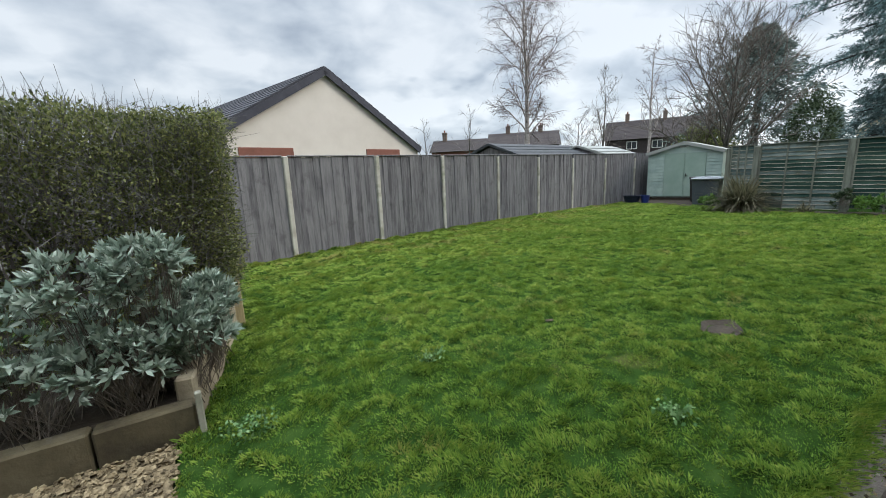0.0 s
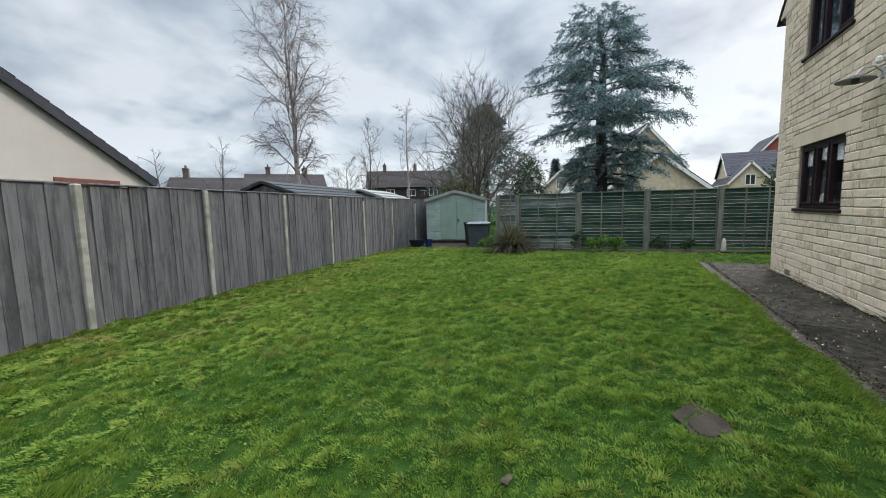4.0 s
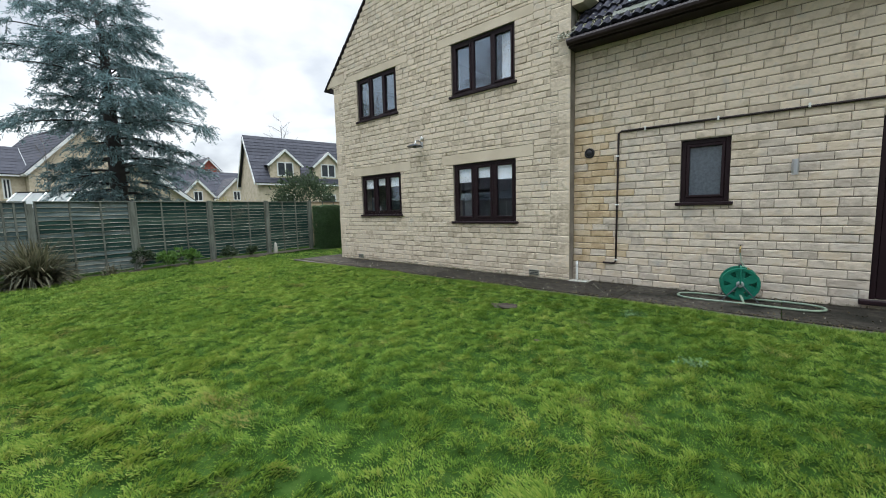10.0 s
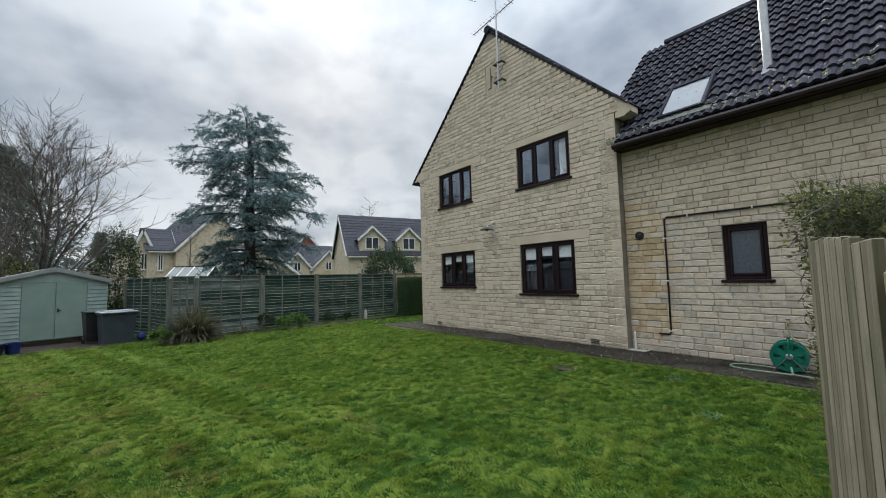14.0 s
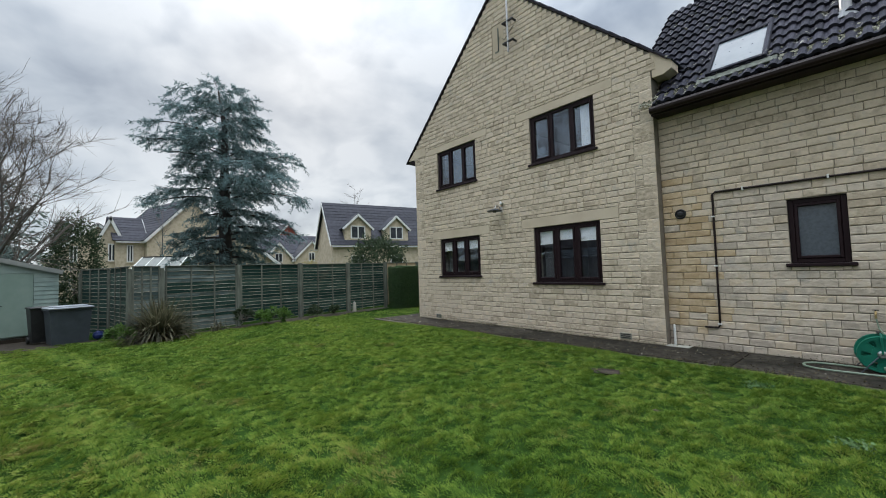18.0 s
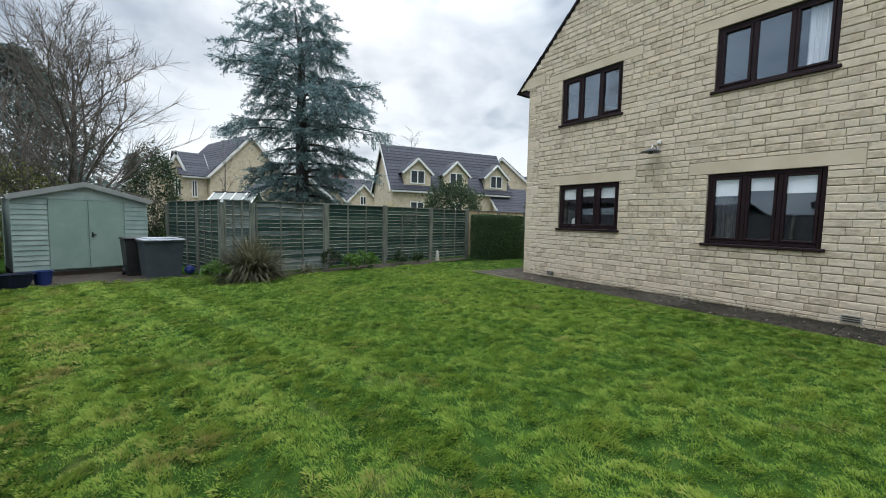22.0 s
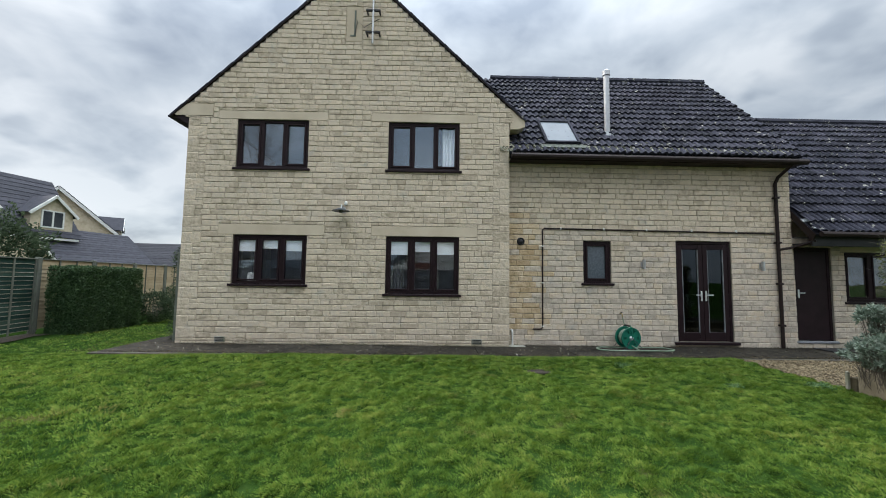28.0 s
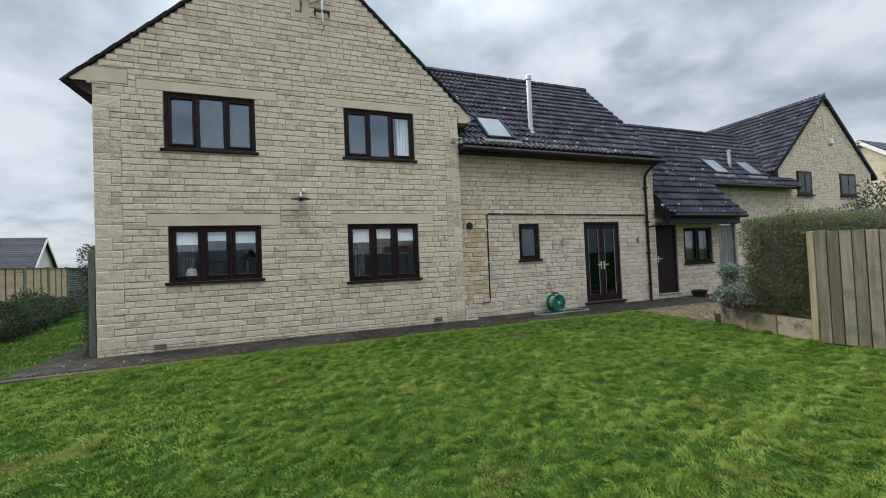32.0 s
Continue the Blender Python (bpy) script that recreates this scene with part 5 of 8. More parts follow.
def build_neighbour():
    y, x0, x1, zt, za = -1.75, -16.5, -10.1, 4.45, 7.45
    h = thing("neighbour_house", "neighbouring buff stone house with a brown tiled gable", "house", ((x0 + x1) / 2, -5, 0))
    inv = Matrix.Translation((-(x0 + x1) / 2, 5, 0))
    mid = (x0 + x1) / 2

    def put(nm, s, ma, lb="", par=None):
        s.v = [tuple(inv @ Vector(p)) for p in s.v]
        return part(nm, s, ma, par or h, lb)
    put("wall", Shape().prism([(x0, 0), (x1, 0), (x1, zt), (mid, za), (x0, zt)], y - 7, y - .012), M_MORTAR)
    blocks = lay_courses(x0, x1, 0, zt, [], seed=41)
    sl = (za - zt) / (mid - x0)
    blocks += lay_courses(x0, x1, zt, za - .2, [], lambda z: (x0 + (z - zt) / sl + .05, x1 - (z - zt) / sl - .05) if z < za - .3 else None, seed=42)
    mats = [Matrix.Translation(((a + b) / 2, y - .008, (c + d) / 2)) @ Matrix.Diagonal((b - a - .009, .03, d - c - .009, 1)) for a, b, c, d in blocks]
    me = repeat_mesh("stonework", UNITS[1][0], UNITS[1][1], [inv @ m for m in mats], M_STONE)
    part("stonework", me, M_STONE, h, kind="stuff")
    for sg in (-1, 1):
        s = Shape()
        e = .35
        s.prism([(mid, za + .0), (mid + sg * (mid - x0 + e), zt - e * sl + .02), (mid + sg * (mid - x0 + e), zt - e * sl + .14), (mid, za + .16)], y - 7.2, y + .08)
        put("roof", s, M_TILE)
    tm = roof_tiles(-(y + .1), -(y - 7.2), x1 + .38, zt - .38 * sl + .15, math.atan(sl), math.hypot(x1 + .38 - mid, (x1 + .38 - mid) * sl), seed=8)
    part("neighbour_tiles", repeat_mesh("neighbour_tiles", TILE_V, TILE_F, [inv @ Matrix.Rotation(-math.pi / 2, 4, "Z") @ m for m in tm], M_TILE), M_TILE, h, kind="stuff")
    for a, b in ((-12.15, -11.2), (-15.25, -14.1)):
        far = part("window", Shape().add([tuple(inv @ Vector(p)) for p in Shape().box(a, b, y - .02, y + .03, 3.42, 4.35).v], Shape().box(a, b, 0, 1, 0, 1).f), M_BROWN, h)
        part("pane", Shape().add([tuple(inv @ Vector(p)) for p in Shape().box(a + .09, (a + b) / 2 - .04, y + .02, y + .036, 3.5, 4.27).box((a + b) / 2 + .04, b - .09, y + .02, y + .036, 3.5, 4.27).v], Shape().box(0, 1, 0, 1, 0, 1).box(0, 1, 0, 1, 0, 1).f), M_FARGLASS, far)
        part("sill", Shape().add([tuple(inv @ Vector(p)) for p in Shape().box(a - .06, b + .06, y - .02, y + .09, 3.36, 3.415).v], Shape().box(0, 1, 0, 1, 0, 1).f), M_BROWN, far)
    put("attic_slot", Shape().box(mid - .12, mid + .12, y - .02, y + .03, 6.1, 6.75), M_LINTEL)
    put("alarm_box", Shape().box(mid - .42, mid - .18, y, y + .09, 5.55, 5.8, c=.02), M_WHITE, "white alarm box")
    # roof that ties back to the link
    put("roof_back", Shape().prism([(x1 - .3, 4.3), (-9.9, 4.3), (mid, za)], y - 6.9, y - 1.0), M_TILE)


build_neighbour()


def build_lean_to():
    h = thing("lean_to", "small slate-roofed lean-to with a grey weathered plank door", "lean-to", (-6.0, -1.7, 0))
    part("roof", Shape().prism([(-.02, 2.78), (.62, 2.44), (.62, 2.36), (-.02, 2.68)], -.62, .62, Matrix.Rotation(math.pi / 2, 4, "Z")), M_SLATE, h)
    part("fascia", Shape().box(-.6, .6, .56, .6, 2.24, 2.38, c=.006), M_BLACK, h)
    for sx in (-.56, .52):
        part("side_post", Shape().box(sx - .05, sx + .05, .42, .54, 0, 2.3, c=.008), M_GREYPLANK, h)
    for i in range(7):
        x = -.46 + i * .13
        part("plank", Shape().box(x, x + .124, .46, .484, .06, 2.2 - .01 * (i % 2), c=.003), M_GREYPLANK, h)
    part("door_latch", Shape().box(.28, .36, .484, .51, 1.05, 1.09, c=.004), M_BLACK, h)
    p = thing("garden_porch", "small gabled porch with dark red bargeboards and grey roof", "porch", (-14.55, -1.7, 0))
    part("wall", Shape().box(-.6, .6, .05, .95, 0, 2.3), M_REDWOOD, p)
    part("gable", Shape().prism([(-.62, 2.3), (.62, 2.3), (0, 2.76)], .9, .95), M_REDWOOD, p)
    for sg in (-1, 1):
        m = Matrix.Translation((0, 0, 2.84)) @ (Matrix.Identity(4) if sg > 0 else Matrix.Diagonal((-1, 1, 1, 1))) @ Matrix.Rotation(math.atan2(.46, .62), 4, "Y")
        part("roof", Shape().box(0, .92, .02, 1.1, -.05, 0, m), M_SHEDROOF, p)
        part("bargeboard", Shape().box(0, .92, 1.1, 1.13, -.11, .015, m), M_REDWOOD, p)


M_GREYPLANK = mat("grey_plank", [(0.1280, 0.1240, 0.1200), (0.2080, 0.2000, 0.1920), (0.2880, 0.2800, 0.2720)], 5, 0.88, 0.5, 35, 0.4, stretch=(4, 4, .3))
M_REDWOOD = mat("dark_red_timber", [(0.10, 0.022, 0.016), (0.15, 0.035, 0.025)], 4, 0.7, 0.2, 30)
M_SLATE = mat("slate_tile", [(0.022, 0.023, 0.031), (0.04, 0.04, 0.05)], 4, 0.75, 0.4, 30, 0.4)
build_lean_to()


# ---- house: fittings ----
def build_fittings():
    solo("gutter_middle", Shape().tube([(GX0 - .02, MIDE_Y + .05, 4.06), (MX0 - .1, MIDE_Y + .05, 4.03)], .062, 10), M_PIPE, "dark brown half-round gutter under the tiled eave", "gutter", kind="structure")
    solo("fascia_middle", Shape().box(MX0 - .06, GX0 - .01, MIDE_Y - .04, MIDE_Y - .01, 3.98, 4.09).box(MX0 - .06, GX0 - .01, MY + .012, MIDE_Y - .04, 3.99, 4.01), M_PIPE, "dark brown fascia board and soffit", "fascia", kind="structure")
    dp = thing("downpipe", "dark brown downpipe with a swan neck at the corner", "downpipe", (-2.30, MY + .06, 0))
    part("pipe", Shape().tube([(0, -.0, .02), (0, 0, 3.62), (-.02, .06, 3.75), (-.1, .22, 3.9), (-.16, .30, 4.0)], .036, 10), M_PIPE, dp)
    for z in (.5, 1.4, 2.3, 3.3):
        part("bracket", Shape().box(-.055, .055, -.06, .045, z - .02, z + .02, c=.006), M_PIPE, dp)
    cp = thing("wall_pipe", "thin brown pipe clipped along the stone wall", "pipe", (0, MY + .03, 0))
    part("pipe", Shape().tube([(-2.25, 0, 2.50), (2.86, 0, 2.545), (2.9, 0, 2.51), (2.91, 0, .40), (2.94, 0, .36), (3.12, 0, .36)], .016, 8), M_PIPE, cp)
    for x in (-1.4, -.4, .6, 1.55, 2.5):
        part("clip", Shape().box(x - .012, x + .012, -.03, .02, 2.51, 2.57, c=.004), M_WHITE, cp)
    for z in (.42, 1.35, 2.15):
        part("clip", Shape().box(2.885, 2.935, -.03, .02, z - .012, z + .012, c=.004), M_WHITE, cp)
    v = thing("extractor_vent", "round black vent grille in golden stone", "vent", (3.38, MY + .012, 2.25))
    part("ring", Shape().lathe([(.085, -.03), (.085, .02), (.07, .03), (.055, .015)], 20, Matrix.Rotation(-math.pi / 2, 4, "X")), M_BLACK, v)
    part("hood", Shape().lathe([(.05, .0), (.05, .026), (.02, .036)], 16, Matrix.Rotation(-math.pi / 2, 4, "X")), M_BLACK, v)
    for x in (.70, -1.93):
        lamp = thing("wall_lamp", "small steel up-and-down wall lamp", "lamp", (x, MY + .012, 1.78), group="pair of wall lamps by the glazed doors")
        part("backplate", Shape().box(-.04, .04, -.02, .02, -.06, .06, c=.005), M_STEEL, lamp)
        part("body", Shape().tube([(0, .065, -.1), (0, .065, .1)], .035, 12), M_STEEL, lamp)
        part("arm", Shape().box(-.012, .012, .01, .05, -.012, .012), M_STEEL, lamp)
    d = thing("security_lamp", "wide flat-shaded wall lamp on a short bracket", "lamp", (7.22, GY + .01, 2.78))
    part("bracket", Shape().tube([(0, 0, .07), (0, .08, .15), (0, .19, .14), (0, .24, .06)], .012, 8).box(-.04, .04, -.01, .012, .0, .13, c=.005), M_STEEL, d)
    part("shade", Shape().lathe([(.02, .07), (.06, .055), (.18, .012), (.182, .004), (.05, .02)], 20, Matrix.Translation((0, .24, 0))), M_BIN, d)
    part("lamp_head", Shape().lathe([(.035, .0), (.04, .06), (.02, .09)], 12, Matrix.Translation((0, .24, -.03))), M_OLDPOST, d)
    s = thing("light_sensor", "white sensor head above the wall lamp", "sensor", (7.16, GY + .01, 2.98))
    part("stem", Shape().box(-.02, .02, -.01, .05, -.02, .02), M_STEEL, s)
    part("head", Shape().lathe([(.02, -.04), (.035, -.02), (.035, .02), (.015, .045)], 12, Matrix.Translation((0, .07, 0))), M_WHITE, s)
    for x, y in ((9.7, GY), (4.35, GY)):
        ab = thing("air_brick", "terracotta grey air brick near the ground", "air brick", (x, y + .012, .1), group="air bricks")
        part("body", Shape().box(-.11, .11, -.03, .012, -.055, .055, c=.004), M_POST, ab)
        for k in range(3):
            part("slot", Shape().box(-.09, .09, .011, .014, -.038 + k * .03, -.022 + k * .03), M_BLACK, ab)
    wp = thing("waste_outlet", "short white waste pipe over a concrete gully", "pipe", (3.57, MY + .06, 0))
    part("pipe", Shape().tube([(0, 0, .01), (0, 0, .30), (.01, -.02, .335), (.02, -.06, .34)], .02, 10), M_WHITE, wp)
    part("gully_cover", Shape().box(-.25, .1, -.06, .16, 0, .018, c=.005), M_POST, wp, "pale concrete gully slab")
    # aerial on the gable
    a = thing("tv_aerial", "television aerial on a bracketed mast at the gable", "aerial", (6.68, GY + .16, 6.5))
    part("mast", Shape().tube([(0, 0, 0), (0, 0, 3.7)], .022, 8), M_STEEL, a)
    for z in (.25, .75):
        part("bracket", Shape().box(-.16, .16, -.03, .02, z - .015, z + .015).box(-.15, -.12, -.16, 0, z - .02, z + .02).box(.12, .15, -.16, 0, z - .02, z + .02), M_BLACK, a)
    for z, L, k in ((2.1, 1.0, 15), (3.35, 1.25, 9)):
        part("boom", Shape().tube([(-L, .1, z - .0), (L, -.1, z + .0)], .016, 6), M_STEEL, a)
        for i in range(k):
            t = -1 + 2 * i / (k - 1)
            h = .1 if z < 3 else .42 - .1 * abs(t)
            part("element", Shape().tube([(L * t, .1 * -t - h, z + .015), (L * t, .1 * -t + h, z + .015)], .008, 5) if z < 3 else Shape().tube([(L * t - h * .35, -.1 * t - h, z - .0), (L * t + h * .35, -.1 * t + h, z + .03)], .011, 5), M_STEEL, a)
    cab = Shape().tube([(6.55, GY + .1, 7.1), (6.9, GY + .02, 6.95), (7.05, GY + .02, 7.1), (7.1, GY + .02, 6.75)], .008, 5)
    solo("aerial_cable", cab, M_BLACK, "loose black aerial cable on the gable", "cable")
    f = thing("flue", "tall steel flue pipe through the tiled roof", "flue", (1.26, -1.27, 4.75))
    part("pipe", Shape().lathe([(.065, -.15), (.065, 1.5), (.085, 1.51), (.085, 1.62), (.04, 1.66)], 14), M_STEEL, f)
    part("collar", Shape().lathe([(.16, .0), (.12, .06), (.075, .14)], 14), M_LEAD, f, "lead collar")
    pitch = math.atan2(MRIDGE_Z - MIDE_Z, MIDE_Y - MRIDGE_Y)
    part("flashing", Shape().box(-.24, .24, -.2, .3, .06, .085, Matrix.Translation((0, 0, -.03)) @ Matrix.Rotation(-pitch, 4, "X"), c=.005), M_LEAD, f, "lead flashing plate")
    # glazed double doors
    a0, a1, z0, z1 = FRENCH
    g = thing("door_1", "dark brown glazed double doors, shut, with white lever handles", "door", ((a0 + a1) / 2, MY - .04, z0), kind="structure")
    W, H = (a1 - a0) / 2, z1 - z0
    part("door_frame", Shape().box(-W + .003, -W + .055, -.07, .015, 0, H, c=.005).box(W - .055, W - .003, -.07, .015, 0, H, c=.005).box(-W + .053, W - .053, -.069, .014, H - .06, H - .003, c=.005), M_BROWN, g)
    for sg in (-1, 1):
        x0, x1 = (-W + .058, -.004) if sg < 0 else (.004, W - .058)
        lf = part("door_leaf", Shape().box(x0, x0 + .1, -.055, .005, .01, H - .065, c=.006).box(x1 - .1, x1, -.055, .005, .01, H - .065, c=.006).box(x0 + .098, x1 - .098, -.054, .004, .01, .2, c=.006).box(x0 + .098, x1 - .098, -.054, .004, H - .18, H - .065, c=.006), M_BROWN, g)
        p = part("pane", Shape().box(x0 + .095, x1 - .095, -.03, -.024, .19, H - .17), M_DOORGLASS, lf)
        p.visible_shadow = False
        part("glazing_bead", Shape().box(x0 + .1, x0 + .108, -.02, .007, .2, H - .18).box(x1 - .108, x1 - .1, -.02, .007, .2, H - .18), M_LEAD, lf, "pale glazing bead")
        part("door_handle", Shape().box(sg * .05 - .018, sg * .05 + .018, .004, .02, .88, 1.1, c=.005).box(sg * .05, sg * .19, .035, .052, 1.0, 1.022, c=.006), M_HANDLE, lf, "white lever handle")
    part("threshold", Shape().box(-W - .09, W + .09, -.07, .11, -.06, -.002, c=.008), M_BROWN, g)
    # hose reel and tap
    h = thing("hose_reel", "green plastic hose reel standing on the path", "hose reel", (1.2, MY + .30, .012), rz=8)
    turn = Matrix.Translation((0, 0, .23)) @ Matrix.Rotation(-math.pi / 2, 4, "X")
    for y in (-.11, .11):
        at = Matrix.Translation((0, y, 0)) @ turn
        part("wheel", Shape().lathe([(.215, -.012), (.222, .0), (.215, .012), (.178, .010), (.178, -.008), (.215, -.012)], 28, at), M_GREENPL, h)
        part("wheel_boss", Shape().lathe([(.0, -.008), (.095, -.008), (.095, .008), (.0, .012)], 20, at), M_GREENPL, h)
        for k in range(6):
            an = k * math.pi / 3
            part("spoke", Shape().add([(-.042, .085, -.006), (.042, .085, -.006), (.062, .185, -.006), (-.062, .185, -.006), (-.042, .085, .006), (.042, .085, .006), (.062, .185, .006), (-.062, .185, .006)], [(3, 2, 1, 0), (4, 5, 6, 7), (0, 1, 5, 4), (1, 2, 6, 5), (2, 3, 7, 6), (3, 0, 4, 7)], at @ Matrix.Rotation(an, 4, "Z")), M_GREENPL, h)
    part("hub", Shape().lathe([(.0, -.15), (.045, -.15), (.045, .13), (.03, .15), (.0, .15)], 14, turn), M_STEEL, h, "grey hub")
    part("drum", Shape().lathe([(.10, -.10), (.10, .10)], 18, turn), M_GREENPL, h)
    coil = [(.125 * math.cos(i * .5), -.09 + .18 * (i / 150), .23 + .125 * math.sin(i * .5)) for i in range(150)]
    part("wound_hose", Shape().tube(coil, .016, 5), M_HOSE, h, "wound pale green hose")
    coil = [(.158 * math.cos(i * .5), .08 - .16 * (i / 110), .23 + .158 * math.sin(i * .5)) for i in range(110)]
    part("wound_hose", Shape().tube(coil, .015, 5), M_HOSE, h, "wound pale green hose")
    for y in (-.145, .145):
        part("stand", Shape().tube([(-.2, y * 1.5, .01), (-.03, y, .21), (0, y, .235), (.03, y, .21), (.2, y * 1.5, .01)], .0065, 6), M_BIN, h, "grey splayed stand leg")
    part("carry_handle", Shape().tube([(0, -.145, .24), (0, -.14, .44), (0, -.1, .475), (0, .1, .475), (0, .14, .44), (0, .145, .24)], .012, 6), M_GREENPL, h)
    part("handle_grip", Shape().tube([(0, -.085, .475), (0, .085, .475)], .019, 8), M_BLACK, h, "black hand grip")
    part("connector", Shape().tube([(-.06, .02, .4), (-.1, .03, .44)], .018, 8), M_BRASS, h, "orange hose connector")
    solo("garden_hose", Shape().tube([(1.2, MY + .3, .12)] + [(1.12 + .78 * math.cos(t), MY + .44 + .23 * math.sin(t) + .05 * math.sin(3 * t), .028) for t in [math.pi * (.5 + 2 * k / 40) for k in range(41)]], .0135, 6), M_HOSE, "loop of pale green hose on the path", "hose")
    t = thing("garden_tap", "brass garden tap on the stone wall with a hose tail", "tap", (1.22, MY + .02, .72))
    part("body", Shape().tube([(0, 0, 0), (0, .07, 0), (0, .1, -.03), (0, .1, -.08)], .012, 8), M_BRASS, t)
    part("lever", Shape().box(-.03, .03, .06, .075, .02, .03).tube([(0, .068, 0), (0, .068, .03)], .006, 6), M_BLACK, t)
    part("hose_tail", Shape().tube([(0, .1, -.07), (-.02, .12, -.2), (-.12, .2, -.36), (-.2, .28, -.42)], .009, 6), M_HOSE, t)


build_fittings()


# ---- paths, gravel, planter ----
def build_path():
    p = thing("path", "worn dark concrete path along the house with paler edging", "path", kind="structure")
    rng = random.Random(51)
    xs = [-6.0, -4.1, -2.6, -0.9, 0.75, 2.55, 4.4, 6.3, 8.3, 10.3, 11.4]
    for a, b in zip(xs, xs[1:]):
        y0 = GY - .02 if a >= 3.4 else PY - .02
        if b > 11:
            y0 = -.75
        part("slab", Shape().box(a + .004, b - .004, y0, PATH_Y, -.12, .008 + rng.uniform(-.003, .004), c=.006), M_CONCRETE, p)
        part("edging_strip", Shape().box(a + .05, b + .04, EDGE_Y0, EDGE_Y1 + rng.uniform(-.015, .015), -.12, .006 + rng.uniform(-.004, .004), c=.01), M_EDGING, p)
    part("joint", Shape().box(-6, 11.4, PATH_Y + .002, EDGE_Y0 - .002, -.12, -.004), M_SOIL, p, "dark earthy joint")
    for a, b in zip([-7, -5, -3, -.75][:-1], [-5, -3, -.75]):
        part("slab", Shape().box(GX1 + .004, 11.42, a + .004, b - .004, -.12, .004, c=.006), M_CONCRETE, p)


def build_path_edge():
    """Grass leaning over the edging, and crumbs of earth and dead leaf on the concrete."""
    rng = np.random.default_rng(61)
    n = 26000
    x = rng.uniform(-.3, 11.5, n)
    y = rng.normal(.43, .035, n) + .02 * np.sin(x * 7) + .03 * np.sin(x * 2.3)
    z = ground_np(x, y) - .01
    h = rng.uniform(.015, .05, n)
    a = rng.uniform(0, 2 * np.pi, n)
    lx, ly = np.cos(a) * h * .7, np.sin(a) * h * .7 - h * .6
    sx, sy = -np.sin(a) * .003, np.cos(a) * .003
    q = np.stack([np.c_[x - sx, y - sy, z], np.c_[x + sx, y + sy, z], np.c_[x + lx + sx * .3, y + ly + sy * .3, z + h], np.c_[x + lx * .5 - sx, y + ly * .5 - sy, z + h * .7]], 1)
    tagged(new("edge_grass", quads("edge_grass", q, M_BLADE)), "grass growing over the path edging", "grass", kind="stuff")
    n = 2600
    x = np.where(rng.random(n) < .6, rng.normal(7.2, 1.5, n), rng.uniform(-2.4, 10.5, n))
    x = np.clip(x, -2.4, 10.5)
    P = np.c_[x, np.where(x > GX0, GY, MY) + rng.uniform(.008, .03, n), .008 + np.abs(rng.normal(0, .022, n)) * (1 + .6 * np.sin(x * 5))]
    q = leaf_quads(rng, P, np.tile((0, .8, .4), (n, 1)), .016, .011, 1.0, .2)
    tagged(new("wall_moss", quads("wall_moss", q, M_MOSS)), "dark green moss at the foot of the house wall", "moss", kind="stuff")
    n = 5200
    x = rng.uniform(-5, 12, n)
    near = rng.random(n)
    y = np.where(near < .45, .24 + rng.normal(0, .05, n), np.where(near < .75, np.where(x > 3.66, GY, MY) + .03 + np.abs(rng.normal(0, .06, n)), rng.uniform(-.6, .3, n)))
    P = np.c_[x, y, np.full(n, .016) + rng.uniform(0, .008, n)]
    q = leaf_quads(rng, P, np.tile((0, 0, .2), (n, 1)), .022, .014, 1.2, .2)
    tagged(new("path_litter", quads("path_litter", q, M_LITTER)), "crumbs of earth, moss and dead leaf on the path", "litter", kind="stuff")
    n = 190
    x = np.where(rng.random(n) < .6, rng.uniform(2.5, 10.8, n), rng.uniform(-2.5, 11.2, n))
    P = np.c_[x, rng.uniform(-.66, .38, n), np.full(n, .017)]
    q = leaf_quads(rng, P, np.tile((0, 0, .05), (n, 1)), .024, .017, 1.0, .05)
    tagged(new("path_chips", quads("path_chips", q, M_CHIP)), "scattered pale stone chips on the dark path", "litter", kind="stuff")


def build_gravel():
    rng = np.random.default_rng(8)
    solo("gravel_bed", Shape().box(-4.2, -.32, EDGE_Y1 + .03, 2.44, -.1, .0), M_GRAVEL, "bed of tan gravel beside the lawn", "gravel", kind="structure")
    n = 9000
    x, y = rng.uniform(-4.1, -.30, n), rng.uniform(.45, 2.44, n)
    x = np.where(rng.random(n) < .55, rng.uniform(-1.8, -.3, n), x)
    v = [(1, 0, 0), (0, 1, 0), (-1, 0, 0), (0, -1, 0), (0, 0, 1), (0, 0, -1)]
    f = [(0, 1, 4), (1, 2, 4), (2, 3, 4), (3, 0, 4), (1, 0, 5), (2, 1, 5), (3, 2, 5), (0, 3, 5)]
    ms = []
    for i in range(n):
        r = rng.uniform(.009, .02)
        ms.append(Matrix.LocRotScale((x[i], y[i], .008 + rng.uniform(-.004, .012)), Euler(rng.uniform(-.5, .5, 3) + np.array((0, 0, rng.uniform(0, 6)))), (r * rng.uniform(.9, 1.5), r, r * rng.uniform(.4, .75))))
    ob = new("gravel", repeat_mesh("gravel", v, f, ms, M_GRAVEL))
    tagged(ob, "loose tan and cream gravel stones", "gravel", kind="stuff")


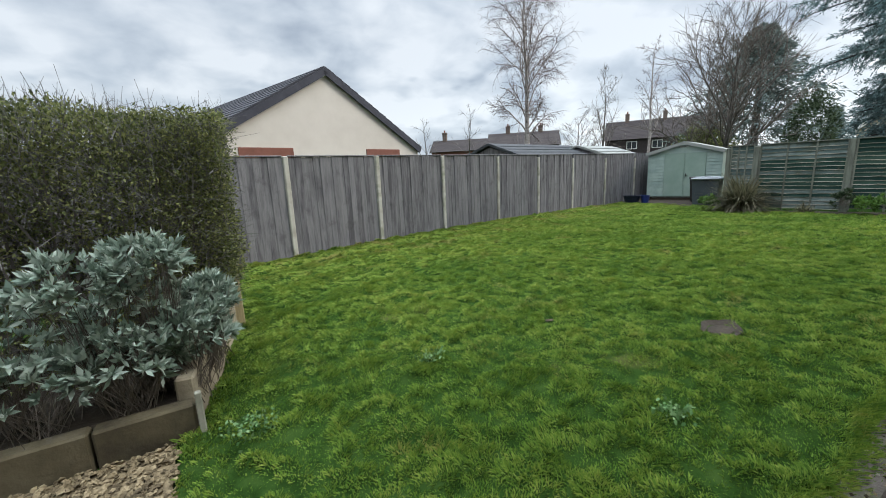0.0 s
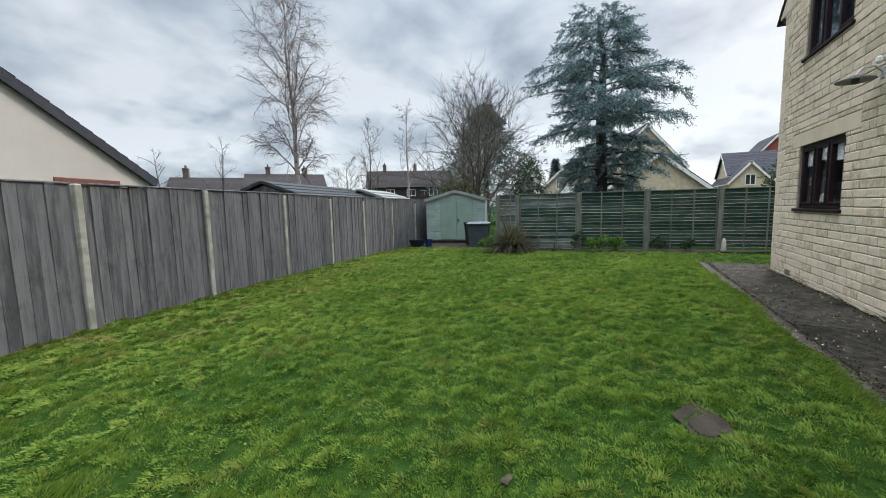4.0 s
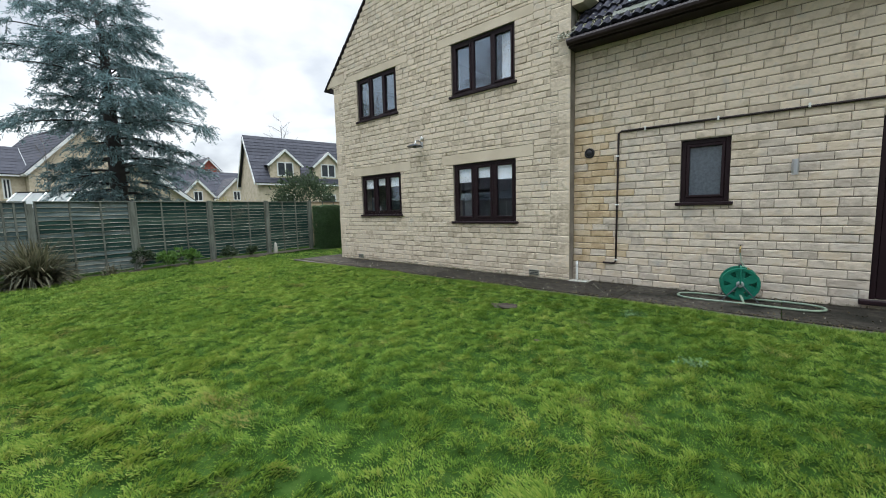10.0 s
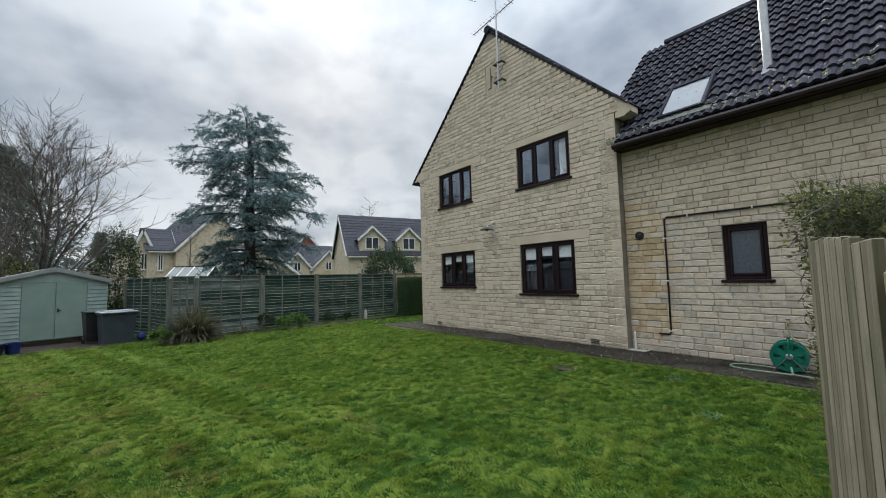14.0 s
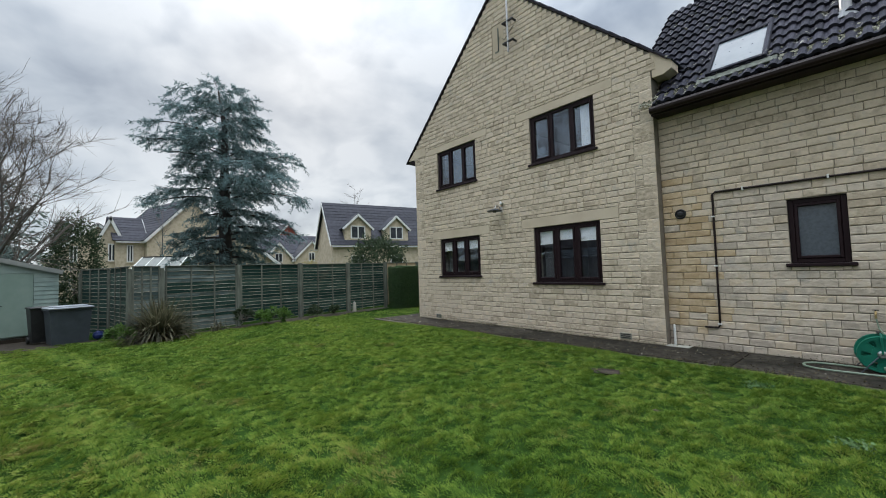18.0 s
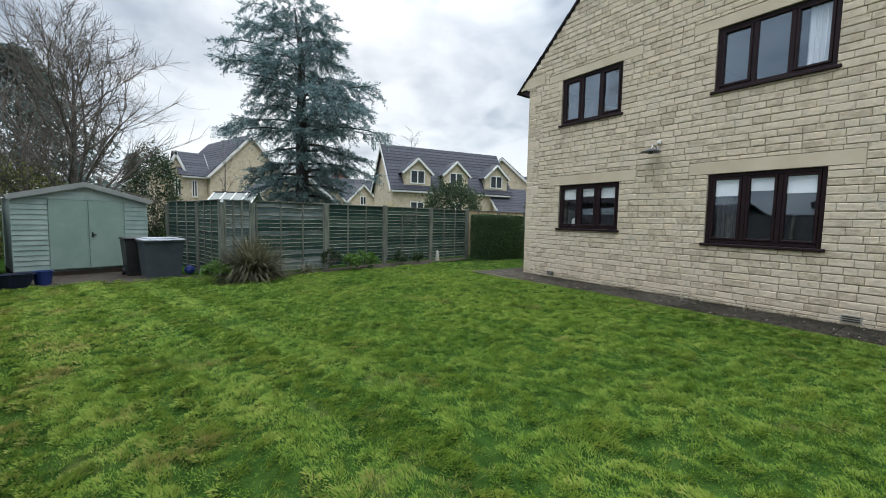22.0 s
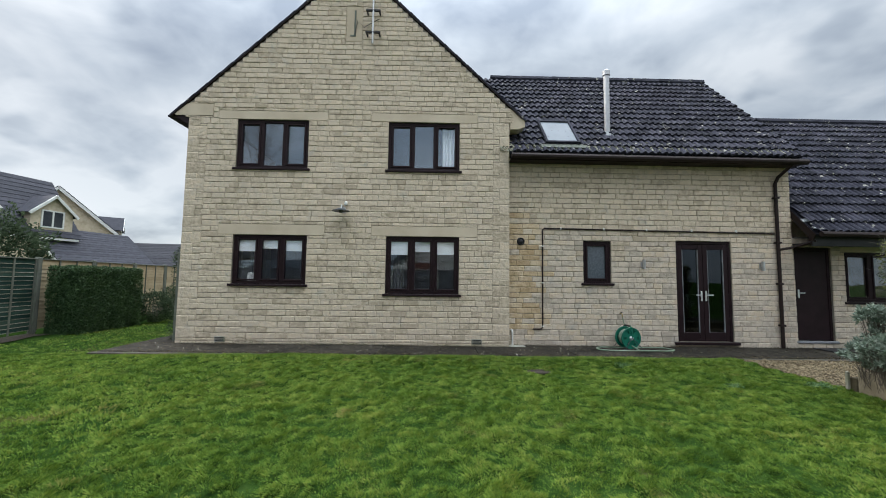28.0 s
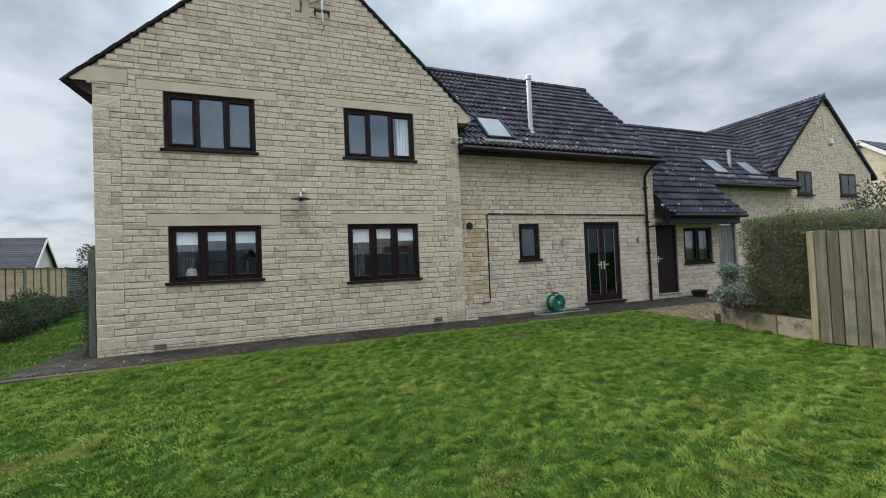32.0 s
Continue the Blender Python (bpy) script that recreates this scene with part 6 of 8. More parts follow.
def build_planter():
    w = thing("planter", "low planter wall of weathered sandstone blocks, earth-filled", "planter", (-.2, 2.45, 0))
    rng = random.Random(4)
    x = 0.0
    while x > -3.9:
        L = rng.uniform(.42, .6)
        for z0, z1 in ((0, .215),):
            part("block", Shape().box(x - L + .006, x - .006, -.0, .1, z0 - .05, z1 + rng.uniform(-.015, .012), c=.012), M_PLANTERSHADE, w)
        x -= L
    for k in range(3):
        a = k * .54
        m = pose(0, .1, 0, 0, 0, -11)
        part("block", Shape().box(-.1, 0, a + .006, a + .534, -.05, .31 + rng.uniform(-.015, .012), m, c=.012), M_PLANTERLIT, w)
    part("end_post", Shape().box(.0, .032, -.02, .02, -.05, .27, c=.005), M_POST, w, "pale timber peg at the corner")
    part("soil", Shape().add([(-3.9, .1, .17), (-.1, .1, .17), (.18, 1.72, .2), (-3.9, 1.75, .2), (-3.9, .1, -.05), (-.1, .1, -.05), (.18, 1.72, -.05), (-3.9, 1.75, -.05)], [(0, 1, 2, 3), (0, 4, 5, 1), (1, 5, 6, 2), (2, 6, 7, 3), (3, 7, 4, 0)]), M_SOIL, w, "dark soil")


def build_side_fence():
    f = thing("boundary_fence", "pale treated closeboard fence panels with square posts", "fence", (.13, 4.2, 0), rz=0, kind="structure")
    d = Vector((-.55 - .13, 7.0 - 4.2))
    L = d.length
    ang = math.degrees(math.atan2(d.y, d.x))
    rng = random.Random(6)
    base = pose(0, 0, 0, 0, 0, ang)
    for k in range(3):
        s = k * (L - .1) / 2
        part("post", Shape().box(s - .04, s + .04, -.045, .045, -.2, 1.65 if k == 0 else 1.5, base, c=.008), M_FENCEPOST, f)
    for k in range(2):
        s0 = k * (L - .1) / 2 + .05
        n = 10
        w = ((L - .1) / 2 - .1) / n
        for i in range(n):
            m = base @ Matrix.Translation((s0 + w * (i + .5), -.03, .0)) @ Matrix.Rotation(radians(rng.uniform(-1, 1)), 4, "Z")
            top = 1.655 - .06 * (s0 + w * i) + rng.uniform(-.012, .012)
            b = part("board", Shape().box(-.058, .058, -.026, .0, .02, top, m, c=.003), M_NEWWOOD, f)
            # added strip: moss and shade coloured onto the edge away from the sun
            part("sawn_edge", Shape().box(.0582, .0605, -.0255, -.0005, .022, top - .003, m), M_MOSSSHADE, b)
            if i:
                part("board", Shape().box(-w * .5 - .05, -w * .5 + .05, .002, .020, .02, top - .01 + rng.uniform(-.01, .01), m, c=.003), M_NEWWOOD, f)
        for z in (.3, 1.4):
            part("rail", Shape().box(s0, s0 + w * n, -.008, .02, z - .04, z + .04, base), M_NEWWOOD, f)


build_path()
build_gravel()
build_planter()
build_side_fence()


# ---- planting ----
M_PRIVET = mat("small_hedge_leaf", [(0.0666, 0.0830, 0.0305), (0.1320, 0.1507, 0.0554), (0.2122, 0.2239, 0.0878)], 2.5, 0.75, 0, vary=0.6, spec=0.1, thin=0.4)
M_TWIG = mat("grey_brown_twig", [(0.075, 0.062, 0.05), (0.14, 0.12, 0.10)], 6, 0.9, 0.2, 60, vary=0.4)
M_HEDGETWIG = mat("grey_hedge_twig", [(0.08, 0.078, 0.07), (0.15, 0.146, 0.135)], 6, 0.9, 0.2, 60, vary=0.4)
M_SILVER = mat("silver_leaf", [(0.13, 0.18, 0.135), (0.22, 0.28, 0.22), (0.33, 0.385, 0.32)], 6, 0.7, 0, vary=0.5, thin=0.25)
M_BARK = mat("grey_bark", [(0.07, 0.062, 0.054), (0.14, 0.128, 0.115)], 5, 0.95, 0.6, 30, vary=0.2)
M_DARKBARK = mat("dark_bark", [(0.022, 0.02, 0.019), (0.05, 0.045, 0.042)], 5, 0.95, 0.6, 30, vary=0.2)
M_BIRCH = mat("birch_bark", [(0.17, 0.145, 0.13), (0.30, 0.265, 0.245), (0.40, 0.365, 0.345)], 5, 0.9, 0.3, 30, stain=(0.05, 0.045, 0.04), stain_scale=4, stretch=(1, 1, 3))
M_BIRCHTWIG = mat("birch_twig", [(0.1125, 0.0850, 0.0780), (0.1875, 0.1500, 0.1430)], 5, 0.9, 0)
# cedar and conifer needles are lightened: distance haze is put into their colour
M_CEDAR = mat("hazed_cedar_needles", [(0.0891, 0.1397, 0.1446), (0.1485, 0.2246, 0.2287), (0.2198, 0.3096, 0.3143)], 1.4, 0.85, 0, vary=0.6, spec=0.08, thin=0.4)
M_CONIFER = mat("hazed_conifer_needles", [(0.0754, 0.1053, 0.0990), (0.1300, 0.1688, 0.1575), (0.1885, 0.2295, 0.2175)], 1.4, 0.9, 0, vary=0.6, spec=0.08, thin=0.4)
M_BUSHLEAF = mat("evergreen_leaf", [(0.026, 0.042, 0.022), (0.048, 0.072, 0.038), (0.075, 0.105, 0.058)], 2.5, 0.7, 0, vary=0.6, spec=0.12, thin=0.4)
M_BOX = mat("clipped_hedge_leaf", [(0.0264, 0.0600, 0.0220), (0.0484, 0.1000, 0.0352), (0.0770, 0.1400, 0.0528)], 2.5, 0.6, 0, vary=0.6)
M_STRAP = mat("strap_leaf", [(0.055, 0.055, 0.03), (0.09, 0.095, 0.05), (0.15, 0.135, 0.08)], 4, 0.6, 0, vary=0.8, thin=0.4)
M_GREENLEAF = mat("fresh_leaf", [(0.05, 0.11, 0.02), (0.09, 0.18, 0.035), (0.13, 0.23, 0.05)], 4, 0.5, 0, vary=0.6, thin=0.4)
M_YELLOW = mat("yellow_flower", [(0.35, 0.28, 0.02), (0.5, 0.42, 0.04)], 4, 0.6, 0, vary=0.6)


def leaf_quads(rng, pos, out, length, width, spread=0.6, fold=0.25):
    """Pointed leaves at pos (n x 3), growing about the directions out."""
    n = len(pos)
    d = out + rng.normal(0, spread, (n, 3))
    d /= np.linalg.norm(d, axis=1)[:, None] + 1e-9
    s = np.cross(d, rng.normal(0, 1, (n, 3)))
    s /= np.linalg.norm(s, axis=1)[:, None] + 1e-9
    up = np.cross(s, d)
    L = (length * rng.uniform(.6, 1.25, n))[:, None]
    W = (width * rng.uniform(.7, 1.2, n))[:, None]
    q = np.empty((n, 4, 3))
    q[:, 0] = pos
    q[:, 1] = pos + d * L * .5 + s * W * .5 + up * W * fold
    q[:, 2] = pos + d * L - up * L * .12
    q[:, 3] = pos + d * L * .5 - s * W * .5 + up * W * fold
    return q


def twig_mesh(name, a, b, r, material):
    """Thin three-sided twigs from a to b (n x 3), tapering."""
    n = len(a)
    d = b - a
    L = np.linalg.norm(d, axis=1)[:, None] + 1e-9
    d = d / L
    ref = np.where(np.abs(d[:, 2:3]) < .9, np.array([[0, 0, 1.0]]), np.array([[1.0, 0, 0]]))
    s = np.cross(d, ref)
    s /= np.linalg.norm(s, axis=1)[:, None]
    u = np.cross(s, d)
    r = np.broadcast_to(np.asarray(r, float).reshape(-1, 1), (n, 1))
    ring = [np.cos(t) * s + np.sin(t) * u for t in (0, 2.094, 4.189)]
    q = np.empty((n, 3, 4, 3))
    for k in range(3):
        o, p = ring[k], ring[(k + 1) % 3]
        q[:, k, 0], q[:, k, 1], q[:, k, 2], q[:, k, 3] = a + o * r, a + p * r, b + p * r * .45, b + o * r * .45
    return quads(name, q.reshape(-1, 4, 3), material)


def box_shell(rng, n, lo, hi, depth, lump=0.08):
    """Points near the faces of a box, and the way out."""
    lo, hi = np.array(lo, float), np.array(hi, float)
    p = rng.uniform(lo, hi, (n, 3))
    size = hi - lo
    area = np.array([size[1] * size[2], size[1] * size[2], size[0] * size[2], size[0] * size[2], size[0] * size[1]])
    face = rng.choice(5, n, p=area / area.sum())
    out = np.zeros((n, 3))
    dep = np.abs(rng.normal(0, depth, n))
    for k, (ax, sg) in enumerate(((0, -1), (0, 1), (1, -1), (1, 1), (2, 1))):
        i = face == k
        p[i, ax] = (hi[ax] - dep[i]) if sg > 0 else (lo[ax] + dep[i])
        out[i, ax] = sg
    w = lump * (np.sin(p[:, 0] * 5.3 + p[:, 2] * 3.1) + np.sin(p[:, 1] * 6.1 + p[:, 2] * 4.7) + .8 * np.sin(p[:, 0] * 11 + p[:, 1] * 13 + p[:, 2] * 9)) / 2
    return p + out * w[:, None], out


def hedge(name, label, lo, hi, leaves, twigs, leaf, size, seed, depth=.16, lump=.08, spread=.7, wood=None, twig_len=(.12, .34), skew=0.0, core=0.0, foot=0.0):
    rng = np.random.default_rng(seed)
    h = thing(name, label, "hedge", ((lo[0] + hi[0]) / 2, (lo[1] + hi[1]) / 2, lo[2]))
    inv = np.array(h.matrix_world.translation)
    tuck = lambda q: foot * np.clip(1 - (q[:, 2] - lo[2]) / .75, 0, 1) * np.clip((q[:, 0] - hi[0] + .9) / .7, 0, 1)
    p, o = box_shell(rng, leaves, lo, hi, depth, lump)
    lean = lambda q: np.clip((q[:, 1] - lo[1]) / (hi[1] - lo[1]), 0, 1) * skew * np.clip((q[:, 0] - hi[0] + 1.7) / 1.5, 0, 1)
    p[:, 0] += lean(p) - tuck(p)
    me = quads("foliage", leaf_quads(rng, p - inv, o, size, size * .5, spread), leaf)
    part("foliage", me, leaf, h, kind="stuff")
    if core:
        c = core
        part("inner_growth", Shape().box(lo[0] + c - inv[0], hi[0] - c - inv[0], lo[1] + c - inv[1], hi[1] - c - inv[1], 0, hi[2] - c - inv[2], c=.05), leaf, h)
    if twigs:
        p, o = box_shell(rng, twigs, lo, hi, depth * 1.3, lump)
        p[:, 0] += lean(p) - tuck(p)
        d = o * rng.uniform(*twig_len, twigs)[:, None] + rng.normal(0, .09, (twigs, 3)) + np.array([0, 0, .06])
        me = twig_mesh("twig_mass", p - inv - d * .5, p - inv + d * .5, rng.uniform(.0012, .003, twigs), wood or M_TWIG)
        part("twig_mass", me, wood or M_TWIG, h, kind="stuff")
        k = max(30, twigs // 130)
        a = rng.uniform((lo[0] + .1, lo[1] + .1, lo[2]), (hi[0] - .1, hi[1] - .1, lo[2] + .2), (k, 3))
        b = a + np.c_[rng.normal(0, .2, k), rng.normal(0, .15, k), rng.uniform(.5, .85, k) * (hi[2] - lo[2])]
        part("stem_mass", twig_mesh("stem_mass", a - inv, b - inv, rng.uniform(.008, .016, k), M_BARK), M_BARK, h, kind="stuff")
    return h


def rosette_shrub(name, label, blobs, count, leaf, length, width, seed, per=10, drop=.15):
    rng = np.random.default_rng(seed)
    c = np.array(blobs, float)
    base = (c[:, 0].mean(), c[:, 1].mean(), c[:, 2].min() - .2)
    s = thing(name, label, "shrub", base)
    inv = np.array(base)
    k = rng.integers(0, len(c), count)
    d = rng.normal(0, 1, (count, 3))
    d[:, 2] = np.abs(d[:, 2]) * .9 - .25
    d /= np.linalg.norm(d, axis=1)[:, None]
    pos = c[k, :3] + d * c[k, 3:4] * rng.uniform(.72, 1.05, (count, 1)) * np.array([1, .8, .85])
    axis = d + np.array([0, 0, .5])
    axis /= np.linalg.norm(axis, axis=1)[:, None]
    P, O = np.repeat(pos, per, 0), np.repeat(axis, per, 0)
    q = leaf_quads(rng, P - inv, O, length, width, .62, .12)
    part("leaves", quads("leaves", q, leaf), leaf, s, kind="stuff")
    n = count
    a = c[k, :3] * np.array([1, 1, .35]) + rng.normal(0, .05, (n, 3))
    part("stem_mass", twig_mesh("stem_mass", a - inv, pos - inv, rng.uniform(.0012, .0035, n), M_TWIG), M_TWIG, s, kind="stuff")
    return s


hedge("privet_hedge", "tall twiggy small-leaved hedge behind the planter", (-3.2, 3.22, .1), (.17, 4.12, 1.93), 112000, 17000, M_PRIVET, .032, 3, depth=.24, lump=.08, skew=.08, twig_len=(.1, .24), wood=M_HEDGETWIG, foot=.30)
rosette_shrub("silver_shrub", "silver-grey leaved shrub spilling over the planter wall", [(-.42, 2.75, .62, .30), (-.62, 2.72, .88, .26), (-1.0, 2.7, .62, .34), (-1.45, 2.7, .66, .36), (-1.95, 2.7, .75, .36), (-2.5, 2.75, .7, .36), (-.33, 2.7, .98, .18), (-.85, 2.6, .42, .25), (-.18, 2.72, .50, .24), (-.1, 2.95, .62, .2), (-.5, 2.62, .46, .26), (-1.3, 2.6, .45, .3), (-1.9, 2.6, .5, .3), (-.36, 2.80, .40, .2), (-.18, 3.02, .46, .19), (-.14, 3.26, .52, .18), (-.1, 3.12, .64, .17)], 1150, M_SILVER, .070, .026, 4, per=11)


def bare_tree(name, label, base, height, spread, seed, wood=M_BARK, twig=M_TWIG, levels=4, droop=0.0, upright=.6, trunk_r=.14, first=.25, kids=(14, 7, 6, 5), twig_r=.006, category="tree", oval=False):
    """A leafless tree: tapered trunk, limbs, branches and many twigs."""
    rng = random.Random(seed)
    t = thing(name, label, category, base)
    trunk = []
    p = Vector((0, 0, 0))
    steps = 9
    for i in range(steps + 1):
        trunk.append(p.copy())
        p += Vector((rng.uniform(-.03, .03) * height * .3, rng.uniform(-.03, .03) * height * .3, height / steps))
    rad = [trunk_r * (1 - .93 * i / steps) for i in range(steps + 1)]
    tr = Shape().tube([q - Vector((0, 0, .15 if i == 0 else 0)) for i, q in enumerate(trunk)], rad, 8)
    tr.smooth = True
    part("trunk", tr, wood, t)
    limbs, A, B, R = Shape(), [], [], []

    def grow(start, d, L, r, lev):
        segs = 4 if lev < 2 else 3
        pts, q, v = [start], start.copy(), d.normalized()
        for i in range(segs):
            v = (v + Vector((rng.uniform(-.2, .2), rng.uniform(-.2, .2), rng.uniform(-.1, .16) * upright * 2 - droop * (lev / 3) * (.3 + .5 * i / segs)))).normalized()
            q = q + v * L / segs
            pts.append(q)
        if lev <= 1:
            limbs.tube(pts, [r * (1 - .7 * i / segs) for i in range(segs + 1)], 5, caps=False)
        else:
            for i in range(segs):
                A.append(pts[i]), B.append(pts[i + 1]), R.append(max(twig_r * .55, r * (1 - .25 * i)))
        if lev < levels - 1:
            for k in range(kids[min(lev, 3)]):
                f = rng.uniform(.2, 1)
                i = min(int(f * segs), segs - 1)
                s = pts[i].lerp(pts[i + 1], f * segs - i)
                w = (v + Vector((rng.gauss(0, .7), rng.gauss(0, .7), rng.gauss(.1, .45) * upright - droop * .35))).normalized()
                grow(s, w, L * rng.uniform(.32, .58), max(twig_r, r * .42), lev + 1)
    for k in range(kids[0]):
        f = first + (1 - first) * (k + rng.random()) / kids[0]
        i = min(int(f * steps), steps - 1)
        s = trunk[i].lerp(trunk[i + 1], f * steps - i)
        a = k * 2.4 + rng.uniform(-.4, .4)
        L = spread * (.30 + .75 * math.sin(math.pi * min(1, (f - first) / (1 - first) * .85 + .12)) if oval else 1.15 - .8 * f) * rng.uniform(.75, 1.15)
        grow(s, Vector((math.cos(a), math.sin(a), upright * rng.uniform(.7, 1.4) + .1)), L, max(trunk_r * .38 * (1.1 - f), twig_r * 1.5), 1)
    if limbs.v:
        part("branchwork", limbs, wood, t, fix=False)
    if A:
        part("twig_mass", twig_mesh("twig_mass", np.array(A), np.array(B), np.array(R), twig), twig, t, kind="stuff")
    return t


def build_cedar():
    """Blue cedar: long level limbs, flat side boughs, sprays that hang at their ends."""
    rng = np.random.default_rng(21)
    base = (18.6, 2.9, ground_z(15.5, 3.2))
    H = 9.2
    t_obj = thing("cedar_tree", "tall blue-green cedar with spreading ragged tiers", "tree", base)
    tr = Shape().tube([(0, 0, -.2), (.05, 0, 2.5), (-.05, .05, 5), (.05, 0, 7.5), (0, .25, H - .1)], [.28, .24, .19, .11, .03], 9)
    tr.smooth = True
    part("trunk", tr, M_DARKBARK, t_obj)
    fs = [0, .1, .2, .3, .4, .48, .58, .7, .8, .9, 1]
    garden_side = [.5, .9, 1.5, 2.1, 1.5, 2.7, 2.9, 2.9, 3.1, 2.7, 1.5]      # towards +y
    house_side = [.6, 1.1, 1.7, 2.3, 2.9, 3.4, 3.5, 2.8, 2.0, 1.4, .7]       # towards -y
    limbs, A, B = Shape(), [], []
    n = 90
    for k in range(n):
        f = ((k + rng.random()) / n) ** .95
        a = k * 2.399 + rng.uniform(-.5, .5)
        w = .5 + .5 * math.sin(a)
        reach = np.interp(f, fs, garden_side) * w + np.interp(f, fs, house_side) * (1 - w)
        # an open bay on the garden side
        if .36 < f < .44 and w > .7:
            continue
        z = .75 + f * (H - 1.0)
        L = reach * rng.choice((rng.uniform(.45, .75), rng.uniform(.8, 1.0), rng.uniform(.88, 1.06)))
        rise = np.interp(f, [0, .3, .7, 1], [.06, .16, .3, .5]) + rng.uniform(-.1, .12)
        sag = np.interp(f, [0, .5, 1], [.26, .30, .25])
        wob = rng.uniform(-.25, .25)

        def path(t):
            b = a + wob * t * t
            return np.array((math.cos(b) * L * t, math.sin(b) * L * t, z + L * (rise * t - sag * t * t)))
        limbs.tube([path(t) for t in (0, .3, .6, .85, 1)], [.06 * (1.2 - f), .045 * (1.2 - f), .032 * (1.2 - f), .018, .008], 5, caps=False)
        m = max(5, int(4.6 * L))
        for c in range(m):
            t = .16 + .86 * (c + rng.random()) / m
            p = path(min(t, 1.0))
            side = (1 if c % 2 else -1) * rng.uniform(.45, 1.1)
            bl = (.35 + .42 * L * (1.1 - t) * .6) * rng.uniform(.6, 1.15)
            bl = min(bl, 1.25)
            dv = np.array((math.cos(a + side), math.sin(a + side), rng.uniform(-.28, .10)))
            q = p + dv * bl
            A.append(p), B.append(q)
            if math.sin(p[0] * 1.7 + 1) + math.sin(p[1] * 1.9 + 2) + math.sin(p[2] * 2.3 + 1.2 * p[0]) < -.95:
                continue
            for e in range(int(3 + 4.2 * bl)):
                u = rng.uniform(.15, 1.0)
                o = p + (q - p) * u
                d = a + side * .7 + rng.normal(0, .55)
                ln = rng.uniform(.22, .52)
                A.append(o), B.append(o + np.array((math.cos(d) * ln, math.sin(d) * ln, rng.uniform(-1.35, .05) * ln)))
    A, B = np.array(A), np.array(B)
    part("branchwork", limbs, M_DARKBARK, t_obj, fix=False)
    part("twig_mass", twig_mesh("twig_mass", A, B, np.full(len(A), .007), M_DARKBARK), M_DARKBARK, t_obj, kind="stuff")
    m = 24
    s = rng.uniform(.03, 1.08, (len(A), m, 1))
    P = (A[:, None] * (1 - s) + B[:, None] * s).reshape(-1, 3)
    D = np.repeat(B - A, m, 0)
    D /= np.linalg.norm(D, axis=1)[:, None]
    D[:, 2] -= .12
    P += rng.normal(0, .026, P.shape)
    q = leaf_quads(rng, P, D, .125, .030, .62, .1)
    part("crown", quads("crown", q, M_CEDAR), M_CEDAR, t_obj, kind="stuff")


def needle_tree(name, label, base, H, R, seed, leaf=M_CONIFER, count=9000, size=.35):
    rng = np.random.default_rng(seed)
    t = thing(name, label, "tree", base)
    part("trunk", Shape().tube([(0, 0, -.2), (0, 0, H * .5), (0, 0, H * .97)], [.035 * H, .02 * H, .01], 7), M_BARK, t)
    f = rng.random(count) ** .7
    a = rng.uniform(0, 2 * np.pi, count)
    tier = .68 + .40 * np.sin(f * 31 + 3 * np.sin(a * 2)) * np.sin(a * 5 + f * 17) + .12 * np.sin(f * 70 + a * 3)
    r = R * (1.03 - f) ** .8 * tier * np.sqrt(rng.uniform(.15, 1, count)) * (1 + .22 * np.sin(a * 3 + 9 * f))
    p = np.c_[r * np.cos(a), r * np.sin(a), H * (.06 + .94 * f) - .25 * r]
    o = np.c_[np.cos(a), np.sin(a), np.full(count, -.25)]
    part("crown", quads("crown", leaf_quads(rng, p, o, size, size * .3, .5), leaf), leaf, t, kind="stuff")
    return t


def round_bush(name, label, base, rx, ry, rz, count, leaf, size, seed, category="shrub"):
    rng = np.random.default_rng(seed)
    t = thing(name, label, category, base)
    d = rng.normal(0, 1, (count, 3))
    d /= np.linalg.norm(d, axis=1)[:, None]
    lump = 1 + .16 * np.sin(d[:, 0] * 6 + 1) * np.sin(d[:, 1] * 7 + d[:, 2] * 5) + .1 * np.sin(d[:, 2] * 13 + d[:, 0] * 11)
    p = d * (rng.uniform(.45, 1, count) ** .5 * lump)[:, None] * np.array([rx, ry, rz]) + np.array([0, 0, rz * .9])
    p[:, 2] = np.maximum(p[:, 2], .02)
    part("foliage", quads("foliage", leaf_quads(rng, p, d, size, size * .5, .7), leaf), leaf, t, kind="stuff")
    k = 24
    a = np.zeros((k, 3))
    part("stem_mass", twig_mesh("stem_mass", a, rng.normal(0, 1, (k, 3)) * np.array([rx, ry, .1]) * .4 + np.array([0, 0, rz]), np.full(k, .012), M_BARK), M_BARK, t, kind="stuff")
    return t


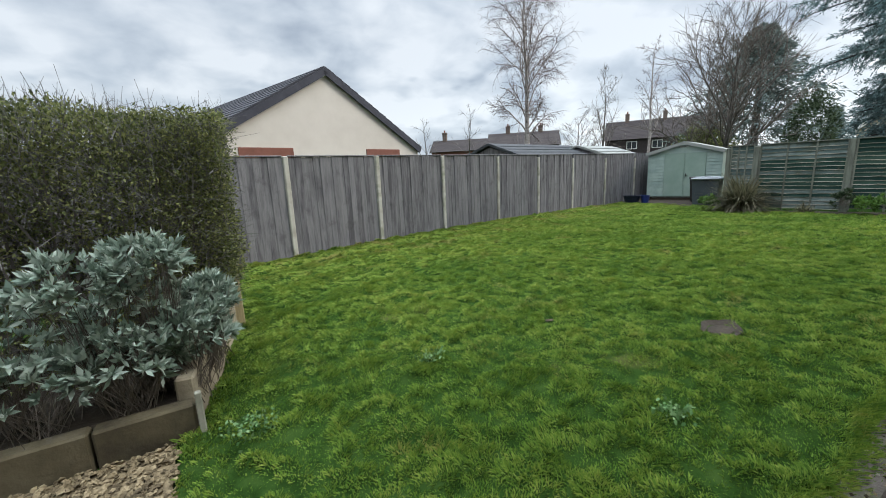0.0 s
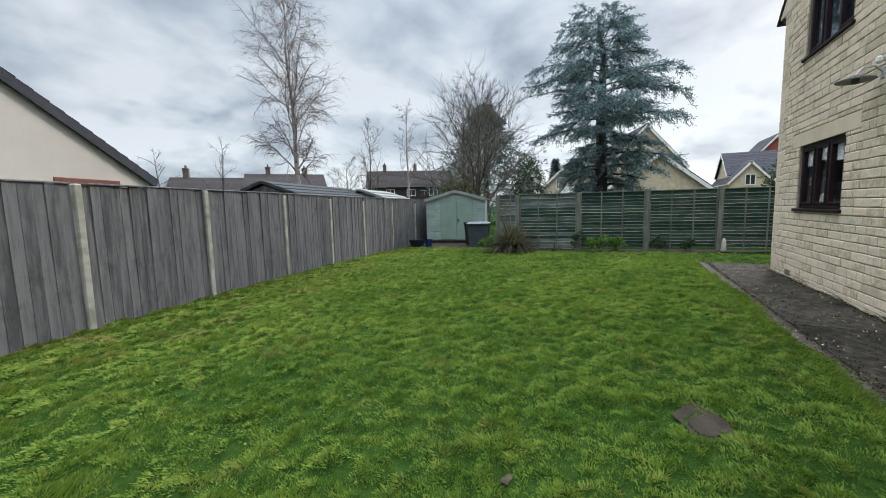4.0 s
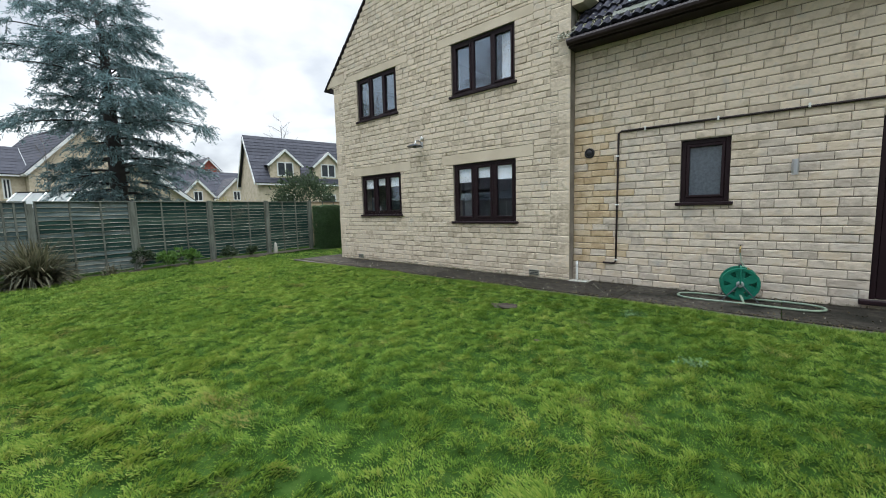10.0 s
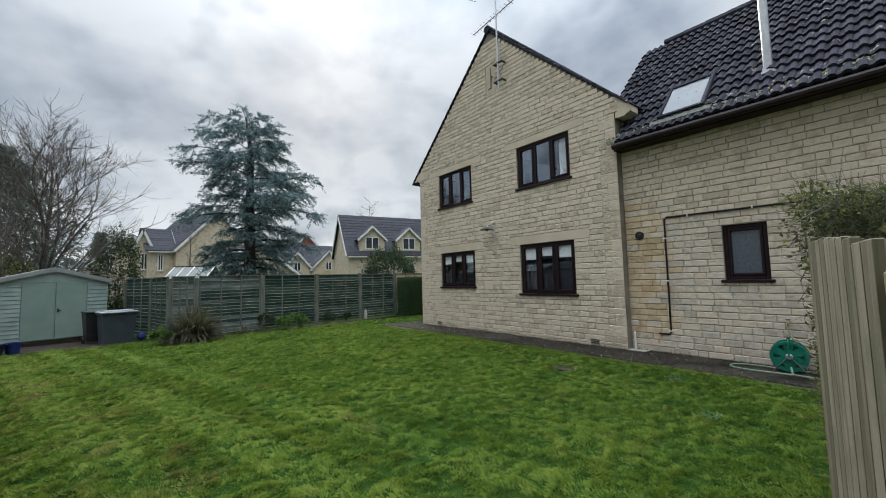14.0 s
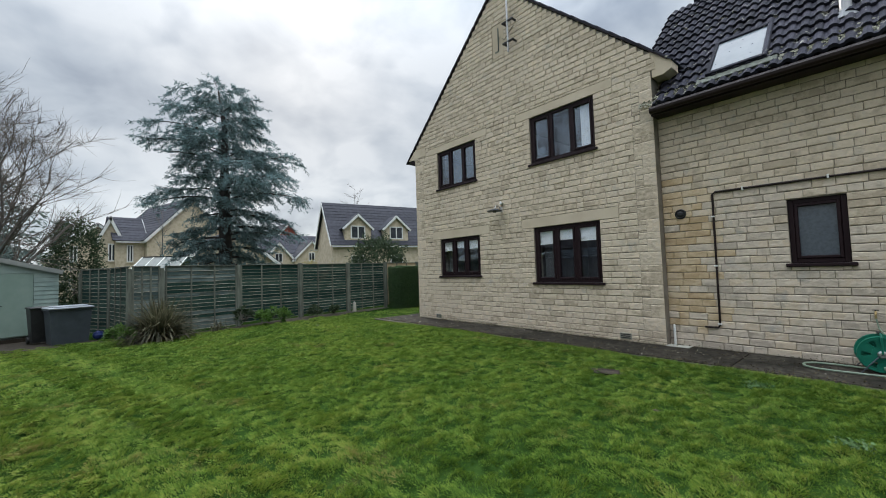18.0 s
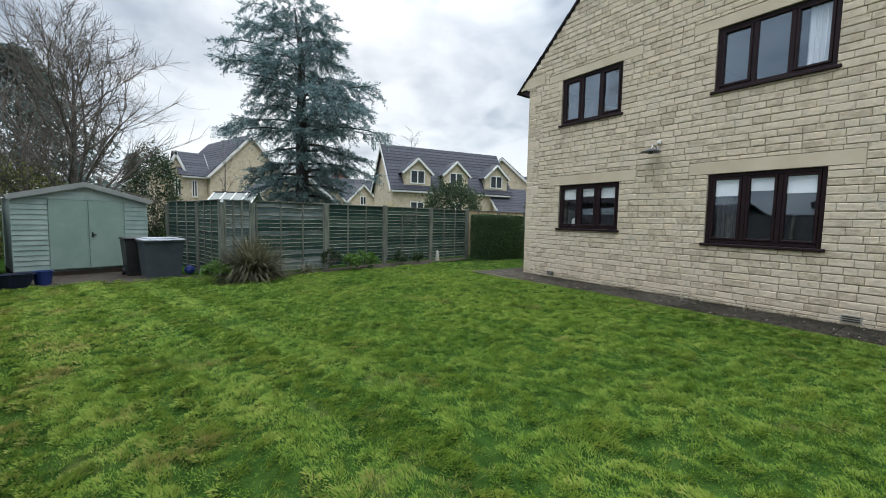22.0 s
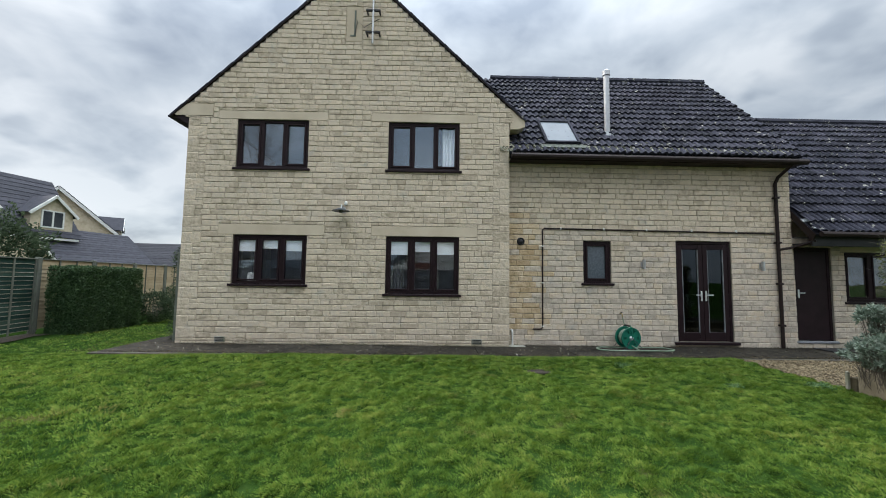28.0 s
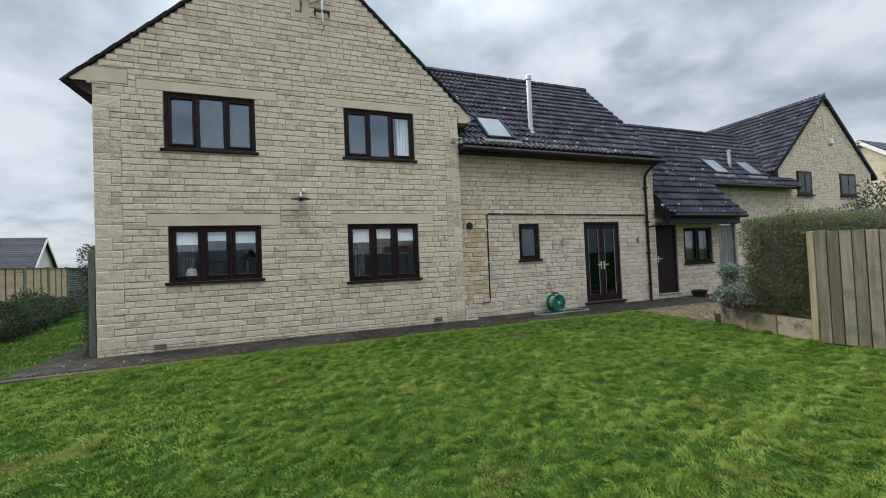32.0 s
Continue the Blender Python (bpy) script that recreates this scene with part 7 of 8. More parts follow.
def strap_clump(name, label, base, H, count, leaf, width, seed, arch=1.0):
    rng = np.random.default_rng(seed)
    t = thing(name, label, "plant", base)
    a = rng.uniform(0, 2 * np.pi, count)
    L = H * rng.uniform(.6, 1.3, count)
    tilt = rng.uniform(.1, 1.1, count) * arch
    o = np.c_[np.cos(a), np.sin(a), np.zeros(count)]
    side = np.c_[-np.sin(a), np.cos(a), np.zeros(count)] * width * rng.uniform(.6, 1.2, count)[:, None]
    b = rng.normal(0, .07, (count, 3)) * np.array([1.6, 1.6, 0])
    pts = [b]
    for s in (.35, .7, 1.0):
        ang = tilt * (.5 + 1.1 * s)
        pts.append(b + o * (np.sin(ang) * L * s)[:, None] + np.array([0, 0, 1]) * (np.cos(ang * .85) * L * s)[:, None])
    w = [1, .95, .7, .12]
    q = np.concatenate([np.stack([pts[i] - side * w[i], pts[i] + side * w[i], pts[i + 1] + side * w[i + 1], pts[i + 1] - side * w[i + 1]], 1) for i in range(3)])
    part("leaves", quads("leaves", q, leaf), leaf, t, kind="stuff")
    return t


build_cedar()


bare_tree("birch_tree", "tall leafless silver birch with fine hanging twigs", (19.2, 20.0, -.3), 14.2, 3.5, 71, M_BIRCH, M_BIRCHTWIG, 4, droop=.55, upright=1.4, trunk_r=.20, first=.24, kids=(36, 12, 11, 6), twig_r=.0062, oval=True)
bare_tree("birch_tree", "slender far birch without leaves", (39.2, 24.0, -.3), 13.0, 3.0, 72, M_BIRCH, M_BIRCHTWIG, 4, droop=.3, upright=1.4, trunk_r=.17, first=.3, kids=(16, 7, 6, 4), twig_r=.012)
bare_tree("ash_tree", "spreading leafless tree behind the shed", (22.8, 9.9, -.3), 7.4, 5.0, 73, M_BARK, M_TWIG, 4, upright=1.0, trunk_r=.17, first=.05, kids=(34, 11, 9, 6), twig_r=.009)
bare_tree("ash_tree", "leafless tree with upright stems", (32.3, 24.2, -.3), 9.3, 3.4, 74, M_BARK, M_TWIG, 4, upright=1.5, trunk_r=.14, first=.08, kids=(13, 7, 6, 4), twig_r=.012)
bare_tree("ash_tree", "dense leafless scrub tree", (30.2, 25.2, -.3), 5.6, 3.6, 75, M_BARK, M_TWIG, 4, upright=.7, trunk_r=.14, first=.08, kids=(14, 7, 6, 4), twig_r=.012)
bare_tree("ash_tree", "small far leafless tree", (23.2, 32.6, -.3), 7.6, 2.3, 76, M_BARK, M_TWIG, 3, upright=1.2, trunk_r=.12, first=.3, kids=(12, 8, 6, 4), twig_r=.013)
bare_tree("ash_tree", "small far leafless tree", (22.0, 39.3, -.3), 6.8, 2.6, 77, M_BARK, M_TWIG, 3, upright=.9, trunk_r=.12, first=.3, kids=(12, 8, 6, 4), twig_r=.014)
bare_tree("cherry_tree", "small bare garden tree behind the far houses", (36.5, -12.5, 1.5), 8.3, 2.6, 78, M_BARK, M_TWIG, 3, upright=.5, trunk_r=.1, first=.6, kids=(9, 7, 5, 4), twig_r=.012)
bare_tree("cherry_tree", "thin bare tree by the stone houses", (40.0, 3.2, -.2), 7.0, 2.0, 79, M_BARK, M_TWIG, 3, upright=1.1, trunk_r=.1, first=.3, kids=(9, 7, 5, 4), twig_r=.012)
round_bush("holly_tree", "domed dark evergreen beyond the lap fence", (26.0, 7.6, 0), 1.0, 1.0, 2.35, 6500, M_BUSHLEAF, .13, 81, "tree")
bare_tree("ash_tree", "leafless scrub tree tangled with ivy", (24.2, 11.4, -.3), 4.6, 2.6, 98, M_BARK, M_TWIG, 4, upright=.9, trunk_r=.14, first=.08, kids=(18, 8, 7, 5), twig_r=.008)
needle_tree("conifer", "tall cone-shaped dark conifer behind the bare tree", (36.0, 13.8, -.2), 10.8, 8.6, 97, count=13000, size=.42)
needle_tree("conifer", "small far pointed conifer", (48, 9.4, 0), 6.6, 1.5, 83, count=3500, size=.4)
needle_tree("conifer", "small far pointed conifer", (52, 13.5, 0), 5.6, 1.7, 84, count=3500, size=.4)
round_bush("laurel_tree", "rounded evergreen tree behind the lap fence", (18.4, -4.1, -.1), 1.35, 1.5, 1.75, 9000, M_BUSHLEAF, .13, 85, "tree")
round_bush("ivy_thicket", "brown ivy-clad thicket behind the shed", (23.7, 11.5, -.2), 1.4, 1.6, 1.75, 7000, M_PRIVET, .13, 86)
round_bush("shrub", "round dark shrub against the pale fence", (14.2, -5.15, -.05), .5, .5, .5, 2600, M_BUSHLEAF, .07, 87)
round_bush("shrub", "round dark shrub against the pale fence", (14.3, -6.4, -.05), .55, .5, .6, 2600, M_BUSHLEAF, .07, 88)
round_bush("shrub", "yellow flowering shrub behind the fence", (16.0, .5, .5), .35, .4, .75, 900, M_YELLOW, .06, 89)
round_bush("shrub", "yellow flowering shrub behind the fence", (16.1, -.6, .5), .35, .4, .7, 800, M_YELLOW, .06, 90)
hedge("clipped_hedge", "dark clipped hedge block before the pale fence", (14.15, -4.5, -.1), (15.0, -2.45, 1.58), 52000, 0, M_BOX, .05, 91, depth=.05, lump=.03, core=.1)
strap_clump("phormium", "large clump of arching bronze-green strap leaves", (13.85, 5.45, ground_z(13.8, 5.4)), 1.0, 1100, M_STRAP, .017, 92, arch=1.3)
strap_clump("strap_plant", "small tuft of pale strap leaves at the fence", (14.1, 4.1, ground_z(14, 4)), .32, 90, M_STRAP, .01, 93)
rosette_shrub("border_plant", "bright green leafy border plant", [(14.05, 2.5, .16, .26), (13.95, 2.85, .12, .22), (14.1, 2.15, .12, .2)], 110, M_GREENLEAF, .13, .05, 94, per=9)
rosette_shrub("border_plant", "low green border plant by the fence", [(13.75, 6.35, .08, .22), (13.6, 6.15, .06, .2)], 60, M_GREENLEAF, .12, .06, 95, per=9)
rosette_shrub("border_plant", "dark low border plant by the fence", [(14.3, 3.3, .2, .3), (14.4, 1.0, .06, .25), (14.6, .2, .06, .2)], 110, M_BUSHLEAF, .11, .05, 96, per=9)


# ---- garden things ----
M_NAVY = mat("navy_plastic", [(0.010, 0.014, 0.035), (0.018, 0.024, 0.055)], 5, 0.5, 0.1, 30)


def build_bins():
    b = thing("storage_bin", "slate-grey lidded garden bin beside the shed", "bin", (15.75, 7.32, ground_z(15.75, 7.32) + .012), rz=14)
    part("body", Shape().add([(-.3, -.36, 0), (.3, -.36, 0), (.3, .36, 0), (-.3, .36, 0), (-.36, -.42, .92), (.36, -.42, .92), (.36, .42, .92), (-.36, .42, .92)], [(3, 2, 1, 0), (4, 5, 6, 7), (0, 1, 5, 4), (1, 2, 6, 5), (2, 3, 7, 6), (3, 0, 4, 7)]), M_BIN, b)
    part("rim", Shape().box(-.39, .39, -.45, .45, .89, .93, c=.01), M_BIN, b)
    part("lid", Shape().box(-.42, .40, -.46, .46, .932, .985, c=.02).box(-.3, .3, -.36, .36, .98, 1.01, c=.015), M_BINLID, b, "pale grey lid")
    part("lid_handle", Shape().box(-.46, -.41, -.12, .12, .94, .97, c=.008), M_BINLID, b)
    c = thing("wheelie_bin", "dark wheeled bin against the shed", "bin", (16.3, 7.85, ground_z(16.3, 7.85) + .012), rz=14)
    part("body", Shape().add([(-.22, -.22, .06), (.22, -.22, .06), (.22, .22, .06), (-.22, .22, .06), (-.28, -.28, .95), (.28, -.28, .95), (.28, .28, .95), (-.28, .28, .95)], [(3, 2, 1, 0), (4, 5, 6, 7), (0, 1, 5, 4), (1, 2, 6, 5), (2, 3, 7, 6), (3, 0, 4, 7)]), M_BLACK, c)
    part("lid", Shape().box(-.31, .31, -.3, .3, .95, 1.0, c=.015), M_BLACK, c)
    for y in (-.24, .24):
        part("wheel", Shape().lathe([(.02, -.03), (.1, -.03), (.1, .03), (.02, .03)], 14, Matrix.Translation((.2, y, .1)) @ Matrix.Rotation(math.pi / 2, 4, "X")), M_BLACK, c)
    solo("blue_bucket", Shape().lathe([(.13, 0), (.17, .30), (.18, .31), (.155, .31), (.12, .02)], 18, pose(15.4, 9.45, ground_z(15.4, 9.45) + .01)), M_BLUE, "dark blue plastic bucket by the shed", "bucket")
    solo("blue_tub", Shape().lathe([(.24, 0), (.33, .27), (.36, .30), (.315, .30), (.30, .24), (.02, .23)], 20, pose(15.1, 9.85, ground_z(15.1, 9.85) + .01, 0, 3, 0)), M_NAVY, "round navy plastic tub of soil by the shed", "tub")
    # rounded blue shape stands for a bag next to the bin
    solo("blue_bag", Shape().lathe([(.02, 0), (.11, .05), (.13, .13), (.1, .21), (.02, .25)], 12, pose(15.75, 6.7, ground_z(15.75, 6.7) + .01)), M_BLUE, "small blue plastic bag in the border", "ball")
    # small pale figure by the fence
    g = Shape().lathe([(.075, 0), (.085, .04), (.06, .14), (.07, .2), (.05, .25), (.055, .3), (.04, .36), (.01, .40)], 12)
    g.smooth = True
    solo("garden_statue", g, M_POST, "small pale stone garden statue by the fence", "statue", m=pose(14.75, -.72, ground_z(14.7, -.7)))
    solo("black_tub", Shape().lathe([(.17, 0), (.22, .18), (.235, .2), (.205, .2), (.15, .03)], 18, pose(-4.0, PY + .32, .012)), M_BLACK, "empty black plastic tub by the back door", "tub")
    solo("door_mat", Shape().box(-3.75, -2.95, PY + .1, PY + .55, .012, .03, c=.006), M_BLACK, "dark rubber mat outside the back door", "mat")
    p = thing("side_screen", "narrow dark timber screen at the house corner", "screen", (10.76, -.98, 0))
    part("post", Shape().box(-.05, .05, -.05, .05, -.05, 1.9, c=.008), M_OLDPOST, p)
    for k in range(6):
        part("board", Shape().box(-.012, .012, -.19 - k * .14, -.06 - k * .14, .04, 1.84, c=.003), M_OLDPOST, p)
    m = thing("manhole_patch", "sunken earthy drain cover in the lawn", "drain cover", (3.6, 1.47, -.006))
    rim = Shape()
    k = 26
    pts = [((.235 + .035 * math.sin(3 * a + .7) + .02 * math.sin(7 * a)) * math.cos(a), (.15 + .025 * math.sin(2 * a) + .015 * math.sin(5 * a + 1)) * math.sin(a)) for a in [2 * math.pi * i / k for i in range(k)]]
    rim.add([(0, 0, .0)] + [(x * .6, y * .6, -.012) for x, y in pts] + [(x, y, .012) for x, y in pts], [(0, i + 1, (i + 1) % k + 1) for i in range(k)] + [(i + 1, k + i + 1, k + (i + 1) % k + 1, (i + 1) % k + 1) for i in range(k)])
    part("earth_rim", rim, M_SOIL, m, "scuffed dark earth round the cover")
    part("cover", Shape().lathe([(.11, -.03), (.11, .0), (.1, .004), (.02, .003)], 14, Matrix.Diagonal((1.2, .8, 1, 1))), M_SOIL, m, "earth-stained round cover")
    # interior glimpses
    solo("kettle", Shape().lathe([(.09, 0), (.1, .04), (.085, .16), (.05, .2), (.012, .21)], 14, pose(9.25, GY - .30, 1.30)), M_WHITE, "white kettle on the inner window ledge", "kettle")
    solo("window_ledge", Shape().box(8.02, 9.50, GY - .50, GY - .16, 1.25, 1.285, c=.004), M_BLIND, "white inner window ledge", "ledge")


build_bins()

# ---- houses beyond the garden ----
M_RENDER = mat("cream_render", [(0.50, 0.45, 0.395), (0.56, 0.51, 0.45)], 1.2, 0.9, 0.15, 60)
M_FARSTONE = mat("far_buff_stone", [(0.4290, 0.3575, 0.2508), (0.5460, 0.4615, 0.3366), (0.6240, 0.5330, 0.3960)], 3.5, 0.92, 0.5, 14, detail=8)
M_FARTILE = mat("far_dark_tile", [(0.0275, 0.0284, 0.0375), (0.0500, 0.0500, 0.0630)], 4, 0.8, 0.4, 20, 0.3)
M_BROWNTILE = mat("far_brown_tile", [(0.0228, 0.0174, 0.0175), (0.0390, 0.0310, 0.0294)], 4, 0.85, 0.4, 20, 0.3)
M_REDBRICK = mat("red_brick", [(0.15, 0.06, 0.042), (0.21, 0.085, 0.06)], 4, 0.9, 0.3, 30)
M_CHIMNEY = mat("weathered_chimney_brick", [(0.10, 0.075, 0.062), (0.16, 0.12, 0.10)], 4, 0.9, 0.3, 30)
M_REDGABLE = mat("bright_red_brick", [(0.26, 0.07, 0.045), (0.34, 0.10, 0.065)], 4, 0.9, 0.3, 30)
M_FELT = mat("grey_felt", [(0.036, 0.04, 0.045), (0.055, 0.06, 0.065)], 3, 0.9, 0.2, 60)


def house(name, label, loc, rz, w, d, ze, zr, wall, roof, apex=0.0, windows=(), dormers=(), chimneys=(), over=.3, trim=M_WHITE, hip=0.0, rows=14, base=-.3):
    """Gables face local -y and +y, the ridge runs along y; the front gable stands at y = 0, the rest behind it.
    windows: (face, along, z, width, height), face 'f' front gable, 'l' the side at -x, 'r' the side at +x; dormers: (side, y, width, z, rise)."""
    h = thing(name, label, "house", loc, rz)
    X = w / 2
    part("wall", Shape().prism([(-X, base), (X, base), (X, ze), (apex, zr - .05), (-X, ze)], 0, d), wall, h)
    for sg in (-1, 1):
        run = (X - sg * apex)
        sl = (zr - ze) / run
        L = math.hypot(run, zr - ze) * (1 + over / run)
        ang = math.atan(sl)
        m = Matrix.Translation((apex, 0, zr + .05)) @ (Matrix.Rotation(ang, 4, "Y") if sg > 0 else Matrix.Diagonal((-1, 1, 1, 1)) @ Matrix.Rotation(ang, 4, "Y"))
        deck = part("roof", Shape().box(0, L - .03, -over * .8 + .01, d + over * .8 - .01, -.03, .015, m), roof, h)
        for i in range(rows):
            a, step = L * i / rows, L / rows
            part("tile_course", Shape().box(0, step * 1.06, -over * .8, d + over * .8, .0, .05, m @ Matrix.Translation((a, 0, .0)) @ Matrix.Rotation(-.06, 4, "Y"), c=.004), roof, deck)
        if trim:
            m = Matrix.Translation((apex, 0, zr)) @ (Matrix.Rotation(ang, 4, "Y") if sg > 0 else Matrix.Diagonal((-1, 1, 1, 1)) @ Matrix.Rotation(ang, 4, "Y"))
            part("bargeboard", Shape().box(0, L, -over * .8 - .04, -over * .8, -.17, .04, m), trim, h)
            ex = sg * (X + over * .9)
            part("gutter", Shape().box(ex - .05, ex + .05, -over * .5, d, ze - over * sl - .1, ze - over * sl + .02), trim, h)
    for face, u, z, ww, hh in windows:
        if face == "f":
            m = Matrix.Translation((u, -.02, z))
        elif face == "l":
            m = Matrix.Translation((-X - .02, u, z)) @ Matrix.Rotation(-math.pi / 2, 4, "Z")
        else:
            m = Matrix.Translation((X + .02, u, z)) @ Matrix.Rotation(math.pi / 2, 4, "Z")
        win = part("window", Shape().box(-ww / 2, -ww / 2 + .08, -.03, .05, 0, hh, m).box(ww / 2 - .08, ww / 2, -.03, .05, 0, hh, m).box(-ww / 2 + .08, ww / 2 - .08, -.03, .05, 0, .08, m).box(-ww / 2 + .08, ww / 2 - .08, -.03, .05, hh - .08, hh, m).box(-.04, .04, -.028, .05, .08, hh - .08, m), trim or M_WHITE, h)
        part("pane", Shape().box(-ww / 2 + .08, ww / 2 - .08, -.005, .01, .08, hh - .08, m), M_FARGLASS, win)
        part("sill", Shape().box(-ww / 2 - .08, ww / 2 + .08, -.07, .0, -.09, -.004, m), wall, win)
    for sg, y, ww, z, rise in dormers:
        # gabled dormer flush with the side wall
        m = Matrix.Translation((sg * X, y, 0)) @ Matrix.Rotation(sg * math.pi / 2, 4, "Z")
        dm = part("dormer", Shape().prism([(-ww / 2, z), (ww / 2, z), (ww / 2, z + rise * .5), (0, z + rise), (-ww / 2, z + rise * .5)], -.04, 2.2, m), wall, h)
        for s2 in (-1, 1):
            ang = math.atan2(rise * .5, ww / 2)
            L = math.hypot(rise * .5, ww / 2) + .28
            mm = m @ Matrix.Translation((0, 0, z + rise + .03)) @ (Matrix.Rotation(ang, 4, "Y") if s2 > 0 else Matrix.Diagonal((-1, 1, 1, 1)) @ Matrix.Rotation(ang, 4, "Y"))
            part("dormer_roof", Shape().box(0, L, -.2, 2.2, .0, .07, mm), roof, dm)
            part("bargeboard", Shape().box(0, L, -.26, -.2, -.1, .06, mm), M_WHITE, dm)
        fw, fh = ww * .55, rise * .52
        part("dormer_window", Shape().box(-fw / 2, -fw / 2 + .09, -.09, -.03, z + .12, z + .12 + fh, m).box(fw / 2 - .09, fw / 2, -.09, -.03, z + .12, z + .12 + fh, m).box(-.045, .045, -.09, -.03, z + .12, z + .12 + fh, m).box(-fw / 2 + .09, fw / 2 - .09, -.088, -.03, z + .12, z + .2, m).box(-fw / 2 + .09, fw / 2 - .09, -.088, -.03, z + .04 + fh, z + .12 + fh, m), M_WHITE, dm)
        part("pane", Shape().box(-fw / 2 + .09, fw / 2 - .09, -.06, -.04, z + .2, z + .05 + fh, m), M_FARGLASS, dm)
    for x, y, zt in chimneys:
        c = part("chimney", Shape().box(x - .4, x + .4, y - .3, y + .3, zr - 1.2, zt, c=.02).box(x - .45, x + .45, y - .35, y + .35, zt - .18, zt - .08), M_CHIMNEY, h)
        for q in (-.18, .18):
            part("chimney_pot", Shape().lathe([(.1, zt), (.085, zt + .3), (.1, zt + .33)], 8, Matrix.Translation((x + q, y, 0))), M_REDBRICK, c)
    return h


# bungalow beyond the grey fence
house("bungalow", "cream-rendered bungalow gable with a slate roof", (3.93, 13.71, 0), 17.4, 8.4, 11, 2.42, 4.86, M_RENDER, M_SLATE, over=.10, trim=M_FARTILE, windows=())
for _a, _b in ((-3.06, -1.38), (1.5, 3.15)):
    solo("brick_window_head", Shape().box(_a, _b, -.03, .05, 2.0, 2.34, c=.01), M_REDBRICK, "red brick soldier course over a bungalow window", "brickwork", kind="structure", m=pose(3.93, 13.71, 0, 0, 0, 17.4))
S = -90
house("stone_house", "buff stone house with a broad gable and white bargeboards", (45, .28, 0), S + 17, 7.35, 9, 5.04, 9.0, M_FARSTONE, M_FARTILE)
house("stone_house", "buff stone house wing under a low tiled roof", (46.3, 4.3, 0), 10, 3.8, 2.0, 4.97, 6.9, M_FARSTONE, M_FARTILE, windows=[("l", 1.0, 2.9, .45, 1.5)], rows=9)
house("stone_house", "narrow buff stone gable with white trim", (44.4, 6.25, 0), S, 1.6, 4.5, 4.9, 6.75, M_FARSTONE, M_FARTILE, windows=[("f", .1, 3.0, .5, 1.5)], over=.2, rows=8)
house("stone_house", "far buff stone gable with white bargeboards", (45.0, 7.05, 0), S, 6.6, 7, 3.3, 6.2, M_FARSTONE, M_FARTILE, windows=[("f", -1.5, 3.0, .5, 1.3)])
house("stone_house", "low buff stone gable behind the cedar", (30, .3, 0), S, 6.6, 9, 2.1, 4.55, M_FARSTONE, M_FARTILE, apex=.3)
house("stone_house", "buff stone house with three white-trimmed dormers", (33.4, -7.9, 0), 170.1, 5.2, 11, 4.0, 7.5, M_FARSTONE, M_FARTILE, dormers=[(1, 2.1, 2.3, 4.1, 2.1), (1, 5.6, 2.3, 4.1, 2.1), (1, 9.6, 2.3, 4.1, 2.1)], windows=[("r", 2.1, 1.6, 1.2, 1.2), ("r", 5.6, 1.6, 1.2, 1.2)])
house("stone_house", "buff stone house with a long tiled roof", (35.0, -23.2, 0), -143, 7.4, 10, 4.8, 8.2, M_FARSTONE, M_FARTILE, dormers=[(1, 7.3, 2.2, 4.6, 2.3)], windows=[("r", 2.2, 3.6, 1.0, 1.2)])
house("garage", "low garage with a dark tiled roof", (30.3, -16.8, 0), 170, 4.6, 6, 2.3, 4.3, M_FARSTONE, M_FARTILE)
house("stone_house", "small far gable of buff stone", (50, -13.5, 0), S, 4.6, 6, 3.3, 5.6, M_FARSTONE, M_FARTILE, windows=[("f", 0, 3.0, .8, 1.1)])
house("stone_house", "small far house with a white-trimmed gable", (50, -9.4, 0), S, 3.4, 8, 3.4, 5.3, M_FARSTONE, M_FARTILE, windows=[("f", 0, 2.9, .9, 1.1)])
house("stone_house", "far house with a long dark roof", (55, -8.0, 0), 180, 6, 14, 4.2, 6.6, M_FARSTONE, M_FARTILE)
house("brick_house", "far red brick gable house", (60, -14.1, 0), S, 4.4, 7, 6.5, 9.0, M_REDGABLE, M_FARTILE)
house("terraced_house", "brown-tiled terrace with chimneys and white windows", (60.5, 44.5, 0), -149.3, 7.0, 15, 5.2, 8.1, M_BROWNTILE, M_BROWNTILE, trim=None, windows=[("r", 4.0, 3.5, 1.5, 1.2), ("r", 7.6, 3.5, 1.5, 1.2), ("r", 11.5, 3.5, 1.5, 1.2)], chimneys=[(0, 3.0, 9.3), (0, 8.5, 9.3)])
house("terraced_house", "dark-roofed house with two chimneys", (37.2, 47.2, 0), -132, 7.4, 9.5, 4.3, 6.3, M_BROWNTILE, M_BROWNTILE, trim=None, chimneys=[(0, 2.6, 7.3), (0, 7.2, 7.2)])
house("brick_house", "red-tiled house end beyond the fences", (30.6, 52.0, 0), -132, 6.0, 9, 4.1, 5.7, M_REDBRICK, M_BROWNTILE, trim=None, chimneys=[(0, 1.5, 6.9)])
house("outbuilding", "grey felt-roofed shed behind the grey fence", (9.6, 12.2, 0), -76.8, 2.6, 6.0, 1.8, 2.27, M_BOARD, M_FELT, trim=None, rows=4, over=.15)
house("outbuilding", "pale-roofed shed behind the grey fence", (15.0, 12.6, 0), -76.8, 2.6, 3.6, 1.75, 2.2, M_BOARD, M_SHEDROOF, trim=None, rows=3, over=.15)
house("terraced_house", "dark-roofed house far beyond the boundary fence", (-27.5, -6.5, 0), 90, 8, 10, 4.6, 8.0, M_FARSTONE, M_FARTILE)
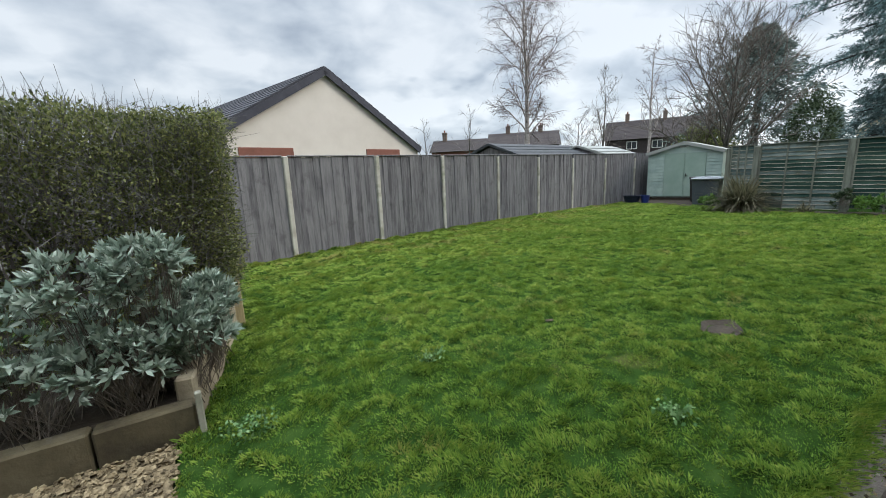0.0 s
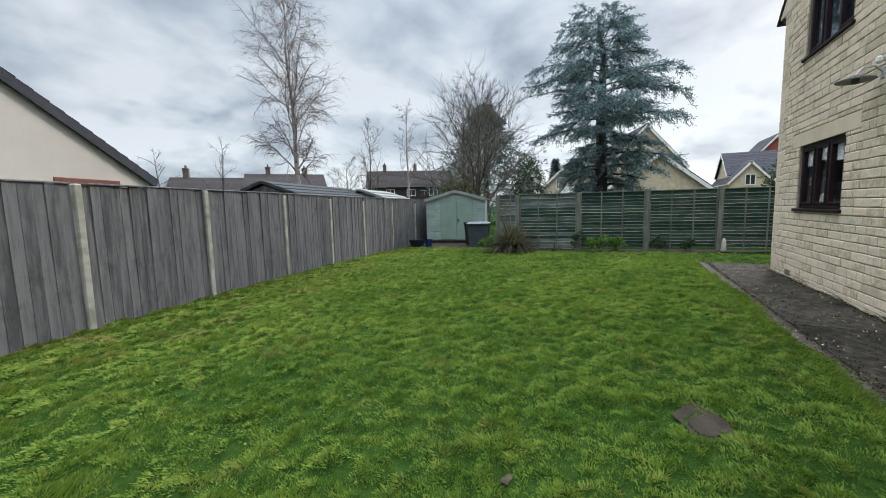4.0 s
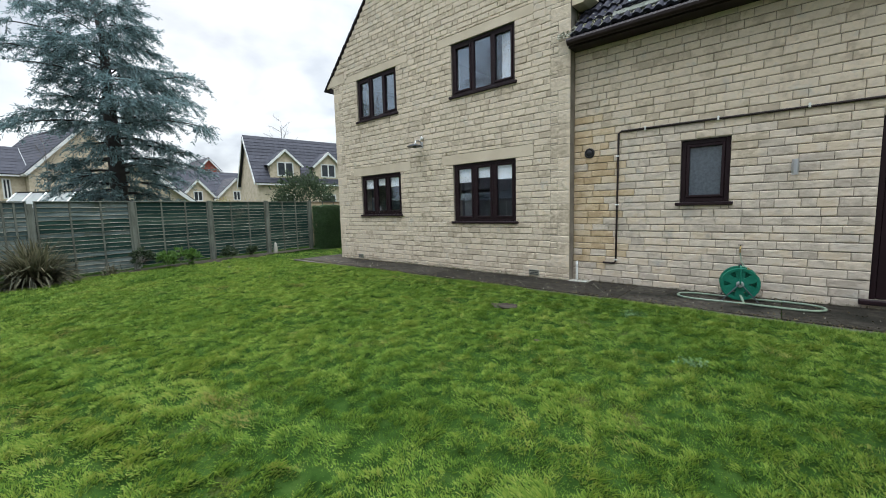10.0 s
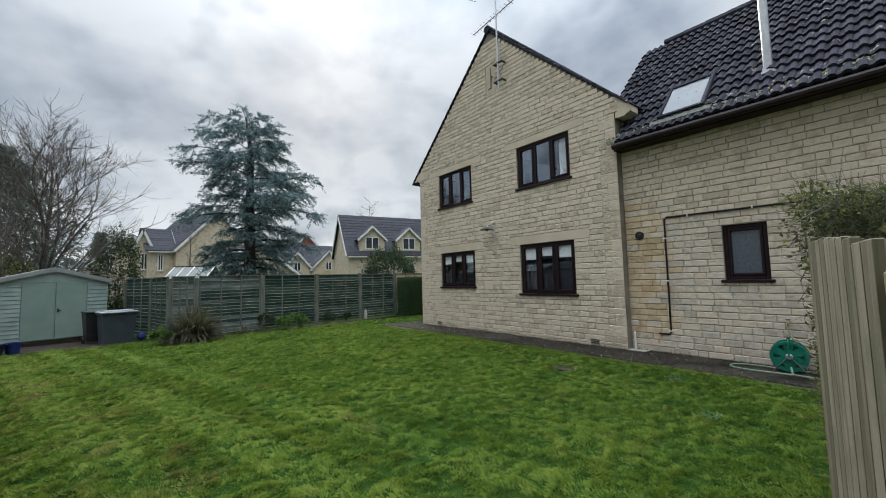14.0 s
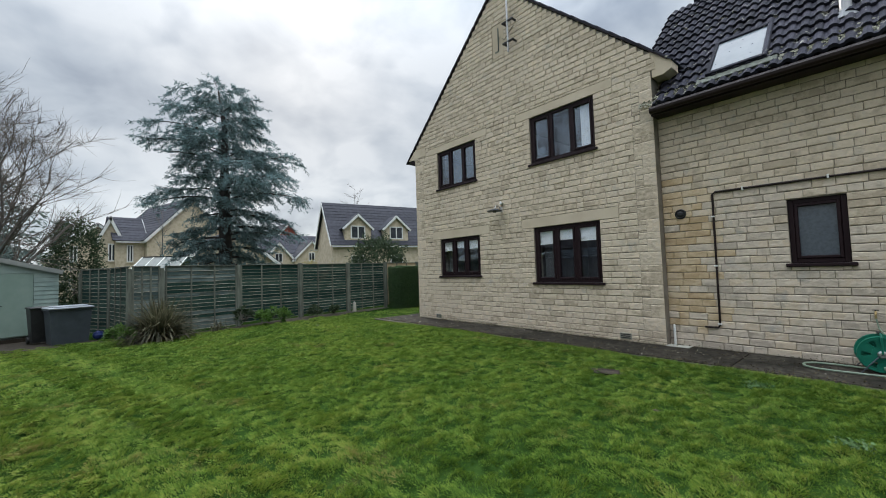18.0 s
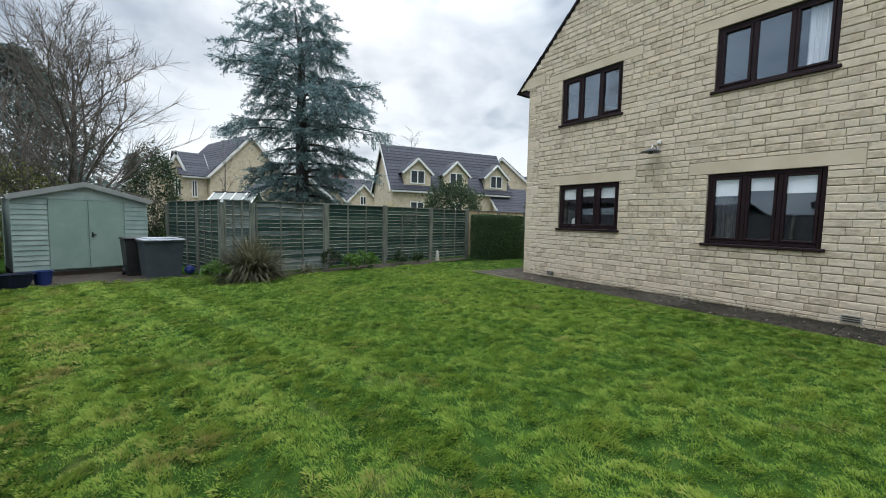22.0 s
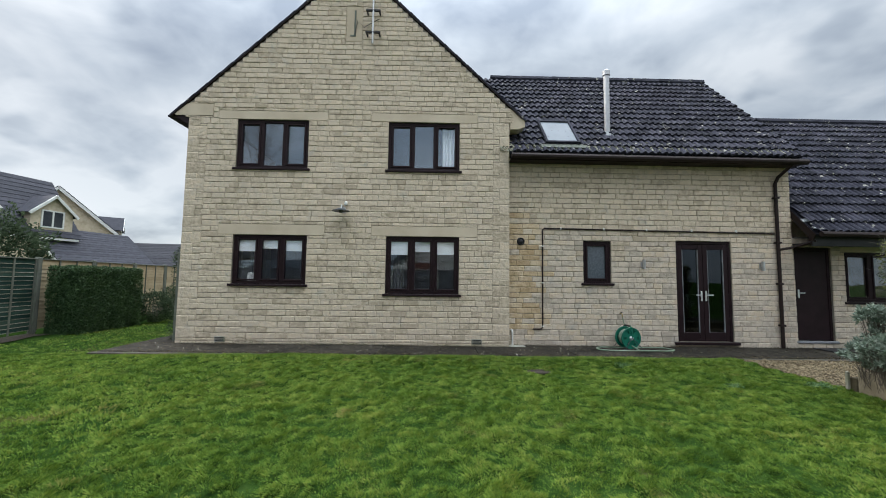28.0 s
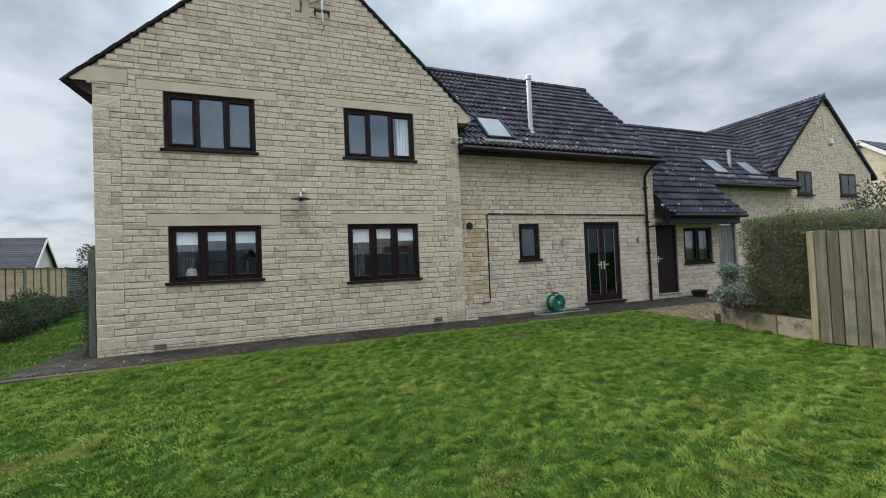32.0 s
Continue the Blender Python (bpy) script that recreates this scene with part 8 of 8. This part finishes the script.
round_bush("shrub", "evergreen bush beyond the boundary fence", (-11.0, .6, -.05), .9, .9, 1.85, 3600, M_BUSHLEAF, .1, 101)


def build_greenhouse():
    g = thing("greenhouse", "small greenhouse with white bars and dark green end", "greenhouse", (24.4, 3.4, 0), rz=52)
    W, D, ze, zr = 1.0, 2.2, 1.75, 2.5
    sl = math.atan2(zr - ze, W)
    L = math.hypot(W, zr - ze)
    part("gable", Shape().prism([(-W, 0), (W, 0), (W, ze), (0, zr), (-W, ze)], -.02, .02, Matrix.Rotation(-math.pi / 2, 4, "Z")), M_BUSHLEAF, g, "dark green end")
    for sg in (-1, 1):
        m = Matrix.Translation((0, 0, zr)) @ (Matrix.Identity(4) if sg > 0 else Matrix.Diagonal((1, -1, 1, 1))) @ Matrix.Rotation(-sl, 4, "X")
        for i in range(4):
            part("pane", Shape().box(i * D / 4 + .02, (i + 1) * D / 4 - .02, .02, L - .02, 0, .01, m), M_SHEDROOF, g)
        for i in range(5):
            part("bar", Shape().box(i * D / 4 - .025, i * D / 4 + .025, 0, L, .0, .04, m), M_WHITE, g)
    part("ridge", Shape().box(-.05, D + .05, -.04, .04, zr, zr + .05), M_BLACK, g)
    part("side", Shape().box(0, D, -W, -W + .03, 0, ze).box(0, D, W - .03, W, 0, ze), M_SHEDROOF, g)


build_greenhouse()
house("stone_house", "far low house with a mossy slate roof and white gable trim", (26.7, -33.2, 0), -82, 4.0, 10, 2.4, 4.5, M_RENDER, M_SLATE)
round_bush("shrub", "spreading dark shrub in the side border", (15.2, -8.8, -.05), .6, 1.0, .42, 3600, M_BUSHLEAF, .08, 102)
round_bush("shrub", "low dark shrub in the side border", (15.7, -11.0, -.05), .5, .7, .36, 2600, M_BUSHLEAF, .08, 103)
hedge("climber", "dark climbing evergreen behind the corner screen", (10.66, -2.2, 0), (11.0, -1.08, 1.95), 7000, 500, M_BUSHLEAF, .05, 104, depth=.1, lump=.04)
bare_tree("cherry_tree", "bare tree beyond the side garden", (17.5, -26.0, 0), 6.5, 3.2, 105, M_BARK, M_TWIG, 3, upright=.6, trunk_r=.12, first=.3, kids=(11, 8, 6, 4), twig_r=.011)


def build_bed():
    """Dark earth between the lawn and the lap fence."""
    s = Shape()
    ys = [-2.4 + .35 * i for i in range(25)]
    def edge(y):
        return back_x(y) - .75 - .25 * math.sin(y * 1.1) - .12 * math.sin(y * 3.7) - .05
    v = [(edge(y) if k == 0 else back_x(y) + .03, y, ground_z(back_x(y), y) + .012) for y in ys if y < 6.05 for k in (0, 1)]
    n = len(v) // 2
    s.add(v, [(2 * i, 2 * i + 1, 2 * i + 3, 2 * i + 2) for i in range(n - 1)])
    solo("flower_bed", s, M_SOIL, "bare dark soil border along the lap fence", "flower bed", kind="structure")
    z = ground_z(16, 8.5) + .03
    solo("shed_apron", Shape().add([(14.9, 6.05, ground_z(14.9, 6.05) + .006), (15.0, 10.6, ground_z(15, 10.6) + .012), (17.9, 11.3, -.228), (17.9, 8.0, -.228), (16.3, 7.1, ground_z(16.3, 7.1) + .012), (14.45, 6.05, ground_z(14.4, 6.05) + .006)], [(0, 1, 2, 3, 4, 5)]), M_SOIL, "bare trodden earth in front of the shed", "bare earth", kind="structure")


build_bed()


def build_weeds():
    """Broad-leaved weeds and clover in the turf, and bare scuffed spots."""
    rng = np.random.default_rng(33)
    spots = [(.05, 2.3, .13), (2.1, 1.05, .10), (1.3, 2.4, .08)]
    P = []
    for x, y, r in spots:
        n = int(260 * r / .2)
        P.append(np.c_[rng.normal(x, r * .6, n), rng.normal(y, r * .5, n), np.full(n, .012)])
    P = np.concatenate(P)
    P[:, 2] += ground_np(P[:, 0], P[:, 1]) + turf_relief(P[:, 0], P[:, 1]) + rng.uniform(0, .02, len(P))
    q = leaf_quads(rng, P, np.tile((0, 0, .35), (len(P), 1)), .03, .02, .8, .1)
    ob = new("clover", quads("clover", q, M_CLOVER))
    tagged(ob, "pale clover and weeds scattered in the lawn", "weeds", kind="stuff")
    for x, y, r in ((2.62, 2.49, .03), (12.2, 1.9, .12)):
        s = Shape()
        k = 14
        pts = [(r * (1 + .35 * math.sin(3 * a + x) + .2 * math.sin(5 * a)) * math.cos(a) * 1.4, r * (1 + .3 * math.sin(2 * a + y)) * math.sin(a)) for a in [2 * math.pi * i / k for i in range(k)]]
        s.add([(0, 0, .008)] + [(a, b, .0) for a, b in pts], [(0, i + 1, (i + 1) % k + 1) for i in range(k)])
        solo("bare_patch", s, M_SCUFF, "small scuffed bare patch in the lawn", "bare earth", kind="structure", m=pose(x, y, ground_z(x, y) - .002))


M_CLOVER = mat("clover_leaf", [(0.06, 0.135, 0.04), (0.095, 0.18, 0.06), (0.14, 0.22, 0.09)], 8, 0.7, 0, vary=.5)
M_SCUFF = mat("scuffed_earth", [(0.022, 0.016, 0.010), (0.04, 0.03, 0.018), (0.08, 0.062, 0.036)], 14, 0.95, 0.8, 60)
build_weeds()
M_CHIP = mat("pale_chip", [(0.32, 0.29, 0.22), (0.5, 0.46, 0.38), (0.6, 0.57, 0.5)], 8, 0.9, 0, vary=.7)
M_MOSS = mat("wall_moss", [(0.02, 0.028, 0.010), (0.04, 0.055, 0.018), (0.065, 0.08, 0.03)], 12, 0.95, 0, vary=.7, spec=.1)
M_LITTER = mat("path_litter", [(0.025, 0.02, 0.012), (0.06, 0.055, 0.03), (0.16, 0.12, 0.07)], 20, 0.95, 0, vary=.8, spec=.1)
build_path_edge()
